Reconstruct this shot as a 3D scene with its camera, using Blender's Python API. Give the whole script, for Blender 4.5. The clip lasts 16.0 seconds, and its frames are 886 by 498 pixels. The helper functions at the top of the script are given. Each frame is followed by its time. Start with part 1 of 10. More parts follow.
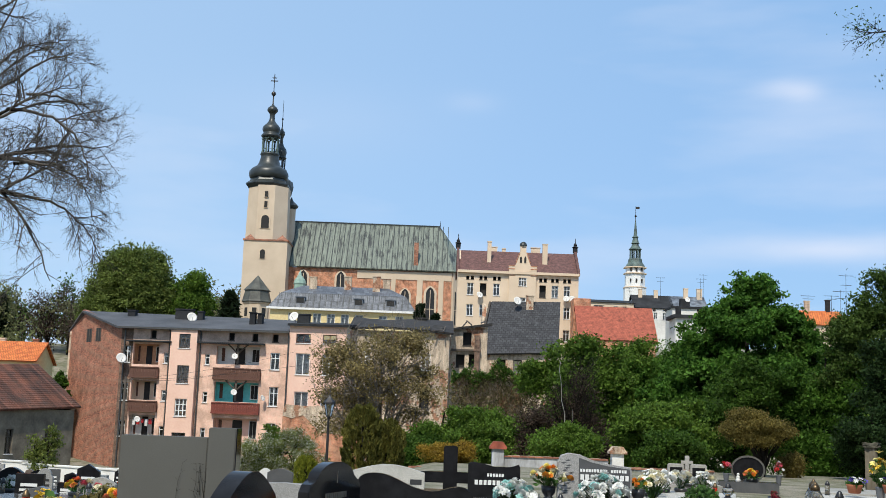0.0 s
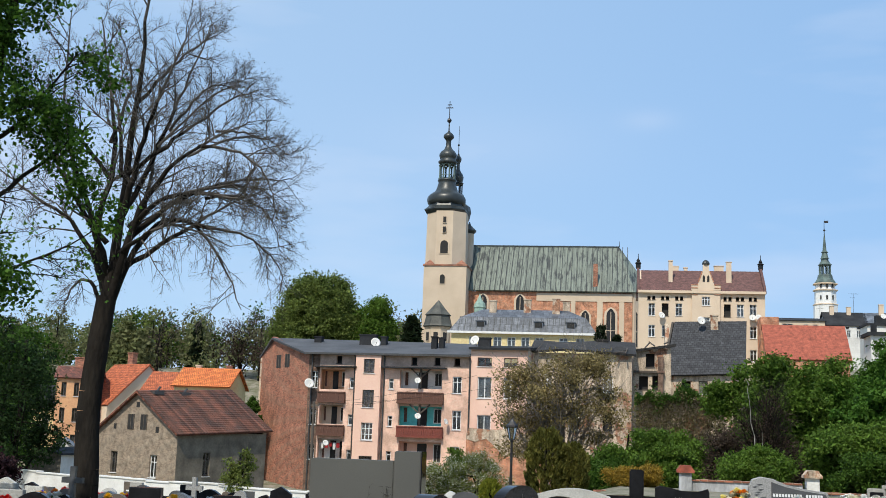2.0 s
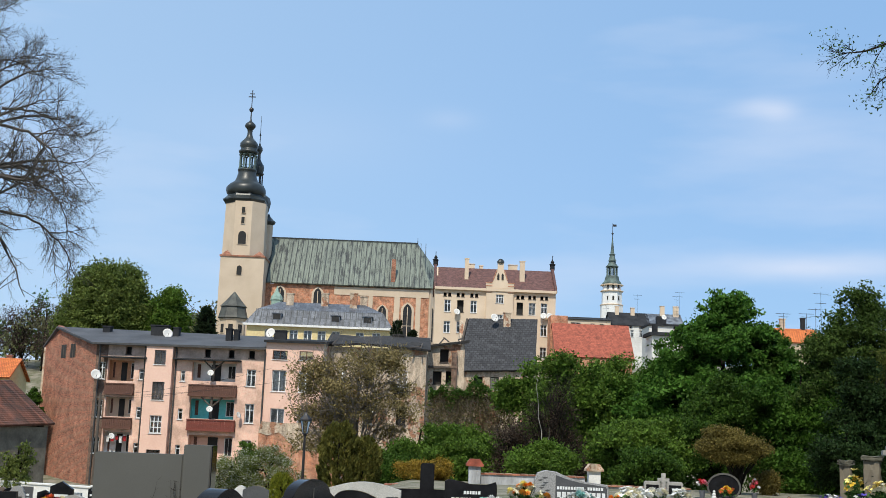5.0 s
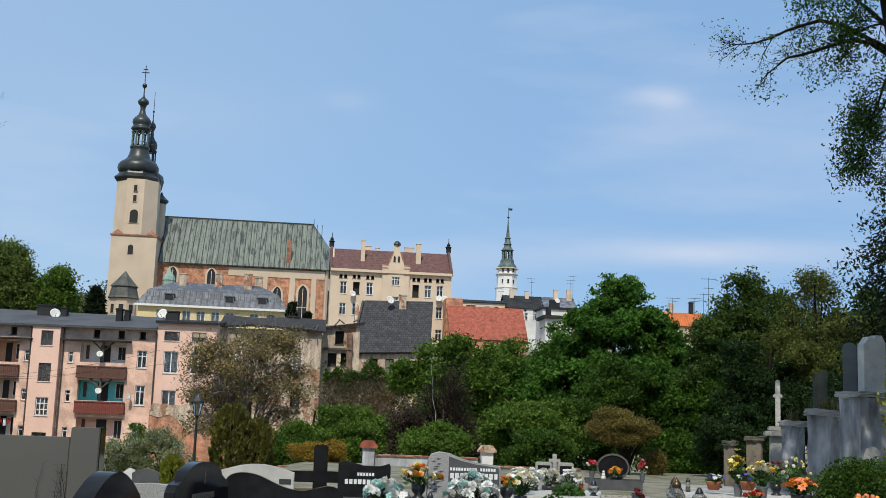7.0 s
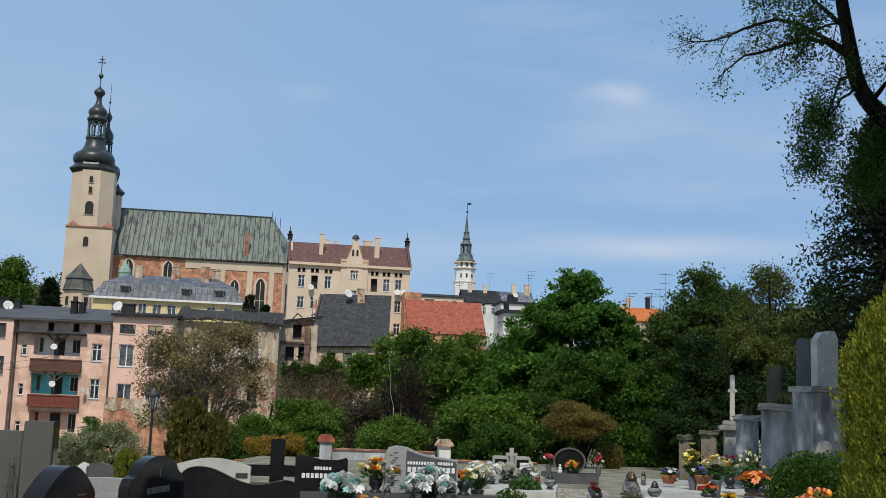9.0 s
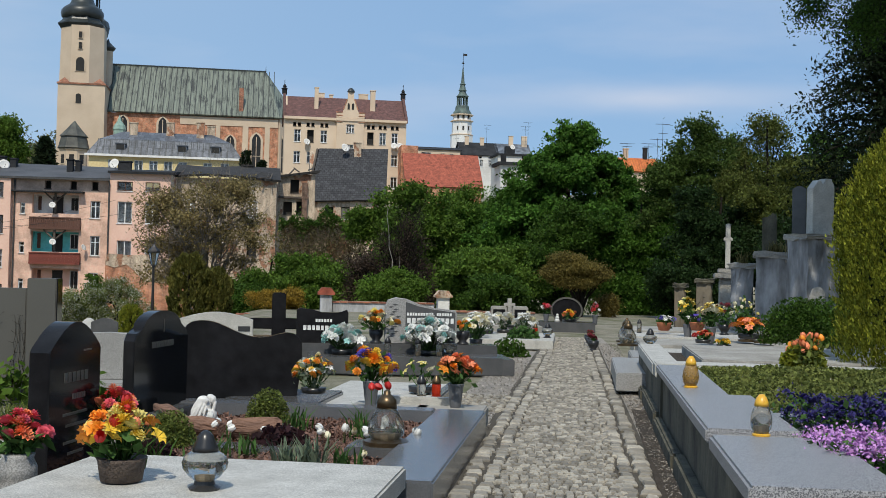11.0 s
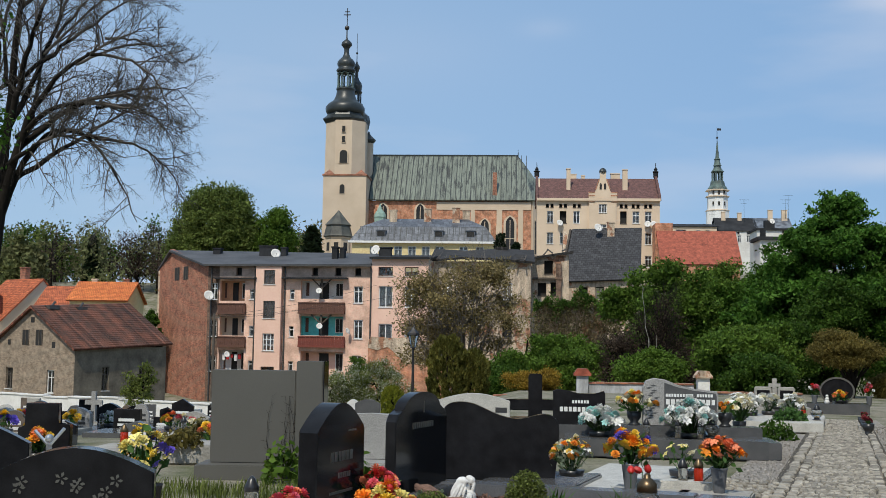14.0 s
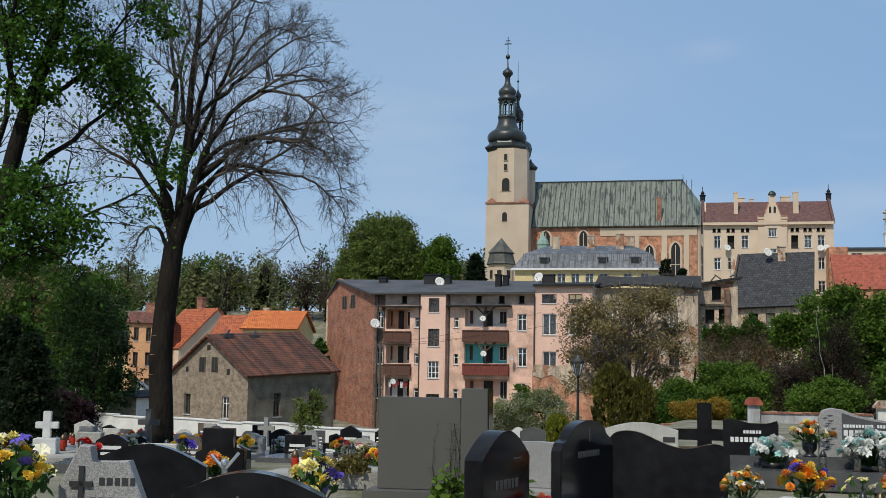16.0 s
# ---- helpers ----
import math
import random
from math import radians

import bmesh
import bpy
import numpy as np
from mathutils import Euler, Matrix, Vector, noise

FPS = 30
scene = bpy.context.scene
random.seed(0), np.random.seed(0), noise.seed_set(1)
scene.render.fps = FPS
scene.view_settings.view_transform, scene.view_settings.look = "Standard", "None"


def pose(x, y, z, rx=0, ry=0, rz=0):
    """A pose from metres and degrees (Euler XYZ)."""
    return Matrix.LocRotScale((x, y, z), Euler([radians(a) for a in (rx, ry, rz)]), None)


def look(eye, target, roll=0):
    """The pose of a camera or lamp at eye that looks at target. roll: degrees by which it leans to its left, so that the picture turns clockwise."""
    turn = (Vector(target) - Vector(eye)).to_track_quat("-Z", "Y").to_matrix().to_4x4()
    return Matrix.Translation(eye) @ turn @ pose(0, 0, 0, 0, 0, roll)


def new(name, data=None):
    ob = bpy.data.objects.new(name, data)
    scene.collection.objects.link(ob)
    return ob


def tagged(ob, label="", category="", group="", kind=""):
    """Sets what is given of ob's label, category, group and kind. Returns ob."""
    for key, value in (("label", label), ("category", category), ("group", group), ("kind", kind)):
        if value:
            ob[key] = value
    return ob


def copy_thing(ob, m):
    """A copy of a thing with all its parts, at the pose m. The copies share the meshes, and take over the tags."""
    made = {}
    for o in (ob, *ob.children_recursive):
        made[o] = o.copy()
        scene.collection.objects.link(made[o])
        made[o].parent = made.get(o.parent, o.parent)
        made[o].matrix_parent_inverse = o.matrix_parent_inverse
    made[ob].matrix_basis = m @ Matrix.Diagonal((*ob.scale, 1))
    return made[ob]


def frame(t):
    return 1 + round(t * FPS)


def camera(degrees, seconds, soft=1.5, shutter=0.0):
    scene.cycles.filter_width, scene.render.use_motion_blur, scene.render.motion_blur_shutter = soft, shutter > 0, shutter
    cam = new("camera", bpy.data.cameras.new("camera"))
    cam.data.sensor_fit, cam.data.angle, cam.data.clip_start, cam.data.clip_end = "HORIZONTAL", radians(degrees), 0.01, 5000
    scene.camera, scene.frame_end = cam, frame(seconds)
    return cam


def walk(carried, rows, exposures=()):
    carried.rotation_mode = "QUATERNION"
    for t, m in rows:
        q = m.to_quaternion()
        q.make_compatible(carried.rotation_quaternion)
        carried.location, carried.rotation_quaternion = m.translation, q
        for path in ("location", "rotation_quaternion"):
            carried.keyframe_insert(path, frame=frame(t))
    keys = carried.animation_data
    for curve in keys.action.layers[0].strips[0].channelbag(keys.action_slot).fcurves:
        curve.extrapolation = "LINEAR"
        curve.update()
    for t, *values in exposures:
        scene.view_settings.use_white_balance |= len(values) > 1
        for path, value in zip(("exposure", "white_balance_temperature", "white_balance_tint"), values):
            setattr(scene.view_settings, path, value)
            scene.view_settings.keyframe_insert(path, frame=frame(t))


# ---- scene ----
# The camera stands on the cemetery path and turns where it is.
cam = camera(42.0, 16.0, 0.65)
EYE = 1.6
TURNS = [
    (0.0, 98.449, -2.145, -0.319), (0.5, 98.873, -2.147, 3.131), (1.0, 99.297, -2.049, 5.994),
    (1.5, 99.271, -2.018, 8.183), (2.0, 99.252, -2.021, 8.648), (2.5, 99.229, -2.03, 8.378),
    (3.0, 99.192, -2.035, 7.888), (3.5, 99.159, -2.059, 5.473), (4.0, 99.201, -2.101, 3.323),
    (4.5, 99.228, -2.168, 1.084), (5.0, 99.326, -2.192, -1.46), (5.2, 99.33, -2.2, -2.3),
    (7.3, 98.56, -2.11, -6.98), (7.5, 98.542, -2.139, -7.181), (8.0, 98.54, -2.168, -7.764),
    (8.5, 98.556, -2.137, -8.13), (9.0, 98.418, -2.142, -8.726), (9.5, 96.443, -1.967, -9.064),
    (9.7, 94.9, -1.861, -9.034), (11.8, 90.843, -0.526, -7.965), (12.0, 91.025, -0.537, -7.111),
    (12.5, 91.752, -0.719, -4.177), (13.0, 92.73, -0.748, -1.483), (13.5, 93.507, -0.785, 1.49),
    (14.0, 94.883, -0.832, 3.807), (14.5, 96.352, -0.949, 5.446), (15.0, 96.359, -0.935, 6.86),
    (15.5, 96.181, -0.937, 9.239), (16.0, 96.121, -0.975, 11.91)]
walk(cam, [(t, pose(0, 0, EYE, rx, ry, rz)) for t, rx, ry, rz in TURNS],
     [(0, 0.42), (5, 0.38), (7.5, 0.16), (8.5, 0.1), (9.5, 0.05), (12, 0.1), (14, 0.08), (16, -0.02)])

# ---- daylight: sun from the left and behind, clear sky ----
SUN_AZ, SUN_EL = 256.0, 52.0      # direction towards the sun, degrees from +x anticlockwise
world = bpy.data.worlds.new("sky")
scene.world = world
world.use_nodes = True
wn, wl = world.node_tree.nodes, world.node_tree.links
wn.clear()
sky = wn.new("ShaderNodeTexSky")
sky.sky_type, sky.sun_disc = "NISHITA", False
sky.sun_elevation, sky.sun_rotation = radians(SUN_EL), radians(90 - SUN_AZ)
sky.air_density, sky.dust_density, sky.ozone_density = 1.0, 0.6, 3.0
wbg, wout = wn.new("ShaderNodeBackground"), wn.new("ShaderNodeOutputWorld")
wbg.inputs[1].default_value = 0.15
# thin high cloud veils, stretched along the horizon
wtc, wmap, wnoise, wramp, wmix = (wn.new("ShaderNodeTexCoord"), wn.new("ShaderNodeMapping"), wn.new("ShaderNodeTexNoise"),
                                  wn.new("ShaderNodeValToRGB"), wn.new("ShaderNodeMix"))
wmix.data_type = "RGBA"
wmap.inputs["Scale"].default_value = (2.0, 2.0, 9.0)
wnoise.inputs["Scale"].default_value, wnoise.inputs["Detail"].default_value, wnoise.inputs["Roughness"].default_value = 1.3, 5.0, 0.5
wramp.color_ramp.elements[0].position, wramp.color_ramp.elements[1].position = 0.47, 0.72
wramp.color_ramp.elements[1].color = (0.5, 0.5, 0.5, 1)
wmix.inputs["B"].default_value = (4.0, 4.3, 5.0, 1)
wl.new(wtc.outputs["Generated"], wmap.inputs[0])
wl.new(wmap.outputs[0], wnoise.inputs["Vector"])
wl.new(wnoise.outputs["Fac"], wramp.inputs[0])
whaze = wn.new("ShaderNodeMix")          # spring haze over the whole sky, thicker towards the west
whaze.data_type = "RGBA"
whaze.inputs["Factor"].default_value = 0.85
wsep, wrange, wtone = wn.new("ShaderNodeSeparateXYZ"), wn.new("ShaderNodeMapRange"), wn.new("ShaderNodeMix")
wtone.data_type = "RGBA"
wrange.inputs["From Min"].default_value, wrange.inputs["From Max"].default_value = -0.5, 0.45
wrange.interpolation_type = "SMOOTHSTEP"
wtone.inputs["A"].default_value, wtone.inputs["B"].default_value = (2.12, 3.12, 4.42, 1), (1.47, 2.58, 4.22, 1)
wl.new(wtc.outputs["Generated"], wsep.inputs[0])
wl.new(wsep.outputs["X"], wrange.inputs["Value"])
wl.new(wrange.outputs["Result"], wtone.inputs["Factor"])
wl.new(wtone.outputs["Result"], whaze.inputs["B"])


def wmath(op, a, b=None):
    q = wn.new("ShaderNodeMath")
    q.operation = op
    for k, v in enumerate((a, b)):
        if v is not None and not isinstance(v, (int, float)):
            wl.new(v, q.inputs[k])
        elif v is not None:
            q.inputs[k].default_value = v
    return q.outputs[0]


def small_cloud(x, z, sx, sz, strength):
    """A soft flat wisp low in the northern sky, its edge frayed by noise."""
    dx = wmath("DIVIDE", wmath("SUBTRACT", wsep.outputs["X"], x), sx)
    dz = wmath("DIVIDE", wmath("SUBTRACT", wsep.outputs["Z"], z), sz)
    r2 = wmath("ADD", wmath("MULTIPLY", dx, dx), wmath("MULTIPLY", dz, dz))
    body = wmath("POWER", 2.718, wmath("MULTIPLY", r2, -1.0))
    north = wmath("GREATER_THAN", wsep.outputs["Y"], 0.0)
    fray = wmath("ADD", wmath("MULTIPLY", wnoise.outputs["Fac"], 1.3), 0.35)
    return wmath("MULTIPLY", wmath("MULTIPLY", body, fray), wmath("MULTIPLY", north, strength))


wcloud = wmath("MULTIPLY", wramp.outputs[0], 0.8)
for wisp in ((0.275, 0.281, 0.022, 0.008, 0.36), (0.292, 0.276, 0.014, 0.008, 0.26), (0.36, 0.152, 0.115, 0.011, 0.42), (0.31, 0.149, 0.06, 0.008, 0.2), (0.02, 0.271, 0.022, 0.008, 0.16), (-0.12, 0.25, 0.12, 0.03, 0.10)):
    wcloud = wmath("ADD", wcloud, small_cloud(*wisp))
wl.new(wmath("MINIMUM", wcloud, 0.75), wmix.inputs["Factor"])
wl.new(sky.outputs[0], whaze.inputs["A"])
wl.new(whaze.outputs["Result"], wmix.inputs["A"])
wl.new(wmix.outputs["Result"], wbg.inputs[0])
wl.new(wbg.outputs[0], wout.inputs[0])

sun = new("sun", bpy.data.lights.new("sun", "SUN"))
sun.data.energy, sun.data.angle, sun.data.color = 3.05, radians(0.53), (1.0, 0.94, 0.81)
az, el = radians(SUN_AZ), radians(SUN_EL)
sun.matrix_world = look((-60, -40, 90), (-60 - math.cos(az) * math.cos(el), -40 - math.sin(az) * math.cos(el), 90 - math.sin(el)))


# ---- materials ----
def mk(name, a, b=None, scale=2.0, rough=0.8, bump=0.1, fine=40.0, metal=0.0, spread=0.35, stretch=(1, 1, 1), rand=0.0, coat=0.0,
       island=0.0, trans=0.0, spec=0.5, grain=0.35):
    """A surface of colour a, with patches of colour b at the given scale, fine grain and relief."""
    m = bpy.data.materials.new(name)
    m.use_nodes = True
    n, l = m.node_tree.nodes, m.node_tree.links
    p = n["Principled BSDF"]
    b = b or tuple(c * 0.75 for c in a)
    tc, mp = n.new("ShaderNodeTexCoord"), n.new("ShaderNodeMapping")
    mp.inputs["Scale"].default_value = stretch
    l.new(tc.outputs["Object"], mp.inputs[0])
    n1, n2, ramp, mix, mix2 = (n.new("ShaderNodeTexNoise"), n.new("ShaderNodeTexNoise"), n.new("ShaderNodeValToRGB"), n.new("ShaderNodeMix"),
                               n.new("ShaderNodeMix"))
    n1.inputs["Scale"].default_value, n1.inputs["Detail"].default_value = scale, 6
    n2.inputs["Scale"].default_value, n2.inputs["Detail"].default_value = fine, 3
    for q in (n1, n2):
        l.new(mp.outputs[0], q.inputs["Vector"])
    ramp.color_ramp.elements[0].position, ramp.color_ramp.elements[1].position = 0.5 - spread / 2, 0.5 + spread / 2
    l.new(n1.outputs["Fac"], ramp.inputs[0])
    mix.data_type = mix2.data_type = "RGBA"
    mix.inputs["A"].default_value, mix.inputs["B"].default_value = (*a, 1), (*b, 1)
    l.new(ramp.outputs[0], mix.inputs["Factor"])
    mix2.blend_type = "OVERLAY"
    mix2.inputs["Factor"].default_value = grain
    l.new(mix.outputs["Result"], mix2.inputs["A"])
    l.new(n2.outputs["Fac"], mix2.inputs["B"])
    last = mix2.outputs["Result"]
    if rand or island:
        hsv = n.new("ShaderNodeHueSaturation")
        mr = n.new("ShaderNodeMapRange")
        k = rand or island
        mr.inputs["To Min"].default_value, mr.inputs["To Max"].default_value = 1 - k, 1 + k
        if rand:
            l.new(n.new("ShaderNodeObjectInfo").outputs["Random"], mr.inputs["Value"])
        else:
            l.new(n.new("ShaderNodeNewGeometry").outputs["Random Per Island"], mr.inputs["Value"])
        l.new(mr.outputs["Result"], hsv.inputs["Value"])
        l.new(last, hsv.inputs["Color"])
        last = hsv.outputs["Color"]
    l.new(last, p.inputs["Base Color"])
    p.inputs["Roughness"].default_value, p.inputs["Metallic"].default_value = rough, metal
    p.inputs["Specular IOR Level"].default_value = spec
    if coat:
        p.inputs["Coat Weight"].default_value = coat
        p.inputs["Coat Roughness"].default_value = 0.05
    if trans:
        p.inputs["Transmission Weight"].default_value = trans
    if bump:
        bp = n.new("ShaderNodeBump")
        bp.inputs["Strength"].default_value, bp.inputs["Distance"].default_value = bump, 0.05
        l.new(n2.outputs["Fac"], bp.inputs["Height"])
        l.new(bp.outputs[0], p.inputs["Normal"])
    return m


def mk_brick(name, a, b, mortar, w=0.26, h=0.08, rough=0.9, mottle=1.1, depth=0.8):
    """Brickwork courses in the wall's own plane (local x along the wall, z up)."""
    m = bpy.data.materials.new(name)
    m.use_nodes = True
    n, l = m.node_tree.nodes, m.node_tree.links
    p = n["Principled BSDF"]
    tc, sep, com, br = n.new("ShaderNodeTexCoord"), n.new("ShaderNodeSeparateXYZ"), n.new("ShaderNodeCombineXYZ"), n.new("ShaderNodeTexBrick")
    ns, mix = n.new("ShaderNodeTexNoise"), n.new("ShaderNodeMix")
    add = n.new("ShaderNodeMath")
    l.new(tc.outputs["Object"], sep.inputs[0])
    l.new(sep.outputs["X"], add.inputs[0])
    l.new(sep.outputs["Y"], add.inputs[1])
    l.new(add.outputs[0], com.inputs["X"])
    l.new(sep.outputs["Z"], com.inputs["Y"])
    l.new(com.outputs[0], br.inputs["Vector"])
    br.inputs["Scale"].default_value = 1.0
    br.inputs["Brick Width"].default_value, br.inputs["Row Height"].default_value = w, h
    br.inputs["Mortar Size"].default_value = 0.012
    br.inputs["Color1"].default_value, br.inputs["Color2"].default_value, br.inputs["Mortar"].default_value = (*a, 1), (*b, 1), (*mortar, 1)
    ns.inputs["Scale"].default_value, ns.inputs["Detail"].default_value, ns.inputs["Roughness"].default_value = mottle, 8, 0.72
    l.new(tc.outputs["Object"], ns.inputs["Vector"])
    mix.data_type, mix.blend_type = "RGBA", "OVERLAY"
    mix.inputs["Factor"].default_value = depth
    cr = n.new("ShaderNodeValToRGB")
    cr.color_ramp.elements[0].position, cr.color_ramp.elements[1].position = 0.3, 0.7
    l.new(ns.outputs["Fac"], cr.inputs[0])
    l.new(br.outputs["Color"], mix.inputs["A"])
    l.new(cr.outputs[0], mix.inputs["B"])
    l.new(mix.outputs["Result"], p.inputs["Base Color"])
    p.inputs["Roughness"].default_value = rough
    bp = n.new("ShaderNodeBump")
    bp.inputs["Strength"].default_value, bp.inputs["Distance"].default_value = 0.4, 0.02
    l.new(br.outputs["Fac"], bp.inputs["Height"])
    bp.invert = True
    l.new(bp.outputs[0], p.inputs["Normal"])
    return m


def mk_tiles(name, a, b, row=0.3, rough=0.85, col=0.22, joint=0.35):
    """A roof covering laid in courses; local y runs up the slope."""
    m = mk_brick(name, a, b, tuple(c * joint for c in a), col, row, rough, 2.2, 0.6)
    n, l = m.node_tree.nodes, m.node_tree.links
    br = next(x for x in n if x.type == "TEX_BRICK")
    br.inputs["Mortar Size"].default_value = 0.03
    tc = next(x for x in n if x.type == "TEX_COORD")
    l.new(tc.outputs["UV"], br.inputs["Vector"])
    return m


def mk_copper_roof(name, pale, dark, black):
    """Standing-seam copper: fine run-off streaks down the slope, and worn patches gone black."""
    m = mk(name, pale, dark, 0.5, 0.6, 0.1, 3.0, spread=0.5, stretch=(11.0, 0.35, 0.35), grain=0.5)
    n, l = m.node_tree.nodes, m.node_tree.links
    p = n["Principled BSDF"]
    src = p.inputs["Base Color"].links[0].from_socket
    tc = next(x for x in n if x.type == "TEX_COORD")
    mp, ns, cr, mix = n.new("ShaderNodeMapping"), n.new("ShaderNodeTexNoise"), n.new("ShaderNodeValToRGB"), n.new("ShaderNodeMix")
    mp.inputs["Scale"].default_value = (5.0, 0.9, 0.9)
    ns.inputs["Scale"].default_value, ns.inputs["Detail"].default_value, ns.inputs["Roughness"].default_value = 0.36, 9, 0.72
    cr.color_ramp.elements[0].position, cr.color_ramp.elements[1].position = 0.49, 0.60
    l.new(tc.outputs["Object"], mp.inputs[0])
    l.new(mp.outputs[0], ns.inputs["Vector"])
    l.new(ns.outputs["Fac"], cr.inputs[0])
    mix.data_type = "RGBA"
    mix.inputs["B"].default_value = (*black, 1)
    l.new(cr.outputs[0], mix.inputs["Factor"])
    l.new(src, mix.inputs["A"])
    l.new(mix.outputs["Result"], p.inputs["Base Color"])
    return m


def mk_ruin(name, plaster, grime, bare):
    """Old lime plaster, streaked with grime, fallen off in patches down to the bricks."""
    m = mk_brick(name, bare, tuple(c * 0.7 for c in bare), tuple(c * 1.1 for c in bare), 0.27, 0.085, 0.95, 3.0, 0.7)
    n, l = m.node_tree.nodes, m.node_tree.links
    p = n["Principled BSDF"]
    tc = next(x for x in n if x.type == "TEX_COORD")
    brick = p.inputs["Base Color"].links[0].from_socket
    layers = []
    for scale, lo, hi, stretch in ((0.55, 0.54, 0.57, (1, 1, 0.8)), (1.3, 0.38, 0.66, (1.6, 1.6, 0.35)), (9.0, 0.35, 0.7, (1, 1, 1))):
        mp, ns, cr = n.new("ShaderNodeMapping"), n.new("ShaderNodeTexNoise"), n.new("ShaderNodeValToRGB")
        mp.inputs["Scale"].default_value = stretch
        ns.inputs["Scale"].default_value, ns.inputs["Detail"].default_value, ns.inputs["Roughness"].default_value = scale, 9, 0.65
        cr.color_ramp.elements[0].position, cr.color_ramp.elements[1].position = lo, hi
        l.new(tc.outputs["Object"], mp.inputs[0])
        l.new(mp.outputs[0], ns.inputs["Vector"])
        l.new(ns.outputs["Fac"], cr.inputs[0])
        layers.append(cr.outputs[0])
    dirt, coat, fin = n.new("ShaderNodeMix"), n.new("ShaderNodeMix"), n.new("ShaderNodeMix")
    for q in (dirt, coat, fin):
        q.data_type = "RGBA"
    dirt.inputs["A"].default_value, dirt.inputs["B"].default_value = (*plaster, 1), (*grime, 1)
    l.new(layers[1], dirt.inputs["Factor"])
    fin.blend_type = "OVERLAY"
    fin.inputs["Factor"].default_value = 0.35
    l.new(dirt.outputs["Result"], fin.inputs["A"])
    l.new(layers[2], fin.inputs["B"])
    l.new(layers[0], coat.inputs["Factor"])
    l.new(fin.outputs["Result"], coat.inputs["A"])
    l.new(brick, coat.inputs["B"])
    l.new(coat.outputs["Result"], p.inputs["Base Color"])
    return m


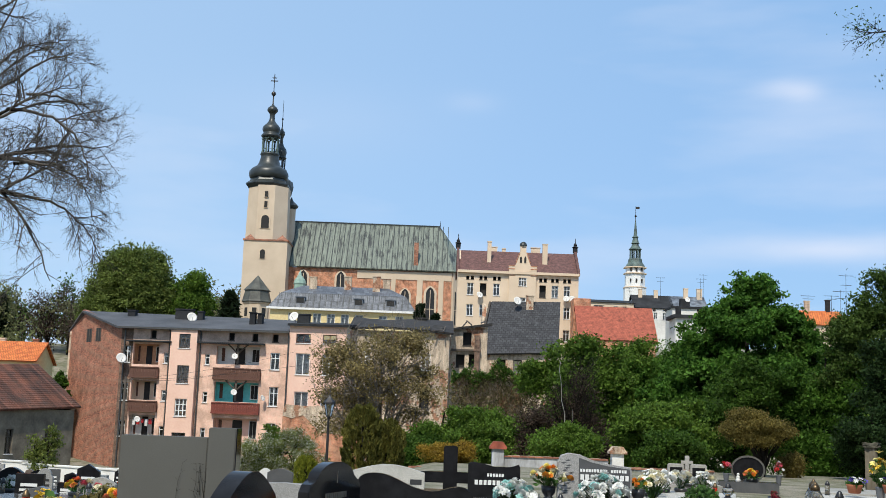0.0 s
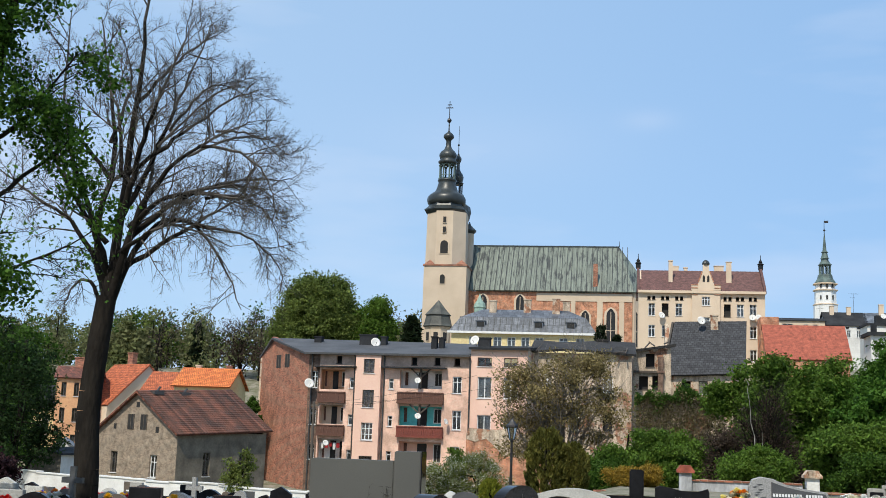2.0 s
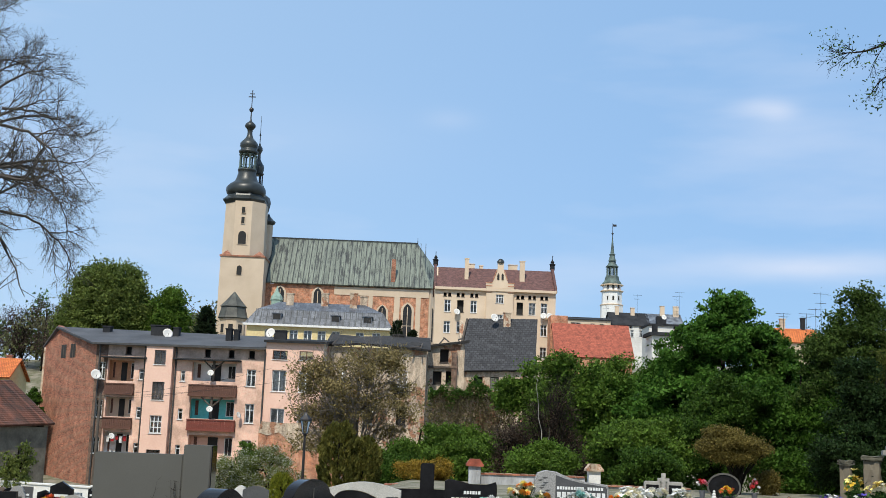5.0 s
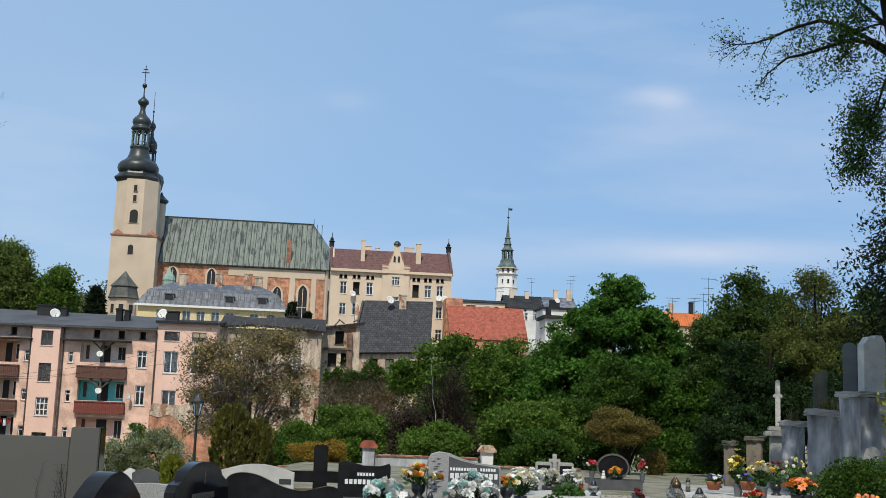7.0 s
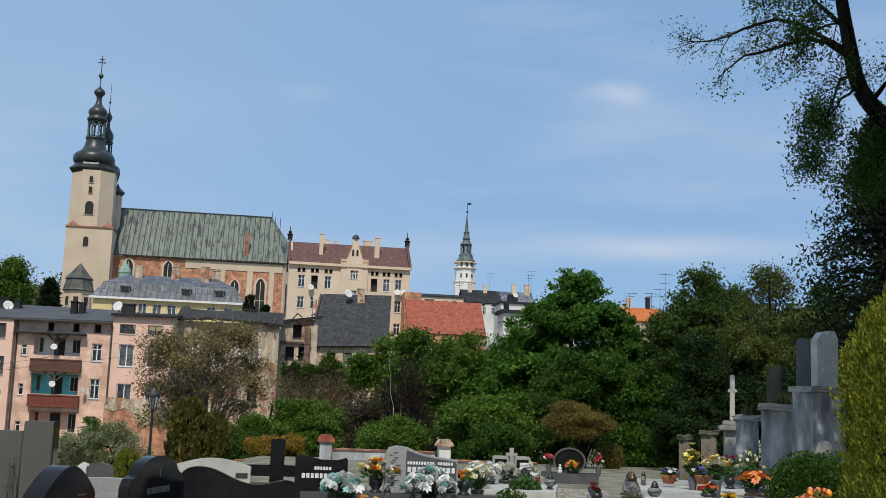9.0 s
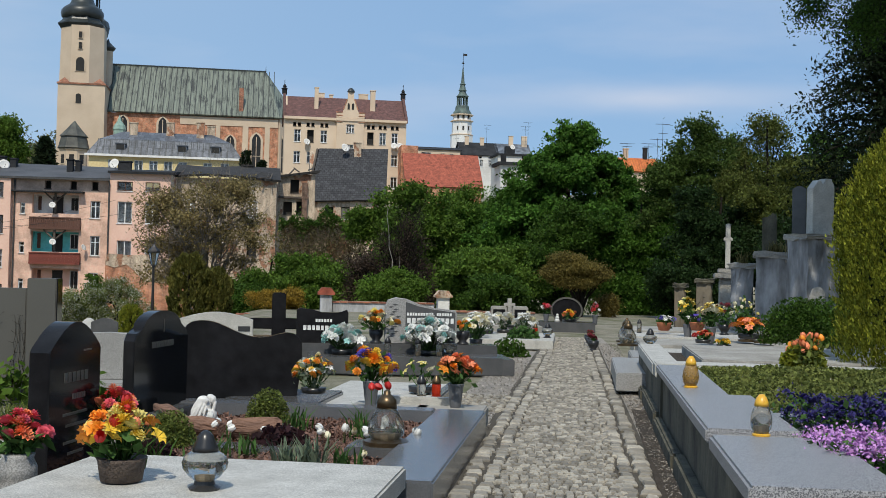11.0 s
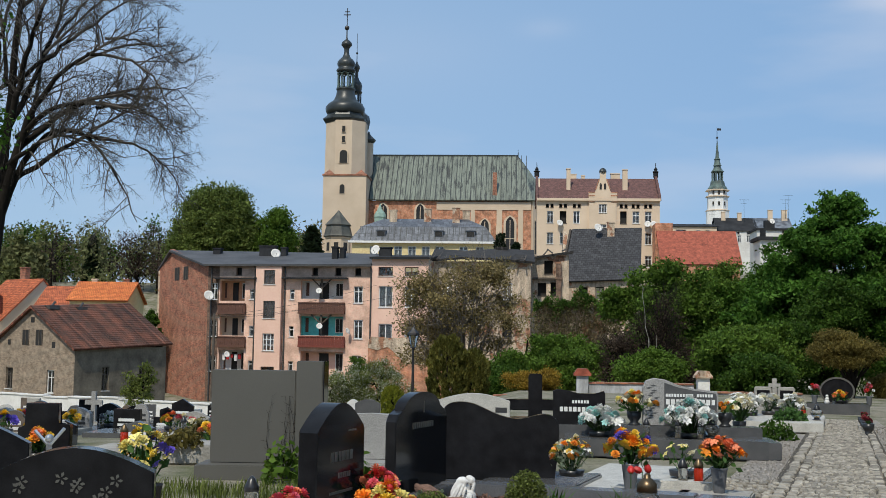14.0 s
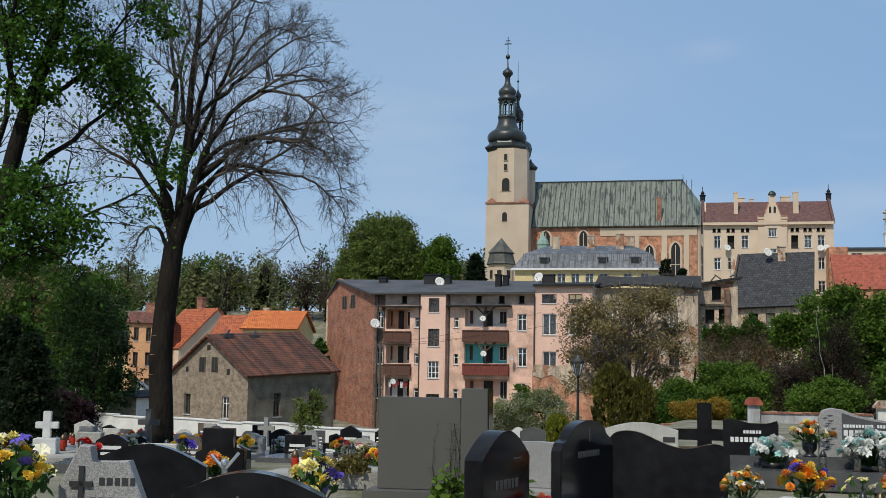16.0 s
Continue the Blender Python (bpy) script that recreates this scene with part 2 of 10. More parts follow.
M = dict(
    beige=mk("lime_plaster_beige", (0.63, 0.505, 0.375), (0.53, 0.415, 0.30), 0.3, 0.9, 0.1, 9.0, grain=0.12),
    cream=mk("plaster_cream", (0.70, 0.555, 0.41), (0.60, 0.465, 0.335), 0.3, 0.9, 0.1, 9.0, grain=0.12),
    pink=mk("plaster_pink", (0.84, 0.55, 0.42), (0.56, 0.36, 0.27), 0.7, 0.9, 0.15, 7.0, spread=0.2, grain=0.4),
    pink_eave_shade=mk("stained_pink_plaster_eave_shade", (0.66, 0.47, 0.37), (0.36, 0.26, 0.20), 0.9, 0.95, 0.2, 6.0),
    pink_light=mk("plaster_pale_pink", (0.82, 0.55, 0.43), (0.74, 0.47, 0.36), 0.5, 0.9, 0.1, 6.0, grain=0.15),
    apricot=mk("plaster_apricot", (0.74, 0.40, 0.20), (0.58, 0.30, 0.16), 0.6, 0.9, 0.1, 5.0),
    cloth_red=mk("red_cotton", (0.45, 0.03, 0.03), (0.35, 0.02, 0.025), 3.0, 0.9, 0.1),
    yellow=mk("plaster_yellow", (0.74, 0.60, 0.30), (0.66, 0.52, 0.27), 0.4, 0.9, 0.1, 4.0),
    white_plaster=mk("plaster_white", (0.72, 0.70, 0.66), (0.58, 0.56, 0.52), 0.4, 0.9, 0.1, 4.0),
    ruin=mk_ruin("crumbling_plaster", (0.66, 0.53, 0.39), (0.30, 0.23, 0.17), (0.34, 0.17, 0.10)),
    ruin_dark=mk_ruin("sooty_crumbling_plaster", (0.46, 0.36, 0.26), (0.17, 0.13, 0.10), (0.26, 0.13, 0.085)),
    teal=mk("plaster_turquoise", (0.16, 0.62, 0.60), (0.12, 0.52, 0.52), 1.0, 0.9, 0.1, 5.0),
    tile_orange_wall=mk("ochre_loggia_plaster", (0.66, 0.36, 0.20), (0.52, 0.28, 0.16), 0.8, 0.9, 0.1, 6.0),
    white=mk("white_paint", (0.80, 0.79, 0.76), (0.70, 0.69, 0.66), 3.0, 0.5, 0.05),
    whitewash=mk("whitewashed_wall", (0.86, 0.85, 0.82), (0.62, 0.60, 0.56), 1.2, 0.9, 0.3, 12.0, spread=0.5),
    pale_bluewash=mk("pale_blue_whitewash", (0.52, 0.525, 0.54), (0.27, 0.27, 0.27), 2.2, 0.9, 0.4, 14.0, spread=0.3, stretch=(1, 1, 0.35)),
    bluewash=mk("bluish_whitewash", (0.37, 0.375, 0.39), (0.10, 0.10, 0.10), 2.6, 0.9, 0.4, 14.0, spread=0.3, stretch=(1, 1, 0.35)),
    brick=mk_brick("red_brick", (0.44, 0.165, 0.095), (0.20, 0.075, 0.048), (0.33, 0.21, 0.14), 0.3, 0.1, mottle=0.9, depth=0.5),
    brick_dark=mk_brick("dark_brown_brick", (0.17, 0.09, 0.06), (0.10, 0.055, 0.04), (0.2, 0.15, 0.11), mottle=1.5),
    brick_orange=mk_brick("orange_brick", (0.52, 0.20, 0.10), (0.42, 0.15, 0.08), (0.45, 0.3, 0.2)),
    house_brick=mk_brick("grey_brown_brick", (0.33, 0.25, 0.18), (0.23, 0.17, 0.12), (0.30, 0.25, 0.19), mottle=2.0, depth=0.55),
    dark_render=mk("dark_grey_render", (0.21, 0.18, 0.135), (0.10, 0.084, 0.062), 0.9, 0.95, 0.3, 6.0),
    copper=mk_copper_roof("weathered_copper", (0.225, 0.255, 0.205), (0.10, 0.115, 0.095), (0.035, 0.04, 0.037)),
    lead=mk("old_lead_sheet", (0.10, 0.10, 0.082), (0.042, 0.043, 0.037), 0.9, 0.6, 0.1, 5.0),
    copper_green=mk("green_copper", (0.30, 0.42, 0.35), (0.22, 0.32, 0.27), 0.6, 0.6, 0.1, 3.0),
    dark_copper=mk("dark_copper_sheet", (0.04, 0.046, 0.044), (0.02, 0.024, 0.024), 0.8, 0.4, 0.1, 5.0),
    verdigris=mk("verdigris_copper", (0.12, 0.17, 0.15), (0.05, 0.07, 0.065), 0.9, 0.6, 0.1, 5.0),
    tin=mk("galvanised_sheet", (0.19, 0.21, 0.24), (0.06, 0.066, 0.078), 1.1, 0.5, 0.1, 4.0, spread=0.3),
    felt_old=mk("rotten_roofing_felt", (0.035, 0.032, 0.03), (0.018, 0.016, 0.015), 1.2, 0.9, 0.5, 6.0),
    grey_felt=mk("sunned_roofing_felt", (0.088, 0.09, 0.097), (0.05, 0.052, 0.058), 0.5, 0.8, 0.15, 5.0, grain=0.3),
    felt=mk("roofing_felt", (0.040, 0.041, 0.044), (0.02, 0.021, 0.023), 0.6, 0.9, 0.15, 5.0, spec=0.2),
    tin_panel=mk_tiles("sheet_metal_panels", (0.145, 0.155, 0.175), (0.07, 0.076, 0.088), 1.15, 0.55, 0.72),
    slate=mk_tiles("slate_roof", (0.058, 0.058, 0.062), (0.036, 0.036, 0.04), 0.3, 0.85, 0.4, 0.35),
    tile_red=mk_tiles("red_roof_tiles", (0.37, 0.095, 0.055), (0.31, 0.08, 0.047), 0.33, 0.85, 0.22, 0.72),
    tile_maroon=mk_tiles("maroon_roof_tiles", (0.145, 0.07, 0.06), (0.12, 0.056, 0.048), 0.33, 0.8, 0.22, 0.75),
    tile_rust=mk_tiles("orange_red_roof_tiles", (0.52, 0.135, 0.05), (0.40, 0.10, 0.04)),
    tile_orange=mk_tiles("orange_roof_tiles", (0.72, 0.20, 0.05), (0.60, 0.16, 0.04)),
    tile_brown=mk_tiles("old_brown_red_tiles", (0.25, 0.085, 0.05), (0.09, 0.04, 0.03), 0.32, 0.85, 0.26),
    glass=mk("window_glass", (0.55, 0.57, 0.58), (0.5, 0.52, 0.53), 1, 0.03, 0.0, trans=0.98, spec=0.35),
    brown_wood=mk("brown_painted_wood", (0.13, 0.055, 0.035), (0.09, 0.04, 0.025), 3.0, 0.7, 0.2),
    red_wood=mk("red_painted_wood", (0.21, 0.045, 0.028), (0.14, 0.035, 0.022), 3.0, 0.7, 0.2),
    old_wood=mk("weathered_wood", (0.12, 0.10, 0.08), (0.07, 0.055, 0.045), 2.0, 0.9, 0.3),
    dark=mk("dark_interior", (0.03, 0.028, 0.026), (0.02, 0.02, 0.02), 2.0, 0.9, 0.0),
    curtain=mk("net_curtain", (0.7, 0.7, 0.68), (0.5, 0.5, 0.5), 4.0, 0.9, 0.1),
    metal=mk("dark_iron", (0.05, 0.05, 0.05), (0.035, 0.03, 0.03), 4.0, 0.5, 0.1, metal=0.6),
    zinc=mk("zinc_pipe", (0.10, 0.095, 0.09), (0.06, 0.058, 0.055), 3.0, 0.5, 0.1, metal=0.4),
)


# ---- mesh helpers ----
def bx(bm, x0, x1, y0, y1, z0, z1):
    v = [bm.verts.new((x, y, z)) for z in (z0, z1) for x, y in ((x0, y0), (x1, y0), (x1, y1), (x0, y1))]
    for f in ((3, 2, 1, 0), (4, 5, 6, 7), (0, 1, 5, 4), (1, 2, 6, 5), (2, 3, 7, 6), (3, 0, 4, 7)):
        bm.faces.new([v[i] for i in f])
    return v


def prism(bm, pts, z0, z1, axis="z"):
    """A polygon given in a plane, drawn out along an axis (z: points are x, y; y: points are x, z)."""
    def at(p, k):
        return (p[0], p[1], k) if axis == "z" else (p[0], k, p[1])
    lo, hi = [bm.verts.new(at(p, z0)) for p in pts], [bm.verts.new(at(p, z1)) for p in pts]
    n = len(pts)
    for i in range(n):
        bm.faces.new((lo[i], lo[(i + 1) % n], hi[(i + 1) % n], hi[i]))
    bm.faces.new(lo[::-1])
    bm.faces.new(hi)


def lathe(bm, profile, segs=16, cx=0.0, cy=0.0, turn=0.0):
    """Rings of (radius, height) turned about an upright axis."""
    rings = []
    for r, z in profile:
        rings.append([bm.verts.new((cx + r * math.cos(turn + math.tau * i / segs), cy + r * math.sin(turn + math.tau * i / segs), z)) for i in range(segs)])
    for a, b in zip(rings, rings[1:]):
        for i in range(segs):
            j = (i + 1) % segs
            bm.faces.new((a[i], a[j], b[j], b[i]))
    bm.faces.new(rings[0][::-1])
    bm.faces.new(rings[-1])


def tube(bm, a, b, r0, r1=None, segs=6):
    a, b = Vector(a), Vector(b)
    r1 = r0 if r1 is None else r1
    d = (b - a).normalized()
    u = d.orthogonal().normalized()
    w = d.cross(u)
    p = [bm.verts.new(a + r0 * (math.cos(math.tau * i / segs) * u + math.sin(math.tau * i / segs) * w)) for i in range(segs)]
    q = [bm.verts.new(b + r1 * (math.cos(math.tau * i / segs) * u + math.sin(math.tau * i / segs) * w)) for i in range(segs)]
    for i in range(segs):
        j = (i + 1) % segs
        bm.faces.new((p[i], p[j], q[j], q[i]))
    bm.faces.new(p[::-1])
    bm.faces.new(q)


def mesh_of(name, bm, mat, smooth=False):
    bmesh.ops.recalc_face_normals(bm, faces=bm.faces[:])
    me = bpy.data.meshes.new(name)
    bm.to_mesh(me)
    bm.free()
    for m in (mat if isinstance(mat, (list, tuple)) else (mat,)):
        me.materials.append(m)
    if smooth:
        for f in me.polygons:
            f.use_smooth = True
    return me


def part(name, bm, mat, parent=None, label="", m=None, smooth=False):
    """One bmesh (or ready mesh) as one object under its thing."""
    me = bm if isinstance(bm, bpy.types.Mesh) else mesh_of(name, bm, mat, smooth)
    ob = new(name, me)
    ob.parent = parent
    if m is not None:
        ob.matrix_basis = m
    if label:
        ob["label"] = label
    return ob


def thing(name, label, category, m, group="", kind=""):
    return_ob = tagged(new(name), label, category, group, kind)
    return_ob.empty_display_size = 0.2
    return_ob.matrix_basis = m
    return return_ob


def bevel(bm, w, segs=2):
    bmesh.ops.bevel(bm, geom=bm.edges[:], offset=w, segments=segs, affect="EDGES", clamp_overlap=True)
    return bm


# ---- walls with openings, windows, roofs ----
def wall_bm(L, z0, z1, ops, th=0.4, gable=None):
    """Local x along the wall, outer face at y = 0, openings (s0, s1, za, zb) right through it; gable (s, z) is a peak on top."""
    bm = bmesh.new()
    xs = sorted({0.0, L, *[min(max(o[i], 0), L) for o in ops for i in (0, 1)]})
    zs = sorted({z0, z1, *[min(max(o[i], z0), z1) for o in ops for i in (2, 3)]})
    full = lambda i, k: 0 <= i < len(xs) - 1 and 0 <= k < len(zs) - 1 and not any(
        o[0] < (xs[i] + xs[i + 1]) / 2 < o[1] and o[2] < (zs[k] + zs[k + 1]) / 2 < o[3] for o in ops)
    vs = {}
    def v(x, y, z):
        key = (round(x, 4), y, round(z, 4))
        if key not in vs:
            vs[key] = bm.verts.new((x, y, z))
        return vs[key]
    for i in range(len(xs) - 1):
        for k in range(len(zs) - 1):
            if not full(i, k):
                continue
            a, b, c, d = xs[i], xs[i + 1], zs[k], zs[k + 1]
            for y in (0.0, th):
                bm.faces.new((v(a, y, c), v(b, y, c), v(b, y, d), v(a, y, d)))
            for (di, dk), (p, q) in (((-1, 0), ((a, c), (a, d))), ((1, 0), ((b, c), (b, d))), ((0, -1), ((a, c), (b, c))), ((0, 1), ((a, d), (b, d)))):
                if not full(i + di, k + dk):
                    bm.faces.new((v(p[0], 0.0, p[1]), v(q[0], 0.0, q[1]), v(q[0], th, q[1]), v(p[0], th, p[1])))
    if gable:
        prism(bm, [(0, z1), (L, z1), gable], 0.0, th, "y")
    return bm


WINDOW_MESHES = {}


def window(parent, m, w, h, frame_mat="white", bars=(1, 1), depth=0.14, curtain=False, sill=True):
    """A framed window with its pane, set back in a wall's opening."""
    key = (round(w, 2), round(h, 2), frame_mat, bars, curtain)
    if key not in WINDOW_MESHES:
        f = 0.07
        frame_me = mesh_of("window", wall_bm(w, 0, h, [(f, w - f, f, h - f)], 0.07), M[frame_mat])
        bar_mes = []
        for i in range(bars[0]):
            bm, x = bmesh.new(), w * (i + 1) / (bars[0] + 1)
            bx(bm, x - 0.04, x + 0.04, 0.005, 0.06, f, h - f)
            bar_mes.append(mesh_of("mullion", bm, M[frame_mat]))
        for i in range(bars[1]):
            bm, z = bmesh.new(), h * (0.68 if bars[1] == 1 else (i + 1) / (bars[1] + 1))
            bx(bm, f, w - f, 0.008, 0.055, z - 0.03, z + 0.03)
            bar_mes.append(mesh_of("glazing_bar", bm, M[frame_mat]))
        bm = bmesh.new()
        bx(bm, f * 0.5, w - f * 0.5, 0.03, 0.04, f * 0.5, h - f * 0.5)
        pane_me = mesh_of("pane", bm, M["glass"])
        bm = bmesh.new()
        bx(bm, -0.06, w + 0.06, -depth - 0.08, 0.02, -0.05, 0.0)
        sill_me = mesh_of("sill", bm, M["white"])
        bm = bmesh.new()
        for i in range(9):
            x = 0.05 + (w - 0.1) * i / 9
            y = 0.13 + 0.03 * (i % 2)
            bx(bm, x, x + (w - 0.1) / 9, y, y + 0.01, 0.1 * h, h - 0.05)
        cur_me = mesh_of("curtain", bm, M["curtain"])
        WINDOW_MESHES[key] = frame_me, pane_me, sill_me, cur_me, bar_mes
    a, b, c, d, e = WINDOW_MESHES[key]
    win = part("window", a, None, parent, m=m @ pose(0, depth, 0))
    part("pane", b, None, win)
    for bar in e:
        part(bar.name.split(".")[0], bar, None, win)
    if sill:
        part("sill", c, None, win)
    if curtain:
        part("curtain", d, None, win)
    return win


def facade(parent, P, Q, z0, z1, wins, mat, th=0.4, gable=None, name="wall", holes=(), label="", depth=0.14):
    """A wall from P to Q (seen from outside, left to right); wins: (s0, s1, za, zb, frame, bars, curtain)."""
    (px, py), (qx, qy) = P, Q
    L = math.hypot(qx - px, qy - py)
    px, py, L = px + 0.004 * (qx - px) / L, py + 0.004 * (qy - py) / L, L - 0.008      # clear of the adjoining wall's face
    m = pose(px, py, 0, 0, 0, math.degrees(math.atan2(qy - py, qx - px)))
    w = part(name, wall_bm(L, z0, z1, [o[:4] for o in wins] + list(holes), th, gable), mat, parent, label, m)
    for o in wins:
        s0, s1, za, zb = o[:4]
        fr, bars, cur = (list(o[4:]) + ["white", (1, 1), False][len(o) - 4:])[:3]
        if fr == "hole":          # an empty opening on a dark room
            bm = bmesh.new()
            bx(bm, s0 - 0.15, s1 + 0.15, th + 0.25, th + 0.3, za - 0.2, zb + 0.2)
            part("room_back", bm, M["dark"], w, m=pose(0, 0, 0))
            bm = bmesh.new()
            bx(bm, s0 - 0.05, s1 + 0.05, -0.06, 0.12, za - 0.09, za - 0.003)
            part("sill", bm, M["old_wood"], w)
            continue
        window(parent, m @ pose(s0, 0, za), s1 - s0, zb - za, fr, bars, depth, cur)
    return m


def roof_slab(parent, name, pts, mat, th=0.18, label=""):
    """A thick sheet over four (or three) corners, first two along the eave; uv in metres along and up the slope."""
    P = [Vector(p) for p in pts]
    ux = (P[1] - P[0]).normalized()
    n = (P[1] - P[0]).cross(P[-1] - P[0]).normalized()
    if n.z < 0:
        n = -n
    uy = n.cross(ux)
    if uy.z < 0:
        uy = -uy
    bm = bmesh.new()
    hi, lo = [bm.verts.new(p) for p in P], [bm.verts.new(p - n * th) for p in P]
    bm.faces.new(hi), bm.faces.new(lo[::-1])
    k = len(P)
    for i in range(k):
        bm.faces.new((hi[i], hi[(i + 1) % k], lo[(i + 1) % k], lo[i]))
    uv = bm.loops.layers.uv.new("uv")
    for f in bm.faces:
        for lp in f.loops:
            d = lp.vert.co - P[0]
            lp[uv].uv = (d.dot(ux), d.dot(uy))
    return part(name, bm, mat, parent, label)


def chimney(parent, x, y, z0, z1, w=0.6, d=0.5, mat="brick"):
    bm = bmesh.new()
    bx(bm, x - w / 2, x + w / 2, y - d / 2, y + d / 2, z0, z1)
    bx(bm, x - w / 2 - 0.06, x + w / 2 + 0.06, y - d / 2 - 0.06, y + d / 2 + 0.06, z1, z1 + 0.12)
    return part("chimney", bm, M[mat], parent)


DISH = []


def dish(m):
    """A satellite dish on a short arm."""
    if not DISH:
        d = thing("satellite_dish", "white round satellite dish on a metal arm", "satellite dish", m, "satellite dishes")
        bm = bmesh.new()
        lathe(bm, [(0.02, 0.0), (0.16, 0.02), (0.32, 0.07), (0.45, 0.15), (0.46, 0.16), (0.33, 0.085), (0.16, 0.035), (0.02, 0.02)], 20)
        part("reflector", bm, M["white_plaster"], d, m=pose(0, 0, 0, 68, 0, 0), smooth=True)
        bm = bmesh.new()
        tube(bm, (0, 0, 0), (0, 0.25, -0.45), 0.025), tube(bm, (0, -0.02, -0.35), (0, -0.5, 0.05), 0.015)
        part("arm", bm, M["metal"], d)
        DISH.append(d)
        return d
    return copy_thing(DISH[0], m)


ANTENNA = []


def antenna(m, h):
    """A roof aerial: a mast with cross rods."""
    a = thing("roof_aerial", "thin metal roof aerial mast with rods", "aerial", m, "roof aerials")
    bm = bmesh.new()
    tube(bm, (0, 0, 0), (0, 0, h), 0.03, 0.02)
    part("mast", bm, M["metal"], a)
    for z, w in ((h * 0.97, 0.9), (h * 0.8, 0.6)):
        bm = bmesh.new()
        tube(bm, (-w, 0, z), (w, 0, z), 0.025)
        for i in range(5):
            tube(bm, (-w + 2 * w * i / 4, -0.25, z), (-w + 2 * w * i / 4, 0.25, z), 0.015, segs=4)
        part("rod", bm, M["metal"], a)
    return a


# ---- ground ----
def lerp_list(x, table):
    for (x0, y0), (x1, y1) in zip(table, table[1:]):
        if x <= x1:
            k = max(0.0, (x - x0) / (x1 - x0))
            return y0 + (y1 - y0) * k * k * (3 - 2 * k)
    return table[-1][1]


def smooth01(x, a, b):
    k = min(1.0, max(0.0, (x - a) / (b - a)))
    return k * k * (3 - 2 * k)


def land(x, y):
    """Height of the ground: a level cemetery, a dip below the houses, the town's hill behind."""
    right = lerp_list(y, [(0, 0), (46, 0), (62, -2.6), (100, -3.4), (112, -2.6), (122, 2.5), (138, 8), (160, 11), (186, 14), (235, 17), (320, 24), (700, 26), (6000, 26)])
    left = lerp_list(y, [(0, 0), (14, 0), (44, -1.25), (60, -2.8), (100, -3.5), (135, -2.0), (160, 2), (215, 13), (320, 18), (700, 20), (6000, 20)])
    near = 1 - smooth01(x, -6, -1)
    far = 1 - smooth01(x, -52, -30)
    k = near if y < 60 else near + (far - near) * smooth01(y, 100, 125)
    k = k if y < 100 else far + (near - far) * (1 - smooth01(y, 100, 125))
    return right + (left - right) * k
# ---- ground sheet to the horizon ----
def build_ground():
    ax = [-5000, -3000, -1800, -1000, -600, -400, -280, -200, -150, -120] + [x * 5 for x in range(-20, 0)] + \
         [x * 1.5 for x in range(0, 20)] + [x * 5 for x in range(6, 24)] + [120, 150, 200, 280, 400, 600, 1000, 1800, 3000, 5000]
    ay = [-5000, -2500, -1000, -400, -200, -100, -60, -30, -15, -5] + [y * 2 for y in range(0, 36)] + [72 + y * 4 for y in range(0, 40)] + \
         [240, 270, 300, 350, 420, 520, 700, 1000, 1800, 3000, 5000]
    bm = bmesh.new()
    grid = [[bm.verts.new((x, y, land(x, y) - 0.02)) for x in ax] for y in ay]
    for r0, r1 in zip(grid, grid[1:]):
        for i in range(len(ax) - 1):
            bm.faces.new((r0[i], r0[i + 1], r1[i + 1], r1[i]))
    g = part("ground", bm, mk("cemetery_ground", (0.27, 0.24, 0.19), (0.11, 0.115, 0.055), 0.9, 0.95, 0.7, 24.0, spread=0.3, grain=0.7), smooth=True)
    tagged(g, "earth and grass ground sloping towards the town", "ground", kind="structure")


build_ground()


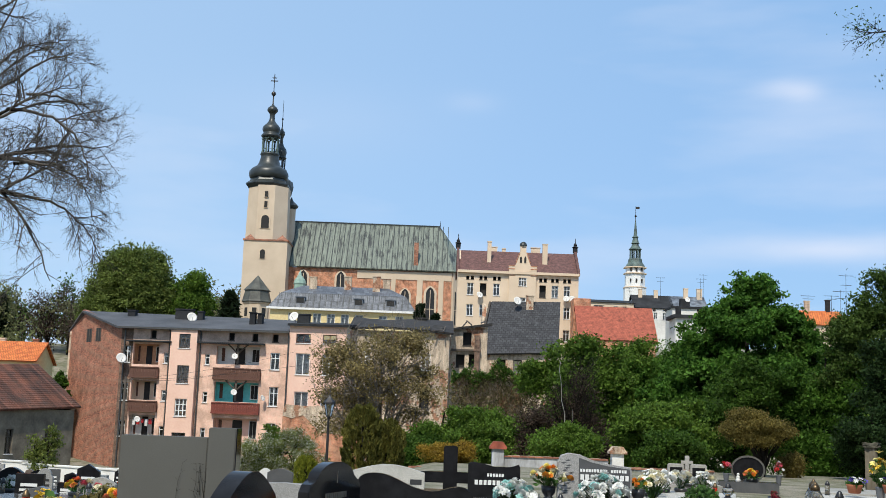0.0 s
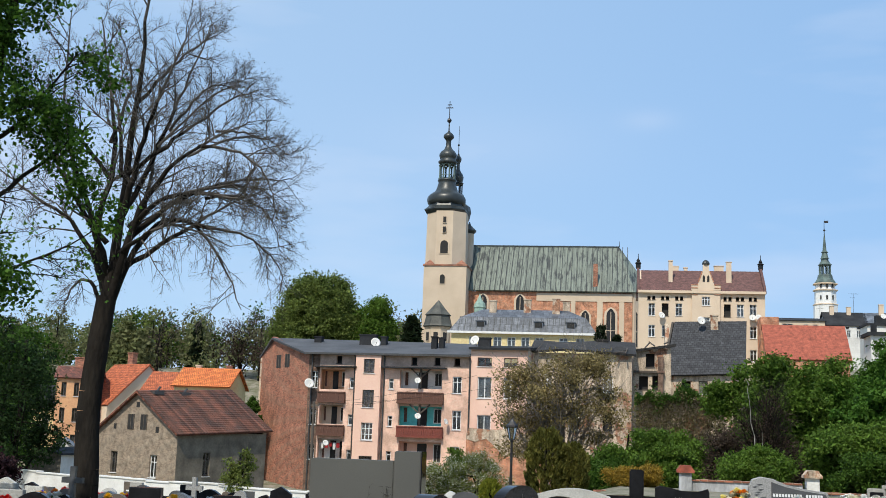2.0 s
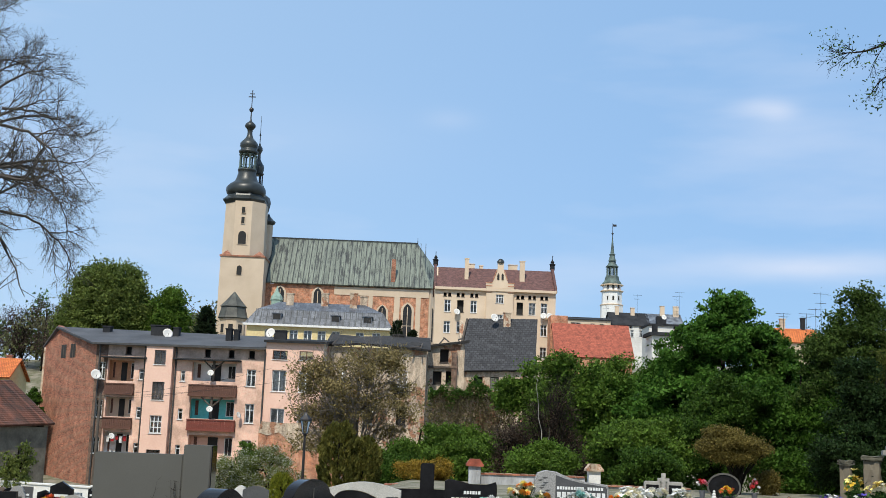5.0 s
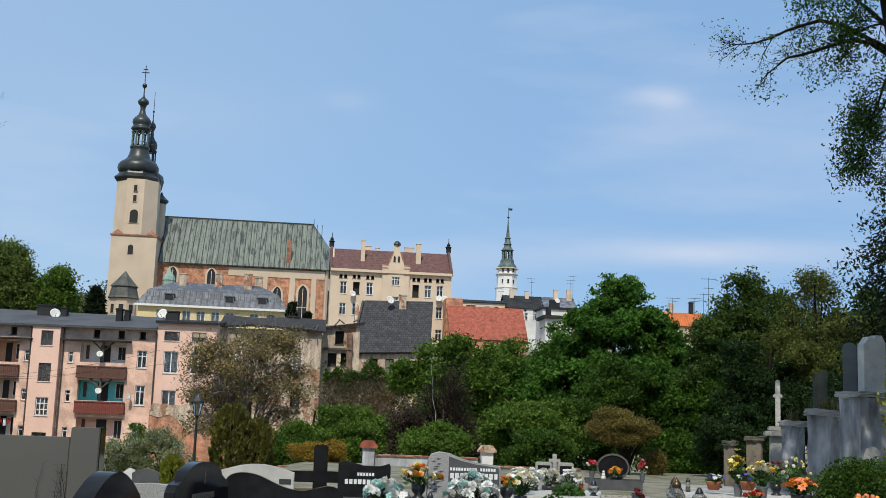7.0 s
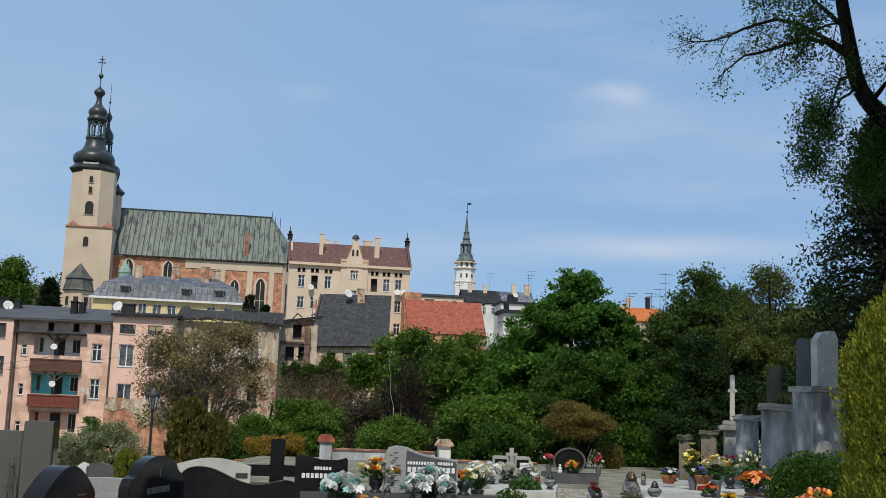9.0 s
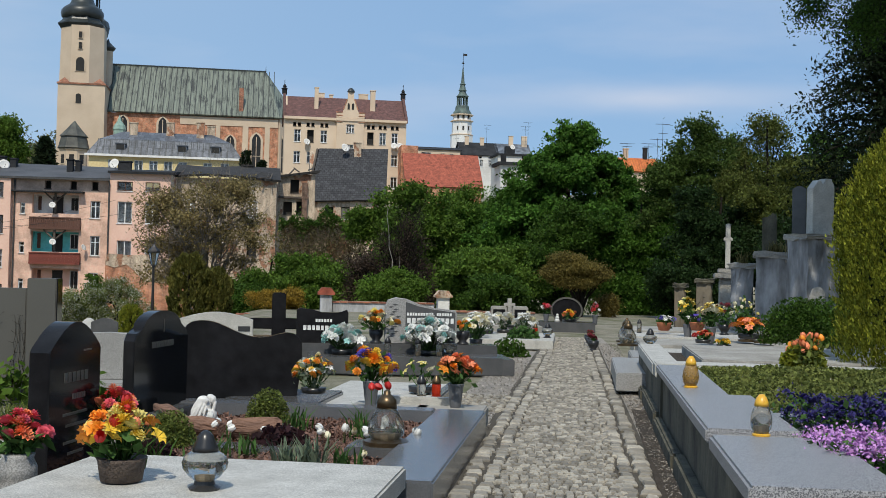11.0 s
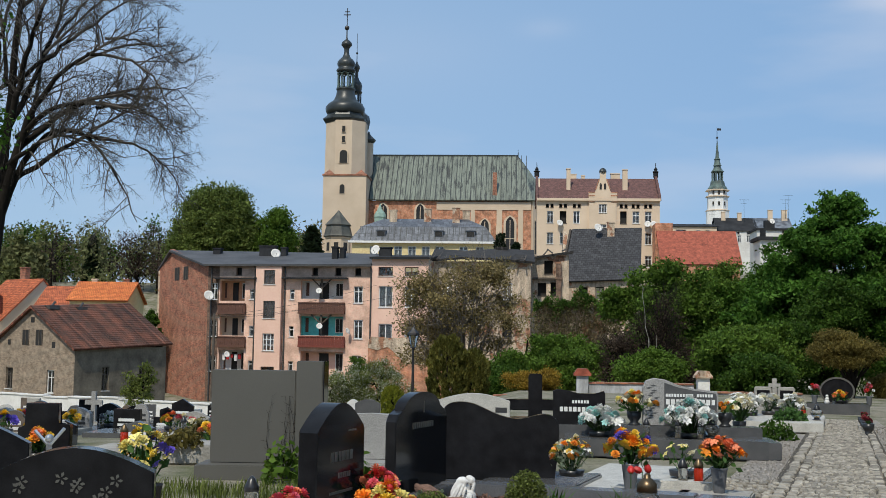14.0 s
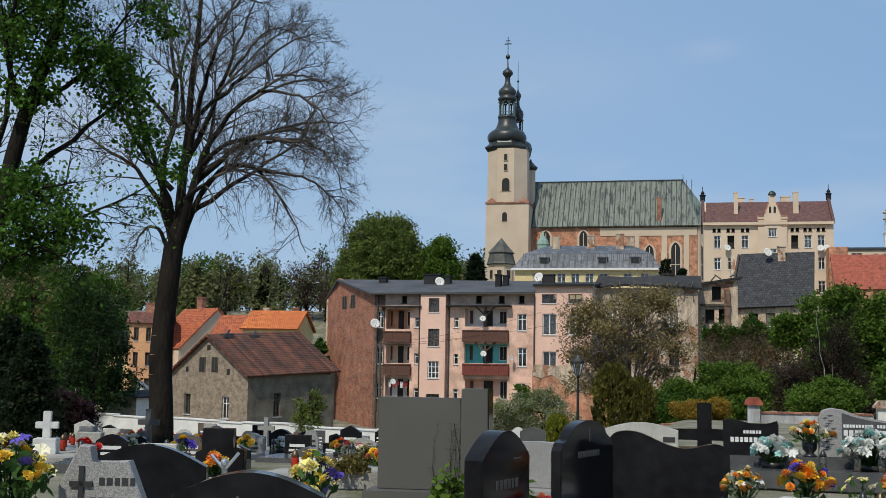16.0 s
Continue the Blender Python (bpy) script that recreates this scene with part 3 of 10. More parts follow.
# ---- parish church ----
def church():
    th = thing("church", "beige plastered church with tall helmeted tower and green copper roof", "church", pose(-28.4, 183, 14))
    O = lambda x, y, z: (x + 28.4, y - 183, z - 14)
    bm = bmesh.new()
    bx(bm, -3.55, 3.45, 0, 7, -2, 15.0)
    part("tower_base", bm, M["beige"], th)
    bm = bmesh.new()
    bx(bm, -3.7, 3.6, -0.15, 7.15, 15.0, 15.25)
    part("cornice", bm, M["brick"], th)
    bm = bmesh.new()
    lathe(bm, [(3.62, 15.25), (3.5, 24.2)], 8, -0.4, 3.5, math.pi / 8)
    part("tower_upper", bm, M["beige"], th)
    for sx in (-1, 1):
        bm = bmesh.new()
        v = [bm.verts.new(p) for p in ((sx * 3.5 - 0.05, 0.0, 15.25), (sx * 1.7 - 0.05, 0.0, 15.25), (sx * 3.5 - 0.05, 2.0, 15.25), (sx * 2.6 - 0.05, 0.6, 16.1))]
        for f in ((0, 1, 3), (1, 2, 3), (2, 0, 3), (0, 2, 1)):
            bm.faces.new([v[i] for i in f])
        part("broach", bm, M["brick"], th)
    AX = -0.75            # the helmet's axis stands a little west of the shaft's middle
    bm = bmesh.new()
    lathe(bm, [(3.3, 24.0), (3.45, 24.25), (3.62, 24.45), (3.72, 24.6), (3.72, 24.78), (3.45, 24.95), (3.1, 25.25), (2.98, 25.5), (2.95, 25.7)], 8, AX, 3.5, math.pi / 8)
    part("helmet_eave", bm, M["dark_copper"], th)
    bm = bmesh.new()
    lathe(bm, [(2.85, 25.6), (3.1, 25.85), (3.22, 26.2), (3.25, 26.55), (3.17, 26.95), (2.92, 27.3), (2.5, 27.6), (2.1, 27.85), (1.85, 28.2), (1.65, 28.7), (1.5, 29.3), (1.45, 29.6),
               (1.55, 29.75), (1.62, 29.9), (1.55, 30.05)], 16, AX, 3.5, math.pi / 16)
    helm = part("helmet", bm, M["dark_copper"], th, "dark copper onion helmet", smooth=True)
    for i in range(8):
        a = math.pi / 8 + math.tau * i / 8
        c = (AX + 1.3 * math.cos(a), 3.5 + 1.3 * math.sin(a))
        bm = bmesh.new()
        lathe(bm, [(0.24, 30.0), (0.24, 30.25), (0.15, 30.35), (0.14, 32.2), (0.22, 32.35), (0.26, 32.5)], 8, *c)
        part("column", bm, M["verdigris"], helm)
        b = (AX + 1.3 * math.cos(a + math.tau / 8), 3.5 + 1.3 * math.sin(a + math.tau / 8))
        bm = bmesh.new()
        prev = None
        for k in range(7):          # round arch from column to column
            t = k / 6
            q = (c[0] + (b[0] - c[0]) * t, c[1] + (b[1] - c[1]) * t, 32.25 + 0.45 * math.sin(math.pi * t))
            if prev:
                tube(bm, prev, q, 0.1, segs=5)
            prev = q
        part("arch", bm, M["verdigris"], helm)
        bm = bmesh.new()
        tube(bm, (*c, 30.75), (*b, 30.75), 0.05, segs=4)
        part("rail", bm, M["verdigris"], helm)
    bm = bmesh.new()
    lathe(bm, [(1.3, 32.65), (1.58, 32.85), (1.64, 33.1), (1.5, 33.3), (1.28, 33.45), (1.36, 33.7), (1.48, 34.0), (1.5, 34.25), (1.42, 34.55), (1.2, 34.85), (0.92, 35.1), (0.62, 35.45), (0.46, 35.9),
               (0.4, 36.4), (0.46, 36.8), (0.62, 37.05), (0.86, 37.3), (0.9, 37.55), (0.78, 37.85), (0.5, 38.1), (0.26, 38.3), (0.12, 38.6), (0.09, 40.0)], 12, AX, 3.5, math.pi / 12)
    part("lantern_cap", bm, M["dark_copper"], helm, "weathered copper lantern cap", smooth=True)
    bm = bmesh.new()
    lathe(bm, [(0.05, 39.85), (0.3, 40.05), (0.4, 40.3), (0.3, 40.58), (0.05, 40.75)], 10, AX, 3.5)
    tube(bm, (AX, 3.5, 40.6), (AX, 3.5, 43.7), 0.07)
    bx(bm, AX - 0.6, AX + 0.6, 3.45, 3.55, 42.45, 42.6), bx(bm, AX - 0.38, AX + 0.38, 3.45, 3.55, 42.98, 43.12)
    part("cross", bm, M["metal"], helm)
    # rear spire and stair turret
    RX = 0.35
    bm = bmesh.new()
    lathe(bm, [(2.2, 24.0), (2.5, 25.4), (2.3, 26.3), (1.4, 27.0), (1.1, 28.0), (1.15, 28.4)], 12, RX, 8.0)
    rear = part("rear_spire", bm, M["dark_copper"], th, "small dark copper spire")
    for i in range(6):
        a = math.tau * i / 6
        bm = bmesh.new()
        tube(bm, (RX + 0.78 * math.cos(a), 8 + 0.78 * math.sin(a), 28.3), (RX + 0.78 * math.cos(a), 8 + 0.78 * math.sin(a), 30.4), 0.12)
        part("column", bm, M["dark_copper"], rear)
    bm = bmesh.new()
    lathe(bm, [(0.9, 30.2), (1.05, 30.45), (0.85, 30.65), (0.95, 31.1), (1.0, 31.5), (0.85, 32.0), (0.5, 32.5), (0.3, 33.0), (0.26, 33.8), (0.4, 34.2), (0.55, 34.6), (0.5, 34.95), (0.25, 35.3), (0.08, 35.8), (0.06, 37.0), (0.2, 37.2), (0.05, 37.45), (0.03, 40.6)], 10, RX, 8.0)
    part("spire_cap", bm, M["dark_copper"], rear)
    bm = bmesh.new()
    lathe(bm, [(0.8, -1), (0.8, 21.6)], 12, 2.75, 7.2)
    turret = part("stair_turret", bm, M["beige"], th)
    bm = bmesh.new()
    lathe(bm, [(0.8, 21.55), (1.15, 21.9), (1.2, 22.15), (0.8, 22.5), (0.3, 23.0), (0.05, 23.6)], 12, 2.75, 7.2)
    part("turret_cap", bm, M["dark_copper"], turret)
    # openings of the tower: dark louvred recesses with frames
    for x, z, w, h, arch in ((-0.4, 22.2, 0.5, 0.95, 0), (-0.4, 20.5, 0.5, 1.0, 0), (-0.35, 17.1, 1.25, 1.5, 1), (-0.45, 12.1, 0.8, 1.1, 1)):
        y = 0.12 if z > 15 else 0.0
        pts = [(-w / 2, 0), (w / 2, 0), (w / 2, h)] + ([(w / 2 * math.cos(math.pi * k / 6), h + w / 2 * math.sin(math.pi * k / 6)) for k in range(1, 6)] if arch else []) + [(-w / 2, h)]
        bm = bmesh.new()
        prism(bm, [(px * 1.3, pz * 1.06 - 0.08) for px, pz in pts], -0.06, 0.06, "y")
        win = part("belfry_window", bm, M["beige"], th, m=pose(x, y, z))
        bm = bmesh.new()
        prism(bm, pts, -0.09, 0.0, "y")
        part("louvre", bm, M["dark"], win)
    # low porch turret by the tower's foot, with a bell roof
    bm = bmesh.new()
    lathe(bm, [(2.0, -2), (2.0, 1.2), (2.12, 1.3), (2.0, 1.4), (2.0, 4.2), (2.15, 4.3), (2.15, 4.6)], 8, -0.1, -5.0, math.pi / 8)
    part("annex", bm, M["beige"], th)
    bm = bmesh.new()
    lathe(bm, [(2.3, 4.5), (2.4, 4.62), (2.25, 4.9), (2.1, 5.5), (1.95, 6.1), (1.9, 6.3), (2.12, 6.36), (2.1, 6.45), (1.2, 7.4), (0.08, 8.75)], 8, -0.1, -5.0, math.pi / 8)
    part("annex_roof", bm, M["lead"], th)
    for k in (-1, 0, 1):                        # one window to a face of the octagon
        m = pose(-0.1, -5.0, 0, 0, 0, 45 * k) @ pose(0, -1.85, 2.3)
        bm = bmesh.new()
        bx(bm, -0.5, 0.5, -0.06, 0.05, -0.15, 1.5)
        win = part("annex_window", bm, M["beige"], th, m=m)
        bm = bmesh.new()
        bx(bm, -0.35, 0.35, -0.09, 0.0, 0, 1.3)
        part("annex_window_pane", bm, M["dark"], win)
    # nave: wall with pointed windows, copper roof with seams
    wins = [(5.7, 24.2), (11.8, 24.2)]
    nave_x0, nave_x1 = 3.4, 30.0
    bm = wall_bm(nave_x1 - nave_x0, -2, 11.4, [], 0.9)
    part("nave_wall", bm, M["brick_orange"], th, "orange brick and plaster nave wall", pose(nave_x0, 3.6, 0))
    bm = bmesh.new()
    bx(bm, 14.6, 30.0, 3.5, 3.6, 10.0, 11.3), bx(bm, 24.4, 25.3, 3.48, 3.6, -2, 10.0), bx(bm, 20.2, 20.9, 3.48, 3.6, -2, 10.0), bx(bm, 27.9, 28.7, 3.48, 3.6, -2, 10.0)
    part("plaster_band", bm, M["beige"], th)
    for x, z, w, h in ((5.85, 6.2, 1.3, 3.6), (11.95, 6.2, 1.3, 3.6), (22.5, 4.4, 1.3, 3.0), (26.6, 2.9, 1.4, 4.8), (30.3, 2.9, 1.2, 4.8)):
        y = 3.6 if x < 30 else 4.0
        arch = [(w / 2 - w * (1 - math.cos(math.pi / 3 * k / 6)), h + w * math.sin(math.pi / 3 * k / 6)) for k in range(7)]
        pts = [(-w / 2, 0), (w / 2, 0)] + arch + [(-a, b) for a, b in arch[-2::-1]]
        bm = bmesh.new()
        prism(bm, [(a * 1.5, b * 1.06 - 0.1) for a, b in pts], -0.14, 0.05, "y")
        win = part("pointed_window", bm, M["beige"], th, m=pose(x, y, z))
        bm = bmesh.new()
        prism(bm, pts, -0.17, 0.0, "y")
        part("leaded_glass", bm, M["felt"], win)
        bm = bmesh.new()
        bx(bm, -0.05, 0.05, -0.2, -0.1, 0, h + 0.7), bx(bm, -w / 2, w / 2, -0.2, -0.1, h * 0.5, h * 0.5 + 0.08)
        part("tracery", bm, M["beige"], win)
    for x in (9.0, 15.0, 24.8):
        bm = bmesh.new()
        v = bx(bm, x - 0.45, x + 0.45, 2.4, 3.6, -2, 7.4)
        bmesh.ops.translate(bm, verts=v[4:6], vec=(0, 0.9, 0))
        part("buttress", bm, M["beige"], th)
    E0, R0, R1, E1 = O(-25.2, 186.0, 25.55), O(-25.4, 193, 34.0), O(-0.6, 193, 34.0), O(1.9, 186.0, 25.6)
    roof = roof_slab(th, "nave_roof", [E0, E1, R1, R0], M["copper"], 0.25, "streaked green and black copper roof")
    roof_slab(th, "nave_roof", [O(-25.2, 200, 25.6), O(1.9, 200, 25.6), R1, R0], M["copper"], 0.25)
    apse = [O(1.9, 186, 25.6), O(5.2, 189.6, 25.6), O(5.2, 196.4, 25.6), O(1.9, 200, 25.6)]
    for a, b in zip(apse, apse[1:]):
        roof_slab(th, "apse_roof", [a, b, R1], M["copper"], 0.25)
        bm = wall_bm(math.hypot(b[0] - a[0], b[1] - a[1]), -2, 11.5, [], 0.8)
        part("apse_wall", bm, M["beige"], th, m=pose(a[0], a[1] + 0.5, 0, 0, 0, math.degrees(math.atan2(b[1] - a[1], b[0] - a[0]))))
    up = Vector(R0) - Vector(E0)
    sl = math.hypot(up.y, up.z)
    bm = bmesh.new()
    bx(bm, -0.05, 0.05, 0, sl, 0.0, 0.1)
    seam = mesh_of("seam", bm, M["dark_copper"])
    tilt = math.degrees(math.atan2(up.z, up.y))
    for i in range(32):
        x = E0[0] + 0.4 + 25.6 * i / 31
        part("seam", seam, None, roof, m=pose(x, E0[1], E0[2], tilt))
    bm = bmesh.new()
    tube(bm, R0, R1, 0.16)
    part("ridge_cap", bm, M["dark_copper"], roof)
    bm = bmesh.new()
    bx(bm, 23.7, 24.4, 3.7, 4.5, 11.6, 16.2)
    part("chimney", bm, M["brick"], th, "tall red brick chimney")
    bm = bmesh.new()
    tube(bm, (R1[0], R1[1], R1[2]), (R1[0], R1[1], R1[2] + 1.0), 0.08, 0.02)
    part("finial", bm, M["metal"], th)
    bm = bmesh.new()
    lathe(bm, [(0.9, 5), (0.9, 8.0), (1.0, 8.2), (0.85, 8.8), (0.3, 9.5), (0.05, 10.4)], 8, 5.9, -1.0)
    part("small_cupola", bm, M["copper_green"], th)


church()


# ---- cream tenement with stepped gable ----
def cream_tenement():
    th = thing("tenement", "cream plastered tenement with maroon tiled roof and gables", "building", pose(2.2, 160, 9))
    e, r = 13.6, 17.0
    rowA = [(1.35, 2.25), (3.15, 4.05), (5.0, 5.9), (11.45, 12.35), (13.15, 14.1), (14.85, 15.75)]
    wins = [(a, b, 10.05, 11.75, "hole") if i in (1, 3) else (a, b, 10.05, 11.75, "white", (1, 1), i == 4) for i, (a, b) in enumerate(rowA)]
    wins += [(a, b, 7.15, 8.75) for a, b in ((1.35, 2.25), (3.15, 4.05), (5.0, 5.9), (11.45, 12.35), (13.15, 14.05), (14.85, 15.75))]
    wins += [(a, b, 4.0, 5.6) for a, b in ((1.35, 2.25), (3.15, 4.05), (5.0, 5.9), (11.45, 12.35), (13.15, 14.05), (14.85, 15.75))]
    small = [(x, x + 0.42, 12.25, 12.65, "white", (0, 0)) for x in (1.2, 1.85, 3.05, 3.7, 4.95, 5.6, 11.4, 12.05, 13.05, 13.7, 14.75, 15.4)]
    wins += [(s[0], s[1], 12.25, 12.75, "hole") for s in small]
    facade(th, (0, 0), (16.9, 0), 0, e, wins, M["cream"])
    facade(th, (16.9, 0), (16.9, 9.5), 0, e, [], M["cream"], gable=(4.75, r))
    facade(th, (0, 9.5), (0, 0), 0, e, [], M["cream"], gable=(4.75, r))
    facade(th, (16.9, 9.5), (0, 9.5), 0, e, [], M["cream"])
    roof_slab(th, "roof", [(-0.0, -0.35, e - 0.25), (16.9, -0.35, e - 0.25), (16.9, 4.75, r), (0, 4.75, r)], M["tile_maroon"])
    roof_slab(th, "roof", [(16.9, 9.8, e - 0.2), (0, 9.8, e - 0.2), (0, 4.75, r), (16.9, 4.75, r)], M["tile_maroon"])
    bm = bmesh.new()
    bx(bm, -0.05, 16.95, -0.5, 0.0, e - 0.45, e - 0.1)
    part("eave_cornice", bm, M["cream"], th)
    for x in (-0.15, 16.75):
        bm = bmesh.new()
        prism(bm, [(-0.5, e - 0.4), (0.2, e - 0.4), (4.75, r - 0.2), (9.3, e - 0.4), (10, e - 0.4), (9.6, e + 0.4), (4.75, r + 0.55), (-0.1, e + 0.4)], 0, 0.35, "y")
        par = part("gable_parapet", bm, M["tile_maroon"], th, m=pose(x + 0.3, 0, 0, 0, 0, 90))
        bm = bmesh.new()
        lathe(bm, [(0.35, r + 0.2), (0.35, r + 0.9), (0.5, r + 1.0), (0.2, r + 1.2), (0.28, r + 1.35), (0.05, r + 1.7), (0.04, r + 2.3)], 8, 4.75, 0.17)
        part("pinnacle", bm, M["felt"], par)
    # middle bay with its own gable
    wins = [(1.35, 2.45, 11.5, 12.7, "white", (2, 1)), (1.4, 2.4, 8.4, 9.9), (1.4, 2.4, 4.8, 6.3), (1.45, 1.75, 14.6, 15.6), (2.05, 2.35, 14.6, 15.6)]
    facade(th, (7.15, -0.35), (10.95, -0.35), 0, 13.6, wins[:3], M["cream"], 0.35)
    bm = bmesh.new()
    prism(bm, [(-0.05, 13.6), (3.85, 13.6), (3.85, 14.3), (3.0, 14.35), (2.85, 14.75), (2.4, 16.1), (2.32, 16.3), (2.32, 17.2), (1.48, 17.2), (1.48, 16.3), (1.4, 16.1), (0.95, 14.75), (0.8, 14.35), (-0.05, 14.3)], 0, 0.5, "y")
    gab = part("bay_gable", bm, M["cream"], th, m=pose(7.15, -0.37, 0))
    for zz in (12.95, 13.4, 13.85, 14.28):          # projecting brick courses beside the gable's foot
        for x0 in (-0.12, 3.0):
            bm = bmesh.new()
            bx(bm, x0, x0 + 0.92, -0.06, 0.1, zz, zz + 0.1)
            part("string_course", bm, M["brick_orange"], gab)
    for sx in (-1, 1):
        bm = bmesh.new()
        tube(bm, (1.9 + sx * 1.0, -0.02, 14.75), (1.9 + sx * 0.5, -0.02, 16.15), 0.07)
        part("verge", bm, M["brick_orange"], gab)
    bm = bmesh.new()
    lathe(bm, [(0.5, 17.15), (0.52, 17.3), (0.45, 17.5), (0.3, 17.68), (0.12, 17.78)], 12, 1.9, 0.25)
    part("gable_cap", bm, M["dark_copper"], gab)
    for w in wins[3:]:
        bm = bmesh.new()
        prism(bm, [(w[0], 14.75), (w[1], 14.75), (w[1], 15.45), ((w[0] + w[1]) / 2, 15.7), (w[0], 15.45)], -0.05, 0.02, "y")
        part("gable_window", bm, M["dark"], gab)
    roof_slab(th, "bay_roof", [(7.7, 0.1, 14.2), (7.7, 4, 14.2), (9.05, 4, 16.0), (9.05, 0.1, 16.0)], M["tile_maroon"])
    roof_slab(th, "bay_roof", [(10.4, 0.1, 14.2), (10.4, 4, 14.2), (9.05, 4, 16.0), (9.05, 0.1, 16.0)], M["tile_maroon"])
    for x, y, z1, w in ((4.4, 2.2, 17.9, 0.55), (5.2, 5.3, 17.6, 0.9), (12.3, 2.2, 17.8, 0.7), (11.2, 5.3, 17.7, 1.3), (6.6, 5.2, 17.4, 0.5)):
        chimney(th, x, y, 13.5, z1, w, 0.6, "cream")
    dish(pose(5.3, 159.6, 19.0, 0, 0, 20)), dish(pose(17.4, 159.6, 18.9, 0, 0, -10)), dish(pose(18.2, 159.6, 18.9, 0, 0, 10))


cream_tenement()


# ---- yellow house with a grey mansard roof below the church ----
def mansard_house():
    th = thing("mansard_house", "yellow house with grey sheet-metal mansard roof", "house", pose(-20.7, 140, 7))
    wins = [(x, x + 1.0, 5.6, 6.9, "white", (1, 1), True) for x in (2.2, 5.2, 6.9, 8.6, 10.3, 13.2, 15.2)]
    facade(th, (0, 0), (17.4, 0), 0, 7.6, wins, M["yellow"])
    facade(th, (17.4, 0), (17.4, 9), 0, 7.6, [], M["yellow"])
    facade(th, (0, 9), (0, 0), 0, 7.6, [], M["yellow"])
    facade(th, (17.4, 9), (0, 9), 0, 7.6, [], M["yellow"])
    a = [(-0.3, -0.35), (17.7, -0.35), (17.7, 9.3), (-0.3, 9.3)]
    b = [(1.0, 1.0), (16.4, 1.0), (16.4, 8.0), (1.0, 8.0)]
    c = [(3.4, 4.2), (14.0, 4.2), (14.0, 4.8), (3.4, 4.8)]
    for i in range(4):
        j = (i + 1) % 4
        roof_slab(th, "lower_roof", [(*a[i], 7.5), (*a[j], 7.5), (*b[j], 9.4), (*b[i], 9.4)], M["tin_panel"])
        roof_slab(th, "upper_roof", [(*b[i], 9.4), (*b[j], 9.4), (*c[j], 10.7), (*c[i], 10.7)], M["tin_panel"])
    bm = bmesh.new()
    bx(bm, -0.45, 17.85, -0.5, -0.002, 7.25, 7.5)
    part("eave", bm, M["white"], th)
    for i in range(23):
        bm = bmesh.new()
        bx(bm, -0.03, 0.03, 0, 2.3, 0, 0.07)
        part("seam", bm, M["dark_copper"], th, m=pose(0.9 + 0.72 * i, -0.32, 7.52, 54.6))
    for x in (3.0, 10.1, 14.0):
        bm = bmesh.new()
        bx(bm, 0, 1.1, 0, 1.0, 0, 0.8), bx(bm, -0.1, 1.2, -0.1, 1.1, 0.8, 0.9)
        dm = part("dormer", bm, M["tin"], th, m=pose(x, 0.0, 8.0))
        bm = bmesh.new()
        bx(bm, 0.1, 1.0, -0.02, 0.04, 0.1, 0.72)
        part("dormer_window", bm, M["dark"], dm)
    for x, y, z in ((4.7, 3.2, 11.6), (9.0, 3.4, 11.8), (12.6, 3.0, 11.9), (13.8, 4.5, 11.7)):
        chimney(th, x, y, 9.3, z, 0.9, 0.6, "ruin")


mansard_house()


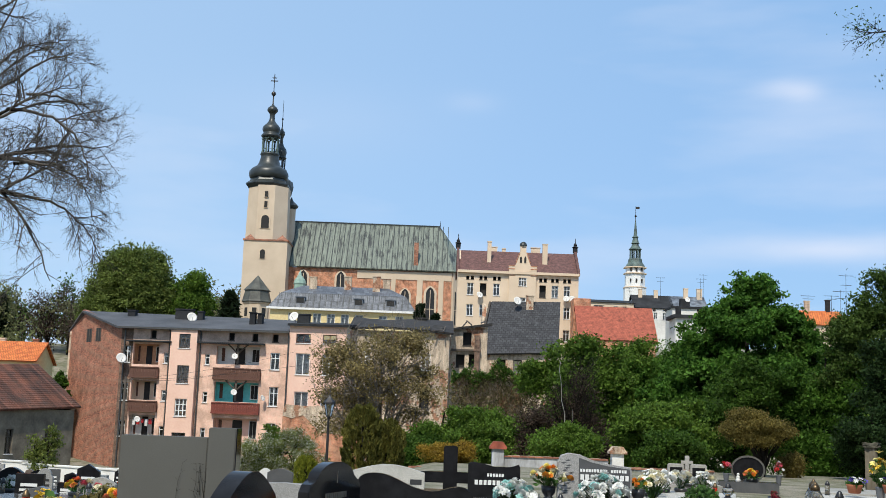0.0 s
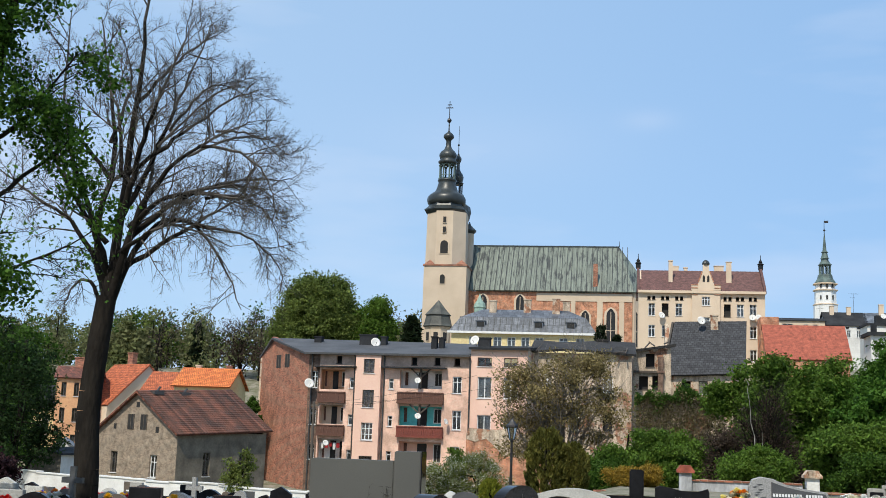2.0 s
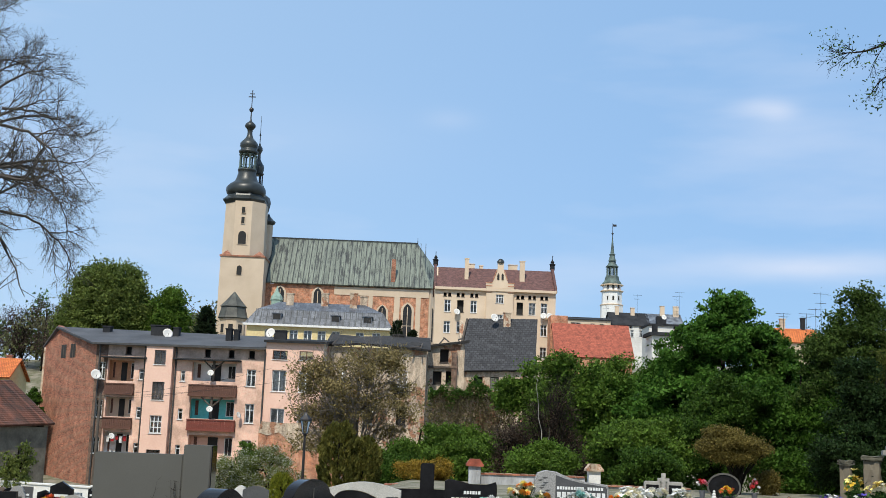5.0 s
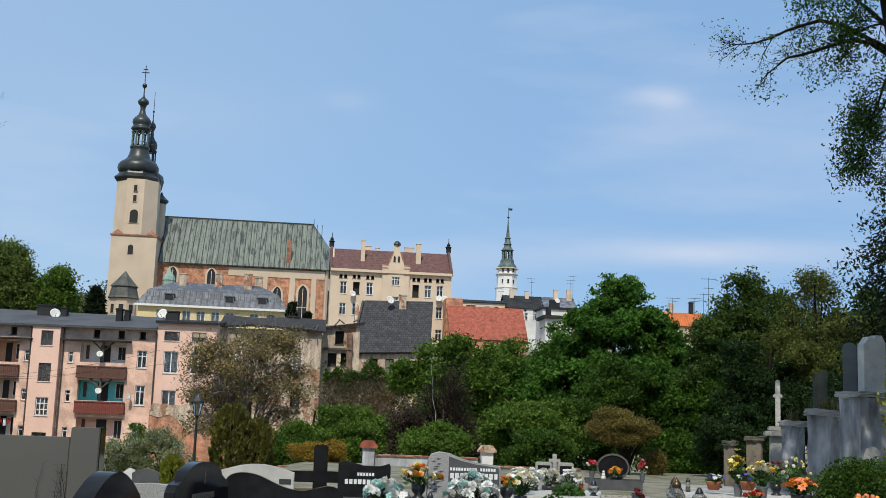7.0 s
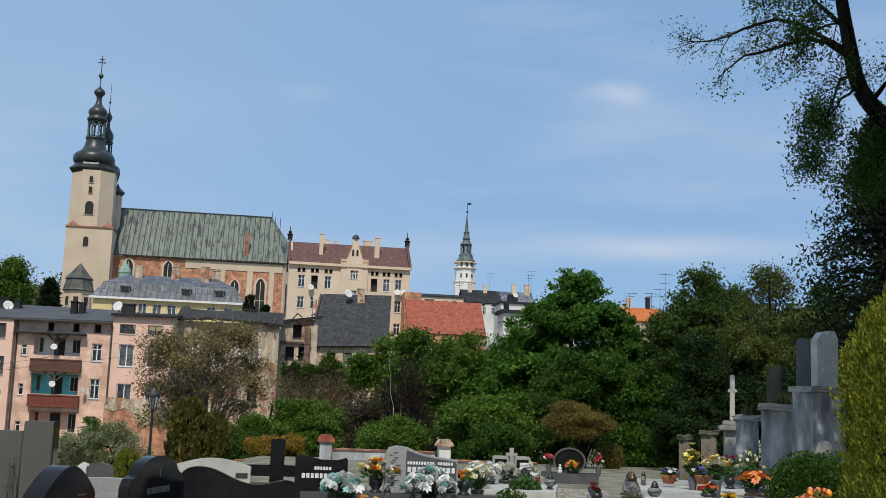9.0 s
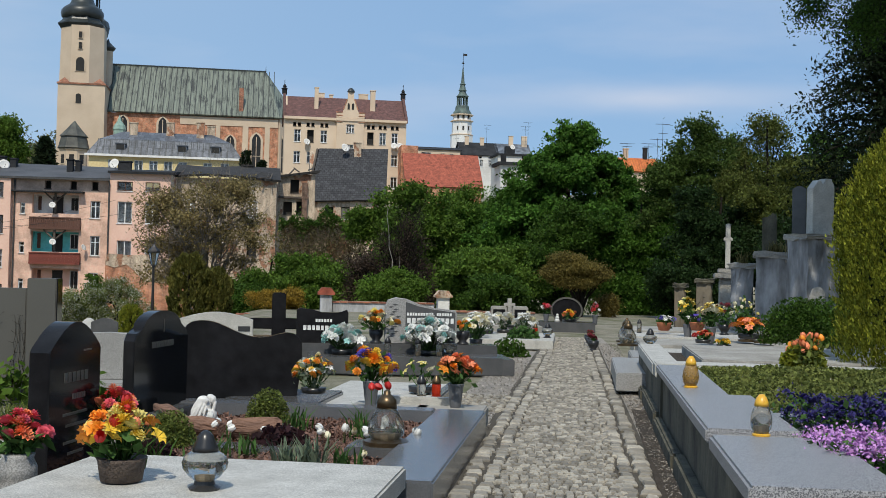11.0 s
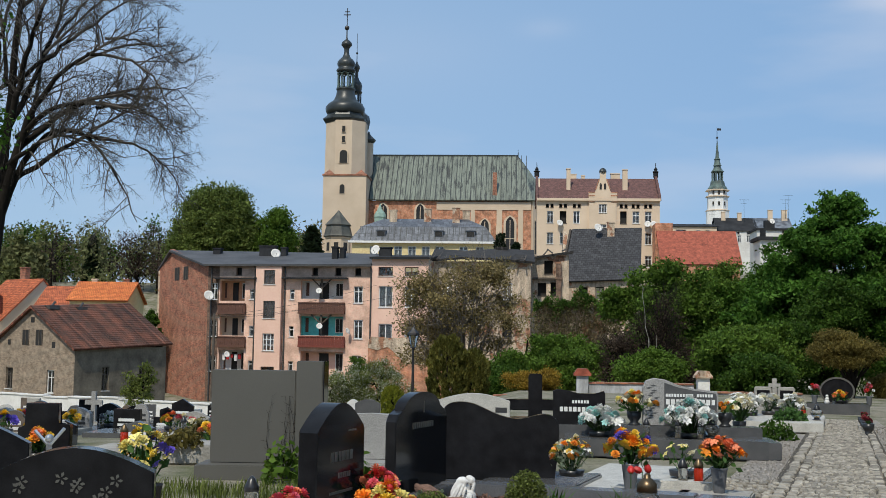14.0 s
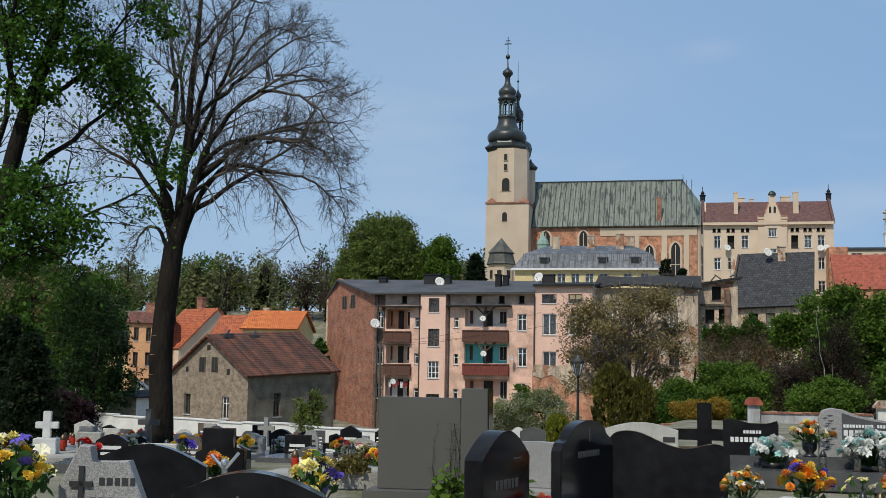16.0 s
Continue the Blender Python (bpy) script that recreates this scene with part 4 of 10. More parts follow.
# ---- long pink tenement with a brick gable, loggias and wooden balconies ----
def pink_tenement():
    th = thing("pink_tenement", "long pink plastered tenement with loggias and bare brick gable", "building", pose(-28.07, 102.14, -4, 0, 0, -4.2))
    z = lambda v: v + 4
    # plan in local metres: x along the front, y back
    E_, R_, L1, L2 = z(8.75), z(10.6), 15.0, 20.1
    small = [(a, a + 0.42, z(b), z(b) + 0.95, "white", (0, 1)) for a in (3.92, 7.6) for b in (5.65, 2.35, -0.75)]
    att = [(a, a + 0.52, z(7.85), z(8.5), "hole") for a in (2.6, 9.6, 11.7, 13.5)]
    big = [(13.4, 14.22, z(5.4), z(6.88), "white", (1, 1), False), (13.45, 14.25, z(2.25), z(3.92), "white", (1, 1), False), (13.4, 14.2, z(-0.8), z(0.8))]
    logs = [(1.15, 3.45, z(5.5), z(7.3)), (1.2, 3.45, z(2.4), z(4.1)), (1.2, 3.5, z(-0.9), z(1.1)),
            (8.6, 12.45, z(5.75), z(7.35)), (8.6, 12.5, z(2.5), z(4.2)), (8.7, 12.55, z(-0.9), z(1.1))]
    sh = lambda w: (w[0] - 1.06, w[1] - 1.06, *w[2:])
    facade(th, (1.06, 0), (L1, 0), 0, z(7.6), [sh(w) for w in small + big], M["pink"], 0.4, holes=[sh(w) for w in logs], label="weathered pink plaster front")
    facade(th, (0, 0), (1.05, 0), 0, E_, [(0.3, 0.9, z(5.6), z(7.1)), (0.3, 0.9, z(2.3), z(3.8)), (0.3, 0.9, z(-0.8), z(0.6))], M["brick_dark"], 0.4, label="dark brown brick corner strip")
    # top band: patchy stains, and the eave's shadow put into a darker pink
    facade(th, (1.06, -0.01), (L1, -0.01), z(7.6), E_, [sh(w) for w in att], M["pink_eave_shade"], 0.4, label="stained pink plaster with the eave's shade in its colour")
    facade(th, (L1 + 0.03, -0.25), (L2, -0.25), 0, z(9.3),
           [(0.6, 1.9, z(7.8), z(8.6), "brown_wood", (1, 0)), (2.95, 4.15, z(7.8), z(8.6), "brown_wood", (1, 0)), (0.67, 1.9, z(5.05), z(6.9), "white", (1, 0), True),
            (2.97, 4.2, z(5.05), z(6.9), "white", (1, 0), True), (0.7, 1.92, z(2.05), z(3.6), "white", (1, 0), True), (3.0, 4.2, z(2.05), z(3.6), "white", (1, 0), True)],
           M["pink_light"], 0.4)
    facade(th, (L2, -0.25), (L2, 9), 0, z(9.3), [], M["ruin"])
    facade(th, (L2, 9), (-8.3, 9.3), 0, E_, [], M["ruin"])
    # bare brick gable, rising towards the back
    bm = bmesh.new()
    gl = math.hypot(8.4, 9.2)
    prism(bm, [(0, 0), (gl, 0), (gl, E_ + 0.1), (gl * 0.24, z(10.75)), (0, z(8.75))], 0, 0.4, "y")
    gm = pose(-8.4, 9.2, 0, 0, 0, math.degrees(math.atan2(-9.2, 8.4)))
    g = part("brick_gable", bm, M["brick"], th, "bare red brick gable wall", gm)
    for s in (4.4, 6.6):
        bm = bmesh.new()
        bx(bm, s, s + 1.15, -0.02, 0.1, z(7.6), z(8.85))
        part("gable_window", bm, M["dark"], g)
        bm = bmesh.new()
        for q in (0, 0.54, 1.07):
            bx(bm, s + q, s + q + 0.08, -0.04, 0.0, z(7.6), z(8.85))
        part("gable_window_frame", bm, M["old_wood"], g)
    # roof
    roof_slab(th, "roof", [(-0.25, -0.6, E_), (L1, -0.6, E_ + 0.05), (L1, 6.5, R_ - 0.3), (-6.3, 6.5, R_)], M["grey_felt"], 0.2, "dark grey felt roof")
    roof_slab(th, "roof", [(-8.6, 9.4, E_ + 0.15), (L1, 9.4, E_ + 0.15), (L1, 6.5, R_ - 0.3), (-6.3, 6.5, R_)], M["grey_felt"], 0.2)
    roof_slab(th, "roof", [(L1 - 0.1, -0.7, z(9.45)), (L2 + 0.2, -0.7, z(9.45)), (L2 + 0.2, 9.2, z(10.4)), (L1 - 0.1, 9.2, z(10.4))], M["felt"], 0.2)
    bm = bmesh.new()
    bx(bm, -0.2, L1, -0.72, -0.6, E_ - 0.16, E_ - 0.02)
    part("gutter", bm, M["zinc"], th)
    # inner backs of the loggias, floors and rooms
    tints = ("tile_orange_wall", "cream", "whitewash", "whitewash", "teal", "pink_light")
    for (a, b, c, d), tint in zip(logs, tints):
        bm = bmesh.new()
        bx(bm, a - 0.3, b + 0.3, 1.05, 1.2, c - 0.3, d + 0.4), bx(bm, a - 0.3, a - 0.02, 0.4, 1.05, c - 0.3, d + 0.4), bx(bm, b + 0.02, b + 0.3, 0.4, 1.05, c - 0.3, d + 0.4)
        lg = part("loggia", bm, M[tint], th)
        bm = bmesh.new()
        bx(bm, a - 0.3, b + 0.3, 0.41, 1.2, c - 0.5, c - 0.3), bx(bm, a - 0.3, b + 0.3, 0.41, 1.2, d + 0.4, d + 0.5)
        part("loggia_floor", bm, M["old_wood"], lg)
        w = b - a
        for s0, s1, h in ((0.06, 0.13, 0.62), (0.38, 0.6, 0.95)):
            bm = bmesh.new()
            bx(bm, a + w * s0, a + w * s1, 0.98, 1.04, c - 0.25 if h > 0.8 else c + 0.3, c + (d - c) * 0.92)
            part("loggia_door", bm, M["dark"] if h > 0.8 else M["brown_wood"], lg)
        bm = bmesh.new()
        bx(bm, a + w * 0.76, a + w * 0.95, 0.98, 1.04, c + 0.25, d - 0.15)
        wn_ = part("loggia_window", bm, M["white"], lg)
        bm = bmesh.new()
        bx(bm, a + w * 0.78, a + w * 0.85, 0.95, 0.99, c + 0.32, d - 0.22), bx(bm, a + w * 0.86, a + w * 0.93, 0.95, 0.99, c + 0.32, d - 0.22)
        part("loggia_pane", bm, M["dark"], wn_)
    # balustrades
    for a, b, c, d, mt in ((1.1, 3.55, z(4.3), z(5.25), "brown_wood"), (1.15, 3.6, z(1.35), z(2.3), "brown_wood"),
                           (8.5, 12.6, z(4.4), z(5.4), "brown_wood"), (8.55, 12.65, z(1.45), z(2.42), "red_wood")):
        bm = bmesh.new()
        n = int((b - a) / 0.16)
        bx(bm, a - 0.05, b + 0.05, -0.36, -0.22, d - 0.07, d + 0.03), bx(bm, a - 0.05, b + 0.05, -0.4, 0.1, c, c + 0.15)
        bx(bm, a - 0.05, a, -0.3, 0.0, c, d), bx(bm, b, b + 0.05, -0.3, 0.0, c, d)
        bal = part("balustrade", bm, M[mt], th, "faded %s boarded balcony front" % ("red" if mt == "red_wood" else "brown"))
        bm = bmesh.new()
        bx(bm, 0, (b - a) / n - 0.012, 0.0, 0.04, 0, d - c - 0.17)
        board = mesh_of("board", bm, M[mt])
        for i in range(n):
            part("board", board, None, bal, m=pose(a + (b - a) * i / n, -0.30 - 0.01 * (i % 2), c + 0.12))
    for a, b, zz in ((0.7, 4.7, z(7.45)), (7.0, 12.9, z(7.5))):
        bm = bmesh.new()
        bx(bm, a, b, -0.75, -0.012, zz, zz + 0.12)
        part("canopy", bm, M["felt"], th)
    for zz in (z(5.8), z(2.6)):
        bm = bmesh.new()
        bx(bm, 10.45, 10.62, -0.2, -0.05, zz, zz + 1.75)
        tube(bm, (9.6, -0.12, zz + 1.75), (10.53, -0.12, zz + 0.9), 0.07), tube(bm, (11.46, -0.12, zz + 1.75), (10.53, -0.12, zz + 0.9), 0.07)
        part("post", bm, M["old_wood"], th)
    # projecting stair bay
    facade(th, (4.6, -0.55), (6.95, -0.55), 0, E_ - 0.1,
           [(0.75, 1.75, z(7.0), z(8.25), "old_wood", (1, 1)), (0.75, 1.8, z(3.95), z(5.5), "old_wood", (2, 2)), (0.75, 1.8, z(1.1), z(2.62), "white", (2, 2)), (0.65, 1.85, z(-1.4), z(-0.3), "old_wood", (1, 0))],
           M["pink_light"], 0.4)
    bm = bmesh.new()
    bx(bm, 4.6, 4.98, -0.15, 0.0, 0, E_ - 0.1), bx(bm, 6.57, 6.95, -0.15, 0.0, 0, E_ - 0.1)
    part("bay_side", bm, M["pink"], th)
    for x in (4.4, 7.15, 0.35, 15.0):
        bm = bmesh.new()
        y0 = -0.35 if x == 15.0 else -0.1
        tube(bm, (x, y0, 0), (x, y0, E_ - 0.3), 0.07, segs=8), tube(bm, (x, y0, E_ - 0.3), (x, -0.66, E_ - 0.05), 0.07, segs=8)
        part("downpipe", bm, M["zinc"], th)
    for x, y, z1, w in ((4.2, 4.5, z(10.75), 1.6), (5.7, 4.6, z(10.6), 0.5), (-0.9, 5.0, z(10.55), 0.7), (10.9, 3.2, z(10.55), 0.5), (11.5, 3.6, z(10.5), 0.45), (15.6, 3, z(10.5), 1.1)):
        chimney(th, x, y, z(9.2), z1, w, 0.7, "felt")
    # washing on a line in the lowest loggia
    wash = thing("laundry", "red and white washing hung on a loggia line", "laundry", th.matrix_basis @ pose(1.3, 0.15, z(0.75)))
    bm = bmesh.new()
    tube(bm, (-0.1, 0, 0), (2.15, 0, 0), 0.012)
    part("line", bm, M["old_wood"], wash)
    for k, (x, w, h, mt) in enumerate(((0.55, 0.3, 0.5, "cloth_red"), (0.95, 0.24, 0.36, "cloth_red"), (1.28, 0.26, 0.62, "white"), (1.62, 0.3, 0.45, "cloth_red"), (0.2, 0.22, 0.55, "white"))):
        bm = bmesh.new()
        n = 6
        top = [bm.verts.new((x + w * q / n, 0.02 * math.sin(q * 2.1 + k), 0)) for q in range(n + 1)]
        bot = [bm.verts.new((x + w * q / n * 0.92, 0.05 * math.sin(q * 1.9 + k), -h * (1 - 0.06 * (q % 2)))) for q in range(n + 1)]
        for q in range(n):
            bm.faces.new((top[q], top[q + 1], bot[q + 1], bot[q]))
        part("cloth", bm, M[mt], wash)
    W_ = th.matrix_basis
    for x, y, zz, a in ((0.35, -0.75, z(5.9), 35), (15.0, 1.6, z(10.2), -20), (5.0, 4.0, z(10.05), 30)):
        dish(W_ @ pose(x, y, zz, 0, 0, a))
    for x, y, zz, a in ((10.5, -0.6, z(3.3), 20), (10.4, -0.6, z(6.4), 10), (13.0, -0.5, z(2.9), 60), (2.2, -0.8, z(0.7), 40)):
        dish(W_ @ pose(x, y, zz, 0, 0, a) @ Matrix.Scale(0.6, 4))


pink_tenement()


# ---- half-ruined row house with sagging dark roof ----
def ruined_row():
    th = thing("ruined_row_house", "half-ruined row house with crumbling plaster and sagging dark roof", "house", pose(-7.8, 104, -3))
    z = lambda v: v + 3
    facade(th, (0.0, 0.0), (8.7, 0.3), 0, z(9.4), [(0.82, 1.6, z(6.0), z(7.5), "white", (1, 1)), (3.2, 4.1, z(6.0), z(7.5), "hole"), (6.2, 7.05, z(6.0), z(7.5), "white", (1, 1)), (0.8, 1.7, z(2.6), z(4.4), "white", (1, 1)),
            (3.2, 4.1, z(2.6), z(4.4), "white", (1, 0)), (6.2, 7.05, z(2.6), z(4.2), "hole")], M["ruin"], label="crumbling cream plaster front")
    facade(th, (8.7, 0.3), (8.85, 4.6), 0, z(9.3), [(1.6, 2.4, z(5.9), z(7.4), "hole")], M["ruin_dark"])
    facade(th, (8.85, 4.6), (12.3, 4.6), 0, z(10.4), [(1.15, 1.95, z(8.65), z(9.9), "hole"), (0.55, 1.36, z(6.6), z(7.8), "hole"), (1.75, 2.3, z(6.6), z(7.85), "hole")], M["ruin"])
    bm = bmesh.new()
    bx(bm, 11.1, 11.6, 4.2, 4.58, 0, z(9.6)), bx(bm, 11.0, 11.7, 4.15, 4.59, z(8.1), z(8.3))
    part("brick_pier", bm, M["brick_dark"], th, "sooty brown brick pier")
    bm = bmesh.new()
    bx(bm, 8.9, 11.05, 4.3, 4.59, z(8.1), z(8.28))
    part("storey_ledge", bm, M["old_wood"], th)
    facade(th, (12.3, 4.6), (12.3, 10), 0, z(10.4), [], M["ruin"])
    facade(th, (12.3, 10), (0, 10), 0, z(9.9), [], M["ruin"])
    low = [(-0.4, -0.45, z(9.5)), (2.6, -0.5, z(9.75)), (5.6, -0.4, z(9.65)), (9.05, -0.1, z(9.42))]
    top = [(-0.4, 5.5, z(11.0)), (2.6, 5.5, z(10.85)), (5.6, 5.5, z(11.05)), (9.05, 5.5, z(10.95))]
    for i in range(3):
        roof_slab(th, "roof", [low[i], low[i + 1], top[i + 1], top[i]], M["felt_old"], 0.2, "sagging dark felt roof")
    roof_slab(th, "roof", [(8.9, 4.15, z(10.2)), (12.7, 4.15, z(10.8)), (12.7, 10.2, z(11.2)), (8.9, 10.2, z(10.7))], M["felt_old"], 0.22, "sagging dark felt roof")
    rnd = random.Random(44)
    for i in range(14):          # broken boards and rafters along the eaves
        bm = bmesh.new()
        x = 0.2 + i * 0.88
        y0, zz = (-0.7, z(9.5)) if x < 8.8 else (4.0, z(10.3) + (x - 8.8) * 0.15)
        tube(bm, (x, y0, zz + rnd.uniform(-0.15, 0.1)), (x + rnd.uniform(-0.5, 0.9), y0 + 1.5, zz + rnd.uniform(0.2, 0.55)), 0.07, segs=5)
        part("loose_rafter", bm, M["old_wood"], th)
    for x, y in ((2.0, 0.4), (4.3, 0.9), (6.4, 0.2), (7.6, 1.2)):
        bm = bmesh.new()
        bx(bm, -0.6, 0.6, -0.5, 0.5, 0, 0.05)
        part("loose_sheet", bm, M["felt_old"], th, m=pose(x, y, z(9.72) + 0.17 * y, 14 + rnd.uniform(-8, 12), rnd.uniform(-12, 12), rnd.uniform(-30, 30)))
    chimney(th, 6.0, 5, z(9.8), z(11.0), 1.1, 0.6, "felt_old")
    bm = bmesh.new()
    prism(bm, [(0, 0), (8.4, 0), (8.4, z(1.4)), (6.9, z(1.7)), (5.6, z(2.2)), (4.4, z(2.0)), (3.3, z(2.45)), (1.9, z(2.35)), (1.2, z(2.4)), (0.2, z(2.45)), (0, z(1.9))], 0, 0.4, "y")
    gw = part("broken_garden_wall", bm, M["brick_orange"], th, "broken brick and plaster wall", pose(-5.2, -5.5, 0))
    bm = bmesh.new()
    prism(bm, [(0.02, z(1.5)), (0.8, z(1.3)), (1.7, z(1.6)), (2.2, z(1.2)), (3.2, z(0.2)), (6.6, z(0.0)), (6.8, z(1.68)), (5.6, z(2.18)), (4.4, z(1.98)), (3.3, z(2.43)), (1.9, z(2.33)), (1.2, z(2.38)), (0.2, z(2.43)), (0.02, z(1.9))], -0.05, -0.003, "y")
    part("plaster_rest", bm, M["ruin"], gw)


ruined_row()


# ---- ruined house with slate roof ----
def slate_house():
    th = thing("slate_roofed_house", "old house with steep grey slate roof and crumbling wall", "house", pose(4.4, 118, 1))
    z = lambda v: v - 1
    facade(th, (0, 0), (7.4, 0.4), 0, z(8.6), [(1.54, 2.43, z(6.8), z(7.95), "hole"), (3.2, 4.1, z(6.7), z(8.0), "old_wood", (1, 1))], M["ruin"])
    facade(th, (7.4, 0.4), (7.4, 8), 0, z(8.6), [], M["ruin"], gable=(3.8, z(14.0)))
    facade(th, (0, 8), (0, 0), 0, z(8.6), [], M["ruin"], gable=(4.0, z(14.0)))
    roof_slab(th, "roof", [(-0.2, -0.5, z(8.45)), (7.75, -0.1, z(8.85)), (8.3, 4.1, z(14.5)), (1.0, 4.1, z(14.3))], M["slate"], 0.2, "worn grey slate roof")
    roof_slab(th, "roof", [(7.6, 8.4, z(8.4)), (-0.3, 8.4, z(8.4)), (0.9, 4.1, z(14.2)), (8.2, 4.1, z(14.4))], M["slate"])
    bm = bmesh.new()
    tube(bm, (0.8, 4.0, z(14.2)), (-0.4, -0.5, z(8.4)), 0.12)
    part("verge_board", bm, M["old_wood"], th)
    chimney(th, 5.0, 3.6, z(13.4), z(14.9), 0.75, 0.5, "ruin")
    dish(pose(8.0, 121, 14.3, 0, 0, 25))


slate_house()


def simple_house(name, label, loc, rz, L, Dp, e, r, wall_mat, roof_mat, wins=(), gable_wins=(), over=0.3, ridge_along=True, chims=()):
    """A house with a saddle roof: local x along the front, y back."""
    th = thing(name, label, "house", pose(*loc, 0, 0, rz))
    if ridge_along:
        facade(th, (0, 0), (L, 0), 0, e, list(wins), M[wall_mat])
        facade(th, (L, 0), (L, Dp), 0, e, [], M[wall_mat], gable=(Dp / 2, r))
        facade(th, (0, Dp), (0, 0), 0, e, list(gable_wins), M[wall_mat], gable=(Dp / 2, r))
        facade(th, (L, Dp), (0, Dp), 0, e, [], M[wall_mat])
        k = (r - e) / (Dp / 2)
        roof_slab(th, "roof", [(-over, -over, e - over * k + 0.1), (L + over, -over, e - over * k + 0.1), (L + over, Dp / 2, r + 0.12), (-over, Dp / 2, r + 0.12)], M[roof_mat], 0.14)
        roof_slab(th, "roof", [(L + over, Dp + over, e - over * k + 0.1), (-over, Dp + over, e - over * k + 0.1), (-over, Dp / 2, r + 0.12), (L + over, Dp / 2, r + 0.12)], M[roof_mat], 0.14)
    for c in chims:
        chimney(th, *c)
    return th


# ---- old brick house by the cemetery wall ----
def brick_house():
    th = thing("brick_house", "old grey-brown brick house with mossy red tiled roof", "house", pose(-32.57, 83.0, -3.6, 0, 0, 61.4))
    L, Dp, e0, e1, r0, r1 = 9.08, 9.66, 4.9, 5.42, 7.78, 8.36
    facade(th, (0, 0), (L, 0), 0, e0, [(2.6, 3.3, 1.6, 3.4, "old_wood", (1, 1)), (6.3, 7.0, 1.6, 3.4, "old_wood", (1, 1))], M["dark_render"], label="dark grey rendered side")
    facade(th, (0, Dp), (0, 0), 0, e0, [(1.9, 2.7, 1.6, 3.2, "old_wood"), (6.6, 7.45, 1.4, 3.1, "white")],
           M["house_brick"], gable=None, label="grey-brown brick gable")
    bm = bmesh.new()
    prism(bm, [(0, e0), (Dp, e0), (Dp / 2, r0)], 0.0, 0.4, "y")
    part("gable_top", bm, M["house_brick"], th, m=pose(0, Dp, 0, 0, 0, -90))
    for s, zz, w, h in ((3.7, 4.95, 0.75, 1.15), (5.25, 4.95, 0.75, 1.15), (4.6, 6.65, 0.4, 0.4), (2.0, 4.95, 0.3, 0.4), (7.1, 4.75, 0.35, 0.45)):
        bm = bmesh.new()
        bx(bm, s, s + w, -0.03, 0.05, zz, zz + h)
        gw = part("gable_window", bm, M["dark"], th, m=pose(0, Dp, 0, 0, 0, -90))
        if w > 0.5:
            bm = bmesh.new()
            for q in (0, w / 2 - 0.03, w - 0.06):
                bx(bm, s + q, s + q + 0.06, -0.06, -0.02, zz, zz + h)
            part("gable_window_frame", bm, M["old_wood"], gw)
    facade(th, (L, 0), (L, Dp), 0, e1, [], M["house_brick"], gable=(Dp / 2, r1))
    facade(th, (L, Dp), (0, Dp), 0, e0, [], M["house_brick"])
    o, k = 0.35, 0.22
    for y0, y1, yo in ((0, Dp / 2, -o), (Dp, Dp / 2, Dp + o)):
        rf = roof_slab(th, "roof", [(-o, yo, e0 - k), (L + o, yo, e1 - k), (L + o, y1, r1 + 0.12), (-o, y1, r0 + 0.12)], M["tile_brown"], 0.14, "weathered brown-red tiled roof")
        # courses of tiles lie on the slope
        sl = math.hypot(y1 - yo, r0 - e0 + k)
        tl = math.degrees(math.atan2(r0 + 0.12 - e0 + k, abs(y1 - yo)))
        if y0 == 0:
            n = 23
            for i in range(n):
                bm = bmesh.new()
                f0, f1 = i / n, (i + 1.05) / n
                za, zb = e0 - k + (r0 + 0.12 - e0 + k) * f0, e0 - k + (r0 + 0.12 - e0 + k) * f1
                zc, zd = e1 - k + (r1 + 0.12 - e1 + k) * f0, e1 - k + (r1 + 0.12 - e1 + k) * f1
                ya, yb = yo + (y1 - yo) * f0, yo + (y1 - yo) * f1
                nseg = 40
                for j in range(nseg):
                    xa, xb = -o + (L + 2 * o) * j / nseg, -o + (L + 2 * o) * (j + 0.94) / nseg
                    ta, tb = j / nseg, (j + 0.94) / nseg
                    q = [bm.verts.new(p) for p in ((xa, ya, za + (zc - za) * ta + 0.07), (xb, ya, za + (zc - za) * tb + 0.05), (xb, yb, zb + (zd - zb) * tb + 0.02), (xa, yb, zb + (zd - zb) * ta + 0.02),
                                                   (xa, ya, za + (zc - za) * ta), (xb, ya, za + (zc - za) * tb))]
                    bm.faces.new(q[:4]), bm.faces.new((q[0], q[4], q[5], q[1]))
                tagged(part("tile_course", bm, TILE_ROW, rf), kind="stuff")
    for x in (0.9, 3.6):
        bm = bmesh.new()
        bx(bm, x, x + 0.9, 4.1, 4.7, r0 - 0.1, r0 + 0.2), tube(bm, (x + 0.2, 4.3, r0), (x + 0.7, 4.4, r0 + 0.5), 0.09)
        part("roof_hatch", bm, M["zinc"], th)


TILE_ROW = mk("clay_tiles", (0.19, 0.072, 0.042), (0.075, 0.043, 0.033), 0.9, 0.85, 0.2, 20.0, island=0.5, spread=0.3)
brick_house()

